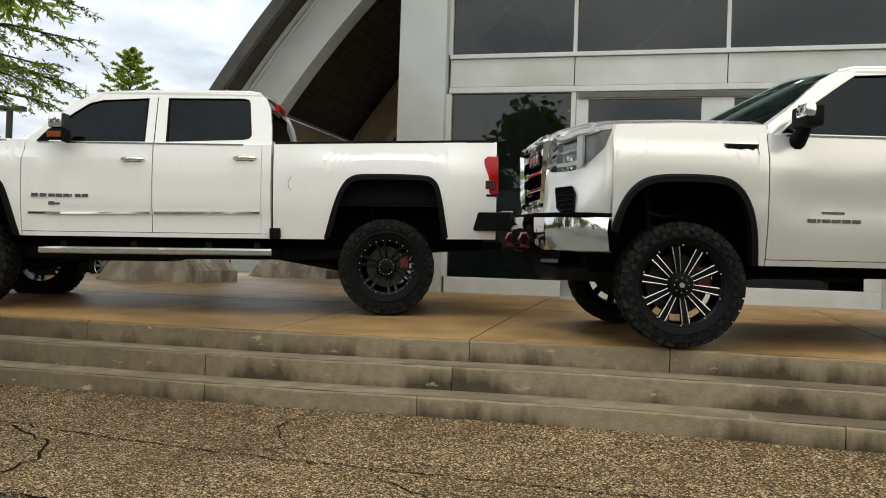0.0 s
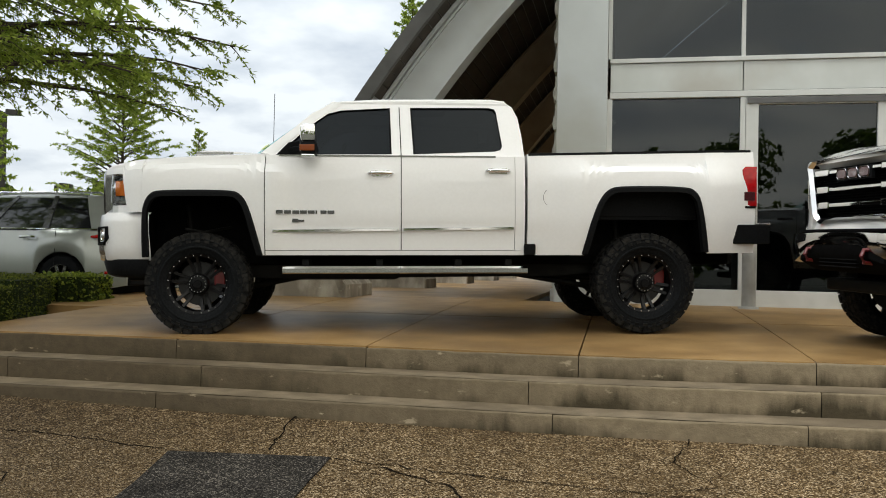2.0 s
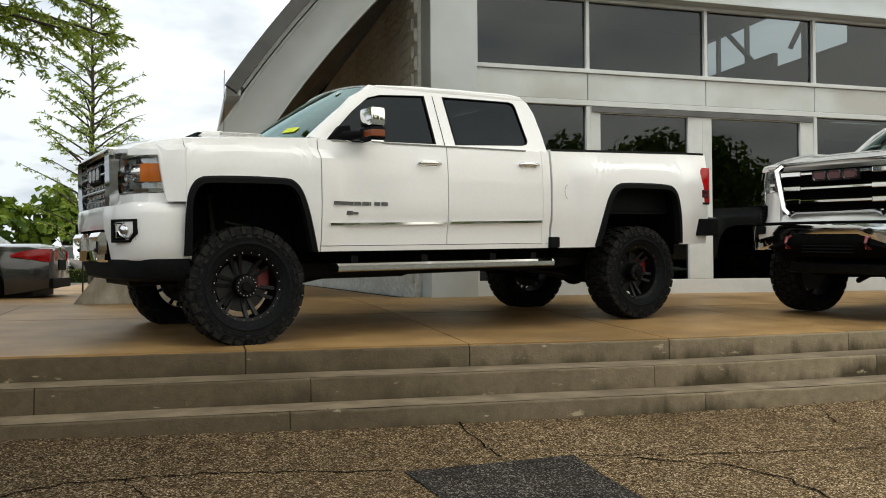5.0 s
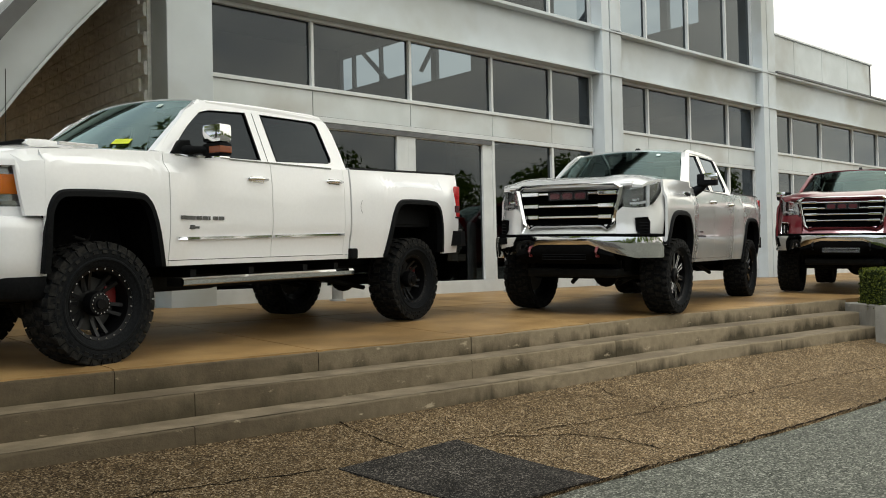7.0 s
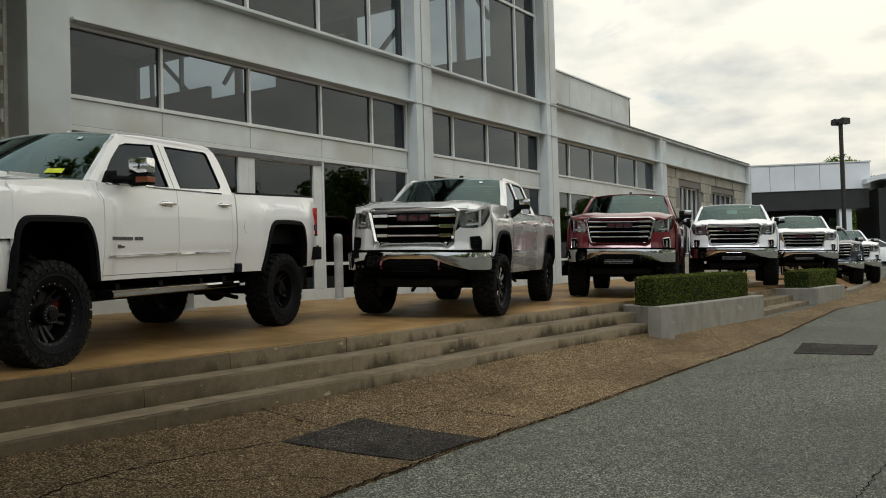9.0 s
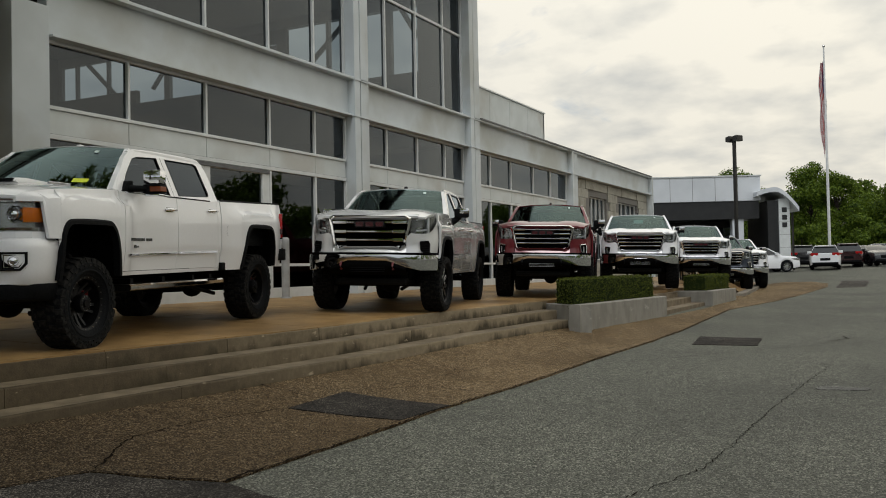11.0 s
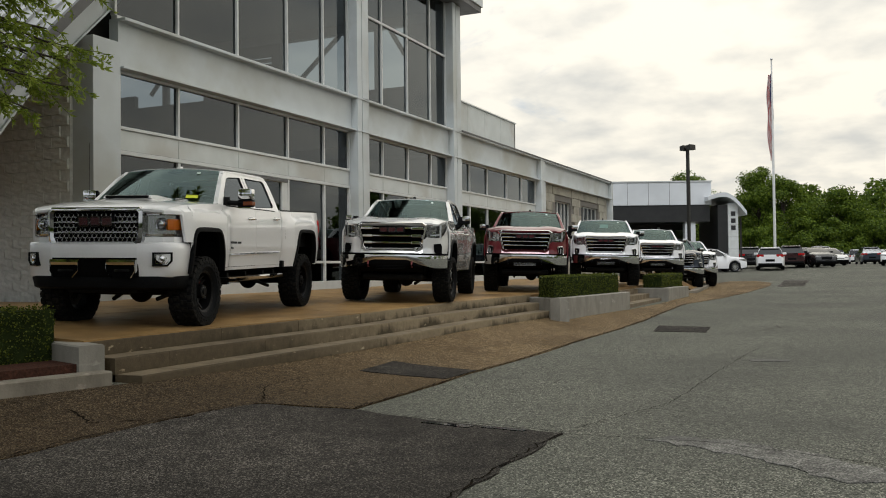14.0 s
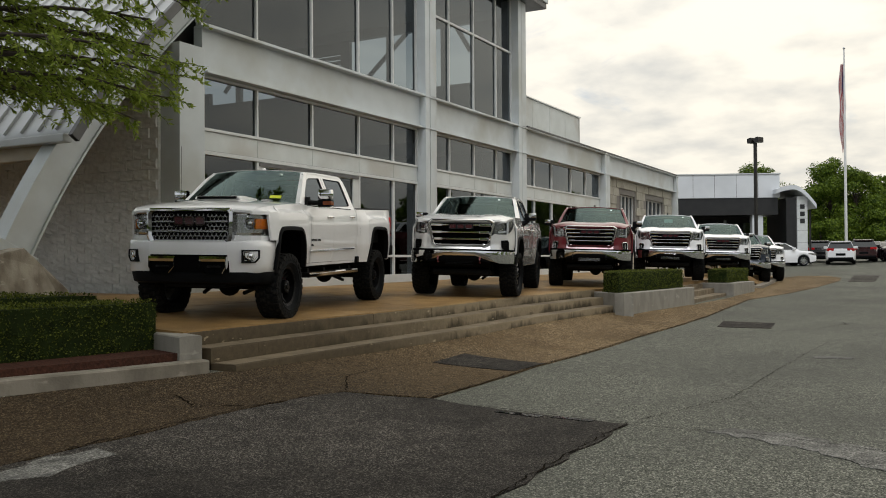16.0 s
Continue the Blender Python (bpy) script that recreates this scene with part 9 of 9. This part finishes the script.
    if kind == "suv":
        for s in (1, -1):
            b = bmesh.new()
            tube(b, [on(f, 1, s) + Vector((0, -s * 0.06, 0.05 - 0.05 * (f in (0.12, 0.97)))) for f in (0.12, 0.16, 0.4, 0.7, 0.93, 0.97)], 0.016, 6)
            part("roof_rail", b, M["satin"], th)
        part("rear_spoiler", solid(xt[1] - 0.16, xt[1] + 0.1, -yt * 0.92, yt * 0.92, H - 0.11, H - 0.065, 0.012), paint, th)
    if kind == "pickup":
        part("bed_recess", solid(-hl + 0.1, -hl + 1.95, -hw * 0.8, hw * 0.8, belt_z - 0.02, belt_z + 0.03), M["plastic"], th)
    if detail:
        for s in (1, -1):
            for u in (0.35, -0.72):
                b = bmesh.new()
                tube(b, [(u, s * (half(u) * 0.985), belt_z - 0.12), (u - 0.03, s * (hw + 0.025), belt_z - 0.115), (u - 0.2, s * (hw + 0.025), belt_z - 0.11), (u - 0.23, s * (half(u) * 0.985), belt_z - 0.11)], 0.016, 6)
                part("door_handle", b, M["chrome"], th, "chrome door handle")
            for u in (cowl - 0.35, cowl - 1.4, cowl - 2.35):
                b = bmesh.new()
                tube(b, [(u, s * (hw * 0.967 + 0.003), belt_z - 0.03), (u, s * (hw * 0.998), lerp(0.24, belt_z, 0.5)), (u - 0.02, s * (hw * 0.99), 0.36)], 0.006, 4)
                part("door_seam", b, M["under"], th)
            b = bmesh.new()
            tube(b, [(-hl + 0.02, s * 0.25, 0.46), (-hl - 0.02, s * 0.5, 0.47), (-hl + 0.06, s * (hw * 0.83), 0.49), (-hl + 0.3, s * (hw * 0.96), 0.5)], 0.022, 6)
            part("rear_reflector", b, M["red_lens"], th)
        part("licence_bar", solid(-hl - 0.03, -hl + 0.02, -0.42, 0.42, 0.8, 0.835, 0.008), M["chrome"], th, "chrome bar on the tailgate")
    return th


M["car_glass"] = surf("dark_car_glass", (0.012, 0.014, 0.015), None, 0.05, spec=0.8)
car("suv", -11.43, 11.60, 178, M["suv_silver"], "pale silver suv with red tail lamps parked beyond the hedge", detail=True, size=(4.66, 1.86, 1.60), z=-0.04)
car("sedan", -10.9, 14.8, 178, M["black_paint"], "black car parked beside the silver suv", "sedan", (4.8, 1.84, 1.45), z=0.0)
car("suv", -11.5, 53, 0, M["grey_paint"], "dark grey suv parked across the lot", size=(4.9, 1.95, 1.8))
car("pickup", -5.2, 54, 0, M["white_paint"], "white pickup far across the lot", "pickup", (5.6, 2.0, 1.85))
car("suv", 47.6, 8.0, -62, M["white_paint"], "white suv parked across the drive by the entrance", size=(4.5, 1.85, 1.58))
car("suv", 57.5, 6.5, 10, M["black_paint"], "black suv parked in the far lot", size=(4.8, 1.9, 1.62))
car("suv", 51.6, 4.45, 4, M["white_paint"], "silver white suv seen from behind in the far lot", size=(4.7, 1.88, 1.60))
car("suv", 57.0, 3.4, 6, M["maroon_paint"], "dark maroon suv parked in the far lot", size=(4.8, 1.92, 1.66))
car("suv", 58.5, 1.75, 203, M["black_paint"], "black suv facing the drive in the far lot", size=(4.7, 1.86, 1.5))
car("sedan", 64, 1.0, 205, M["silver_paint"], "silver sedan parked in the far lot", "sedan", (4.8, 1.84, 1.46))
car("pickup", 79, 1.8, 190, M["white_paint"], "white pickup parked by the wood", "pickup", (5.6, 2.0, 1.85))
car("pickup", 108, 0.6, 10, M["black_paint"], "black pickup parked by the wood", "pickup", (5.6, 2.0, 1.85))
car("pickup", 108, -1.7, 4, M["white_paint"], "white pickup seen from behind at the wood", "pickup", (5.6, 2.0, 1.85))
car("suv", 82, -2.5, 8, M["slate_paint"], "dark blue suv parked in the far lot", size=(4.8, 1.95, 1.7))
car("suv", 61.0, -4.15, 168, M["white_paint"], "white suv facing the drive in the far lot", size=(4.7, 1.9, 1.55))
car("sedan", 62, -7.0, 165, M["blue_paint"], "bright blue sedan parked in the far lot", "sedan", (4.8, 1.84, 1.46))

# ---- second dealership ----
dealer = empty("dealership_building", pose(50.0, 8.2, 0, 0, 0, 114.5), "white-banded dealership building with a black fascia and curved entrance", "building")
part("fascia", solid(0, 22, -14, 0, 4.95, 6.6, 0.03), M["white_band"], dealer, "white panelled upper band")
for i in range(1, 15):
    part("panel_seam", solid(1.5 * i - 0.012, 1.5 * i + 0.012, -0.02, 0.006, 4.97, 6.58), M["flash"], dealer)
part("coping", solid(-0.06, 22.06, -14.06, 0.06, 6.6, 6.68), M["frame"], dealer)
part("black_band", solid(0.1, 22, -13.9, -0.1, 3.75, 4.95), M["black_band"], dealer, "black lower fascia band")
part("back_wall", solid(0.3, 22, -14, -3.3, 0.0, 3.75), M["inner"], dealer)
for i in range(8):
    x0 = 0.5 + 2.6 * i
    w = part("window", solid(x0, x0 + 2.45, -3.28, -3.2, 0.35, 3.3), M["car_glass"], dealer, "dark showroom window")
    part("window_frame", solid(x0 + 2.45, x0 + 2.6, -3.3, -3.12, 0.2, 3.5), M["frame"], w)
for x0, wd in ((1.1, 0.75), (6.2, 0.5), (11.2, 0.5), (16.2, 0.5)):
    part("column", solid(x0, x0 + wd, -0.9, -0.25, 0.0, 3.76, 0.02), M["white_band"], dealer, "white canopy column")
b = bmesh.new()
rows = []
for i in range(13):
    k = i / 12
    u = lerp(0.5, -2.2, k)
    zz = 5.0 + 0.75 * math.sin(math.pi * (0.22 + 0.62 * k)) - 1.1 * max(0, k - 0.45) ** 1.5 * 2.1
    rows.append([(u, 0.9, zz), (u, -4.5, zz)])
shell(b, rows, (0, 0, -0.3))
part("arched_canopy", b, M["white_band"], dealer, "curved white entrance canopy", smooth=40)
part("portal_wall", solid(-0.98, -0.3, -4.2, 0.4, 0.0, 4.9, 0.02), M["black_band"], dealer, "black entrance portal")
pylon = part("entrance_pylon", solid(-1.72, -1.0, -3.6, 0.5, 0.0, 5.0, 0.03), M["frame"], dealer, "pale metal entrance pylon with a dark upright sign")
for i in range(3):
    part("sign_bar", solid(-1.52, -1.2, 0.5, 0.53, 3.1 + 0.5 * i, 3.42 + 0.5 * i, 0.01), M["black_band"], pylon)
for i in range(5):
    part("panel_joint", solid(-1.73, -0.99, 0.49, 0.503, 0.9 + 0.85 * i, 0.915 + 0.85 * i), M["flash"], pylon)
part("canopy_post", solid(-2.12, -2.0, -0.1, 0.02, 0.0, 4.05, 0.02), M["pole"], dealer, "thin canopy post")

# ---- stakes and low planting beyond the plaza ----
for x, y in ((-8.3, 15.6), (-8.15, 15.9)):
    th = empty("sign_stake", pose(x, y, z_ground(x, y)), "thin dark steel stake at the edge of the lot", "stake", group="steel stakes")
    b = bmesh.new()
    tube(b, [(0, 0, -0.05), (0, 0, 1.3)], 0.014, 6)
    part("rod", b, M["pole"], th)
    b = bmesh.new()
    spin(b, [(0.0, 1.34), (0.02, 1.33), (0.022, 1.30), (0.0, 1.29)], 8, "z")
    part("cap", b, M["pole"], th)
hedge("hedge", [(-16, 36), (-7.5, 36), (-7.5, 36.9), (-16, 36.9)], 0.0, lambda x, y: 0.6, 8, density=160, leaf=0.09, label="low clipped hedge along the far lot")
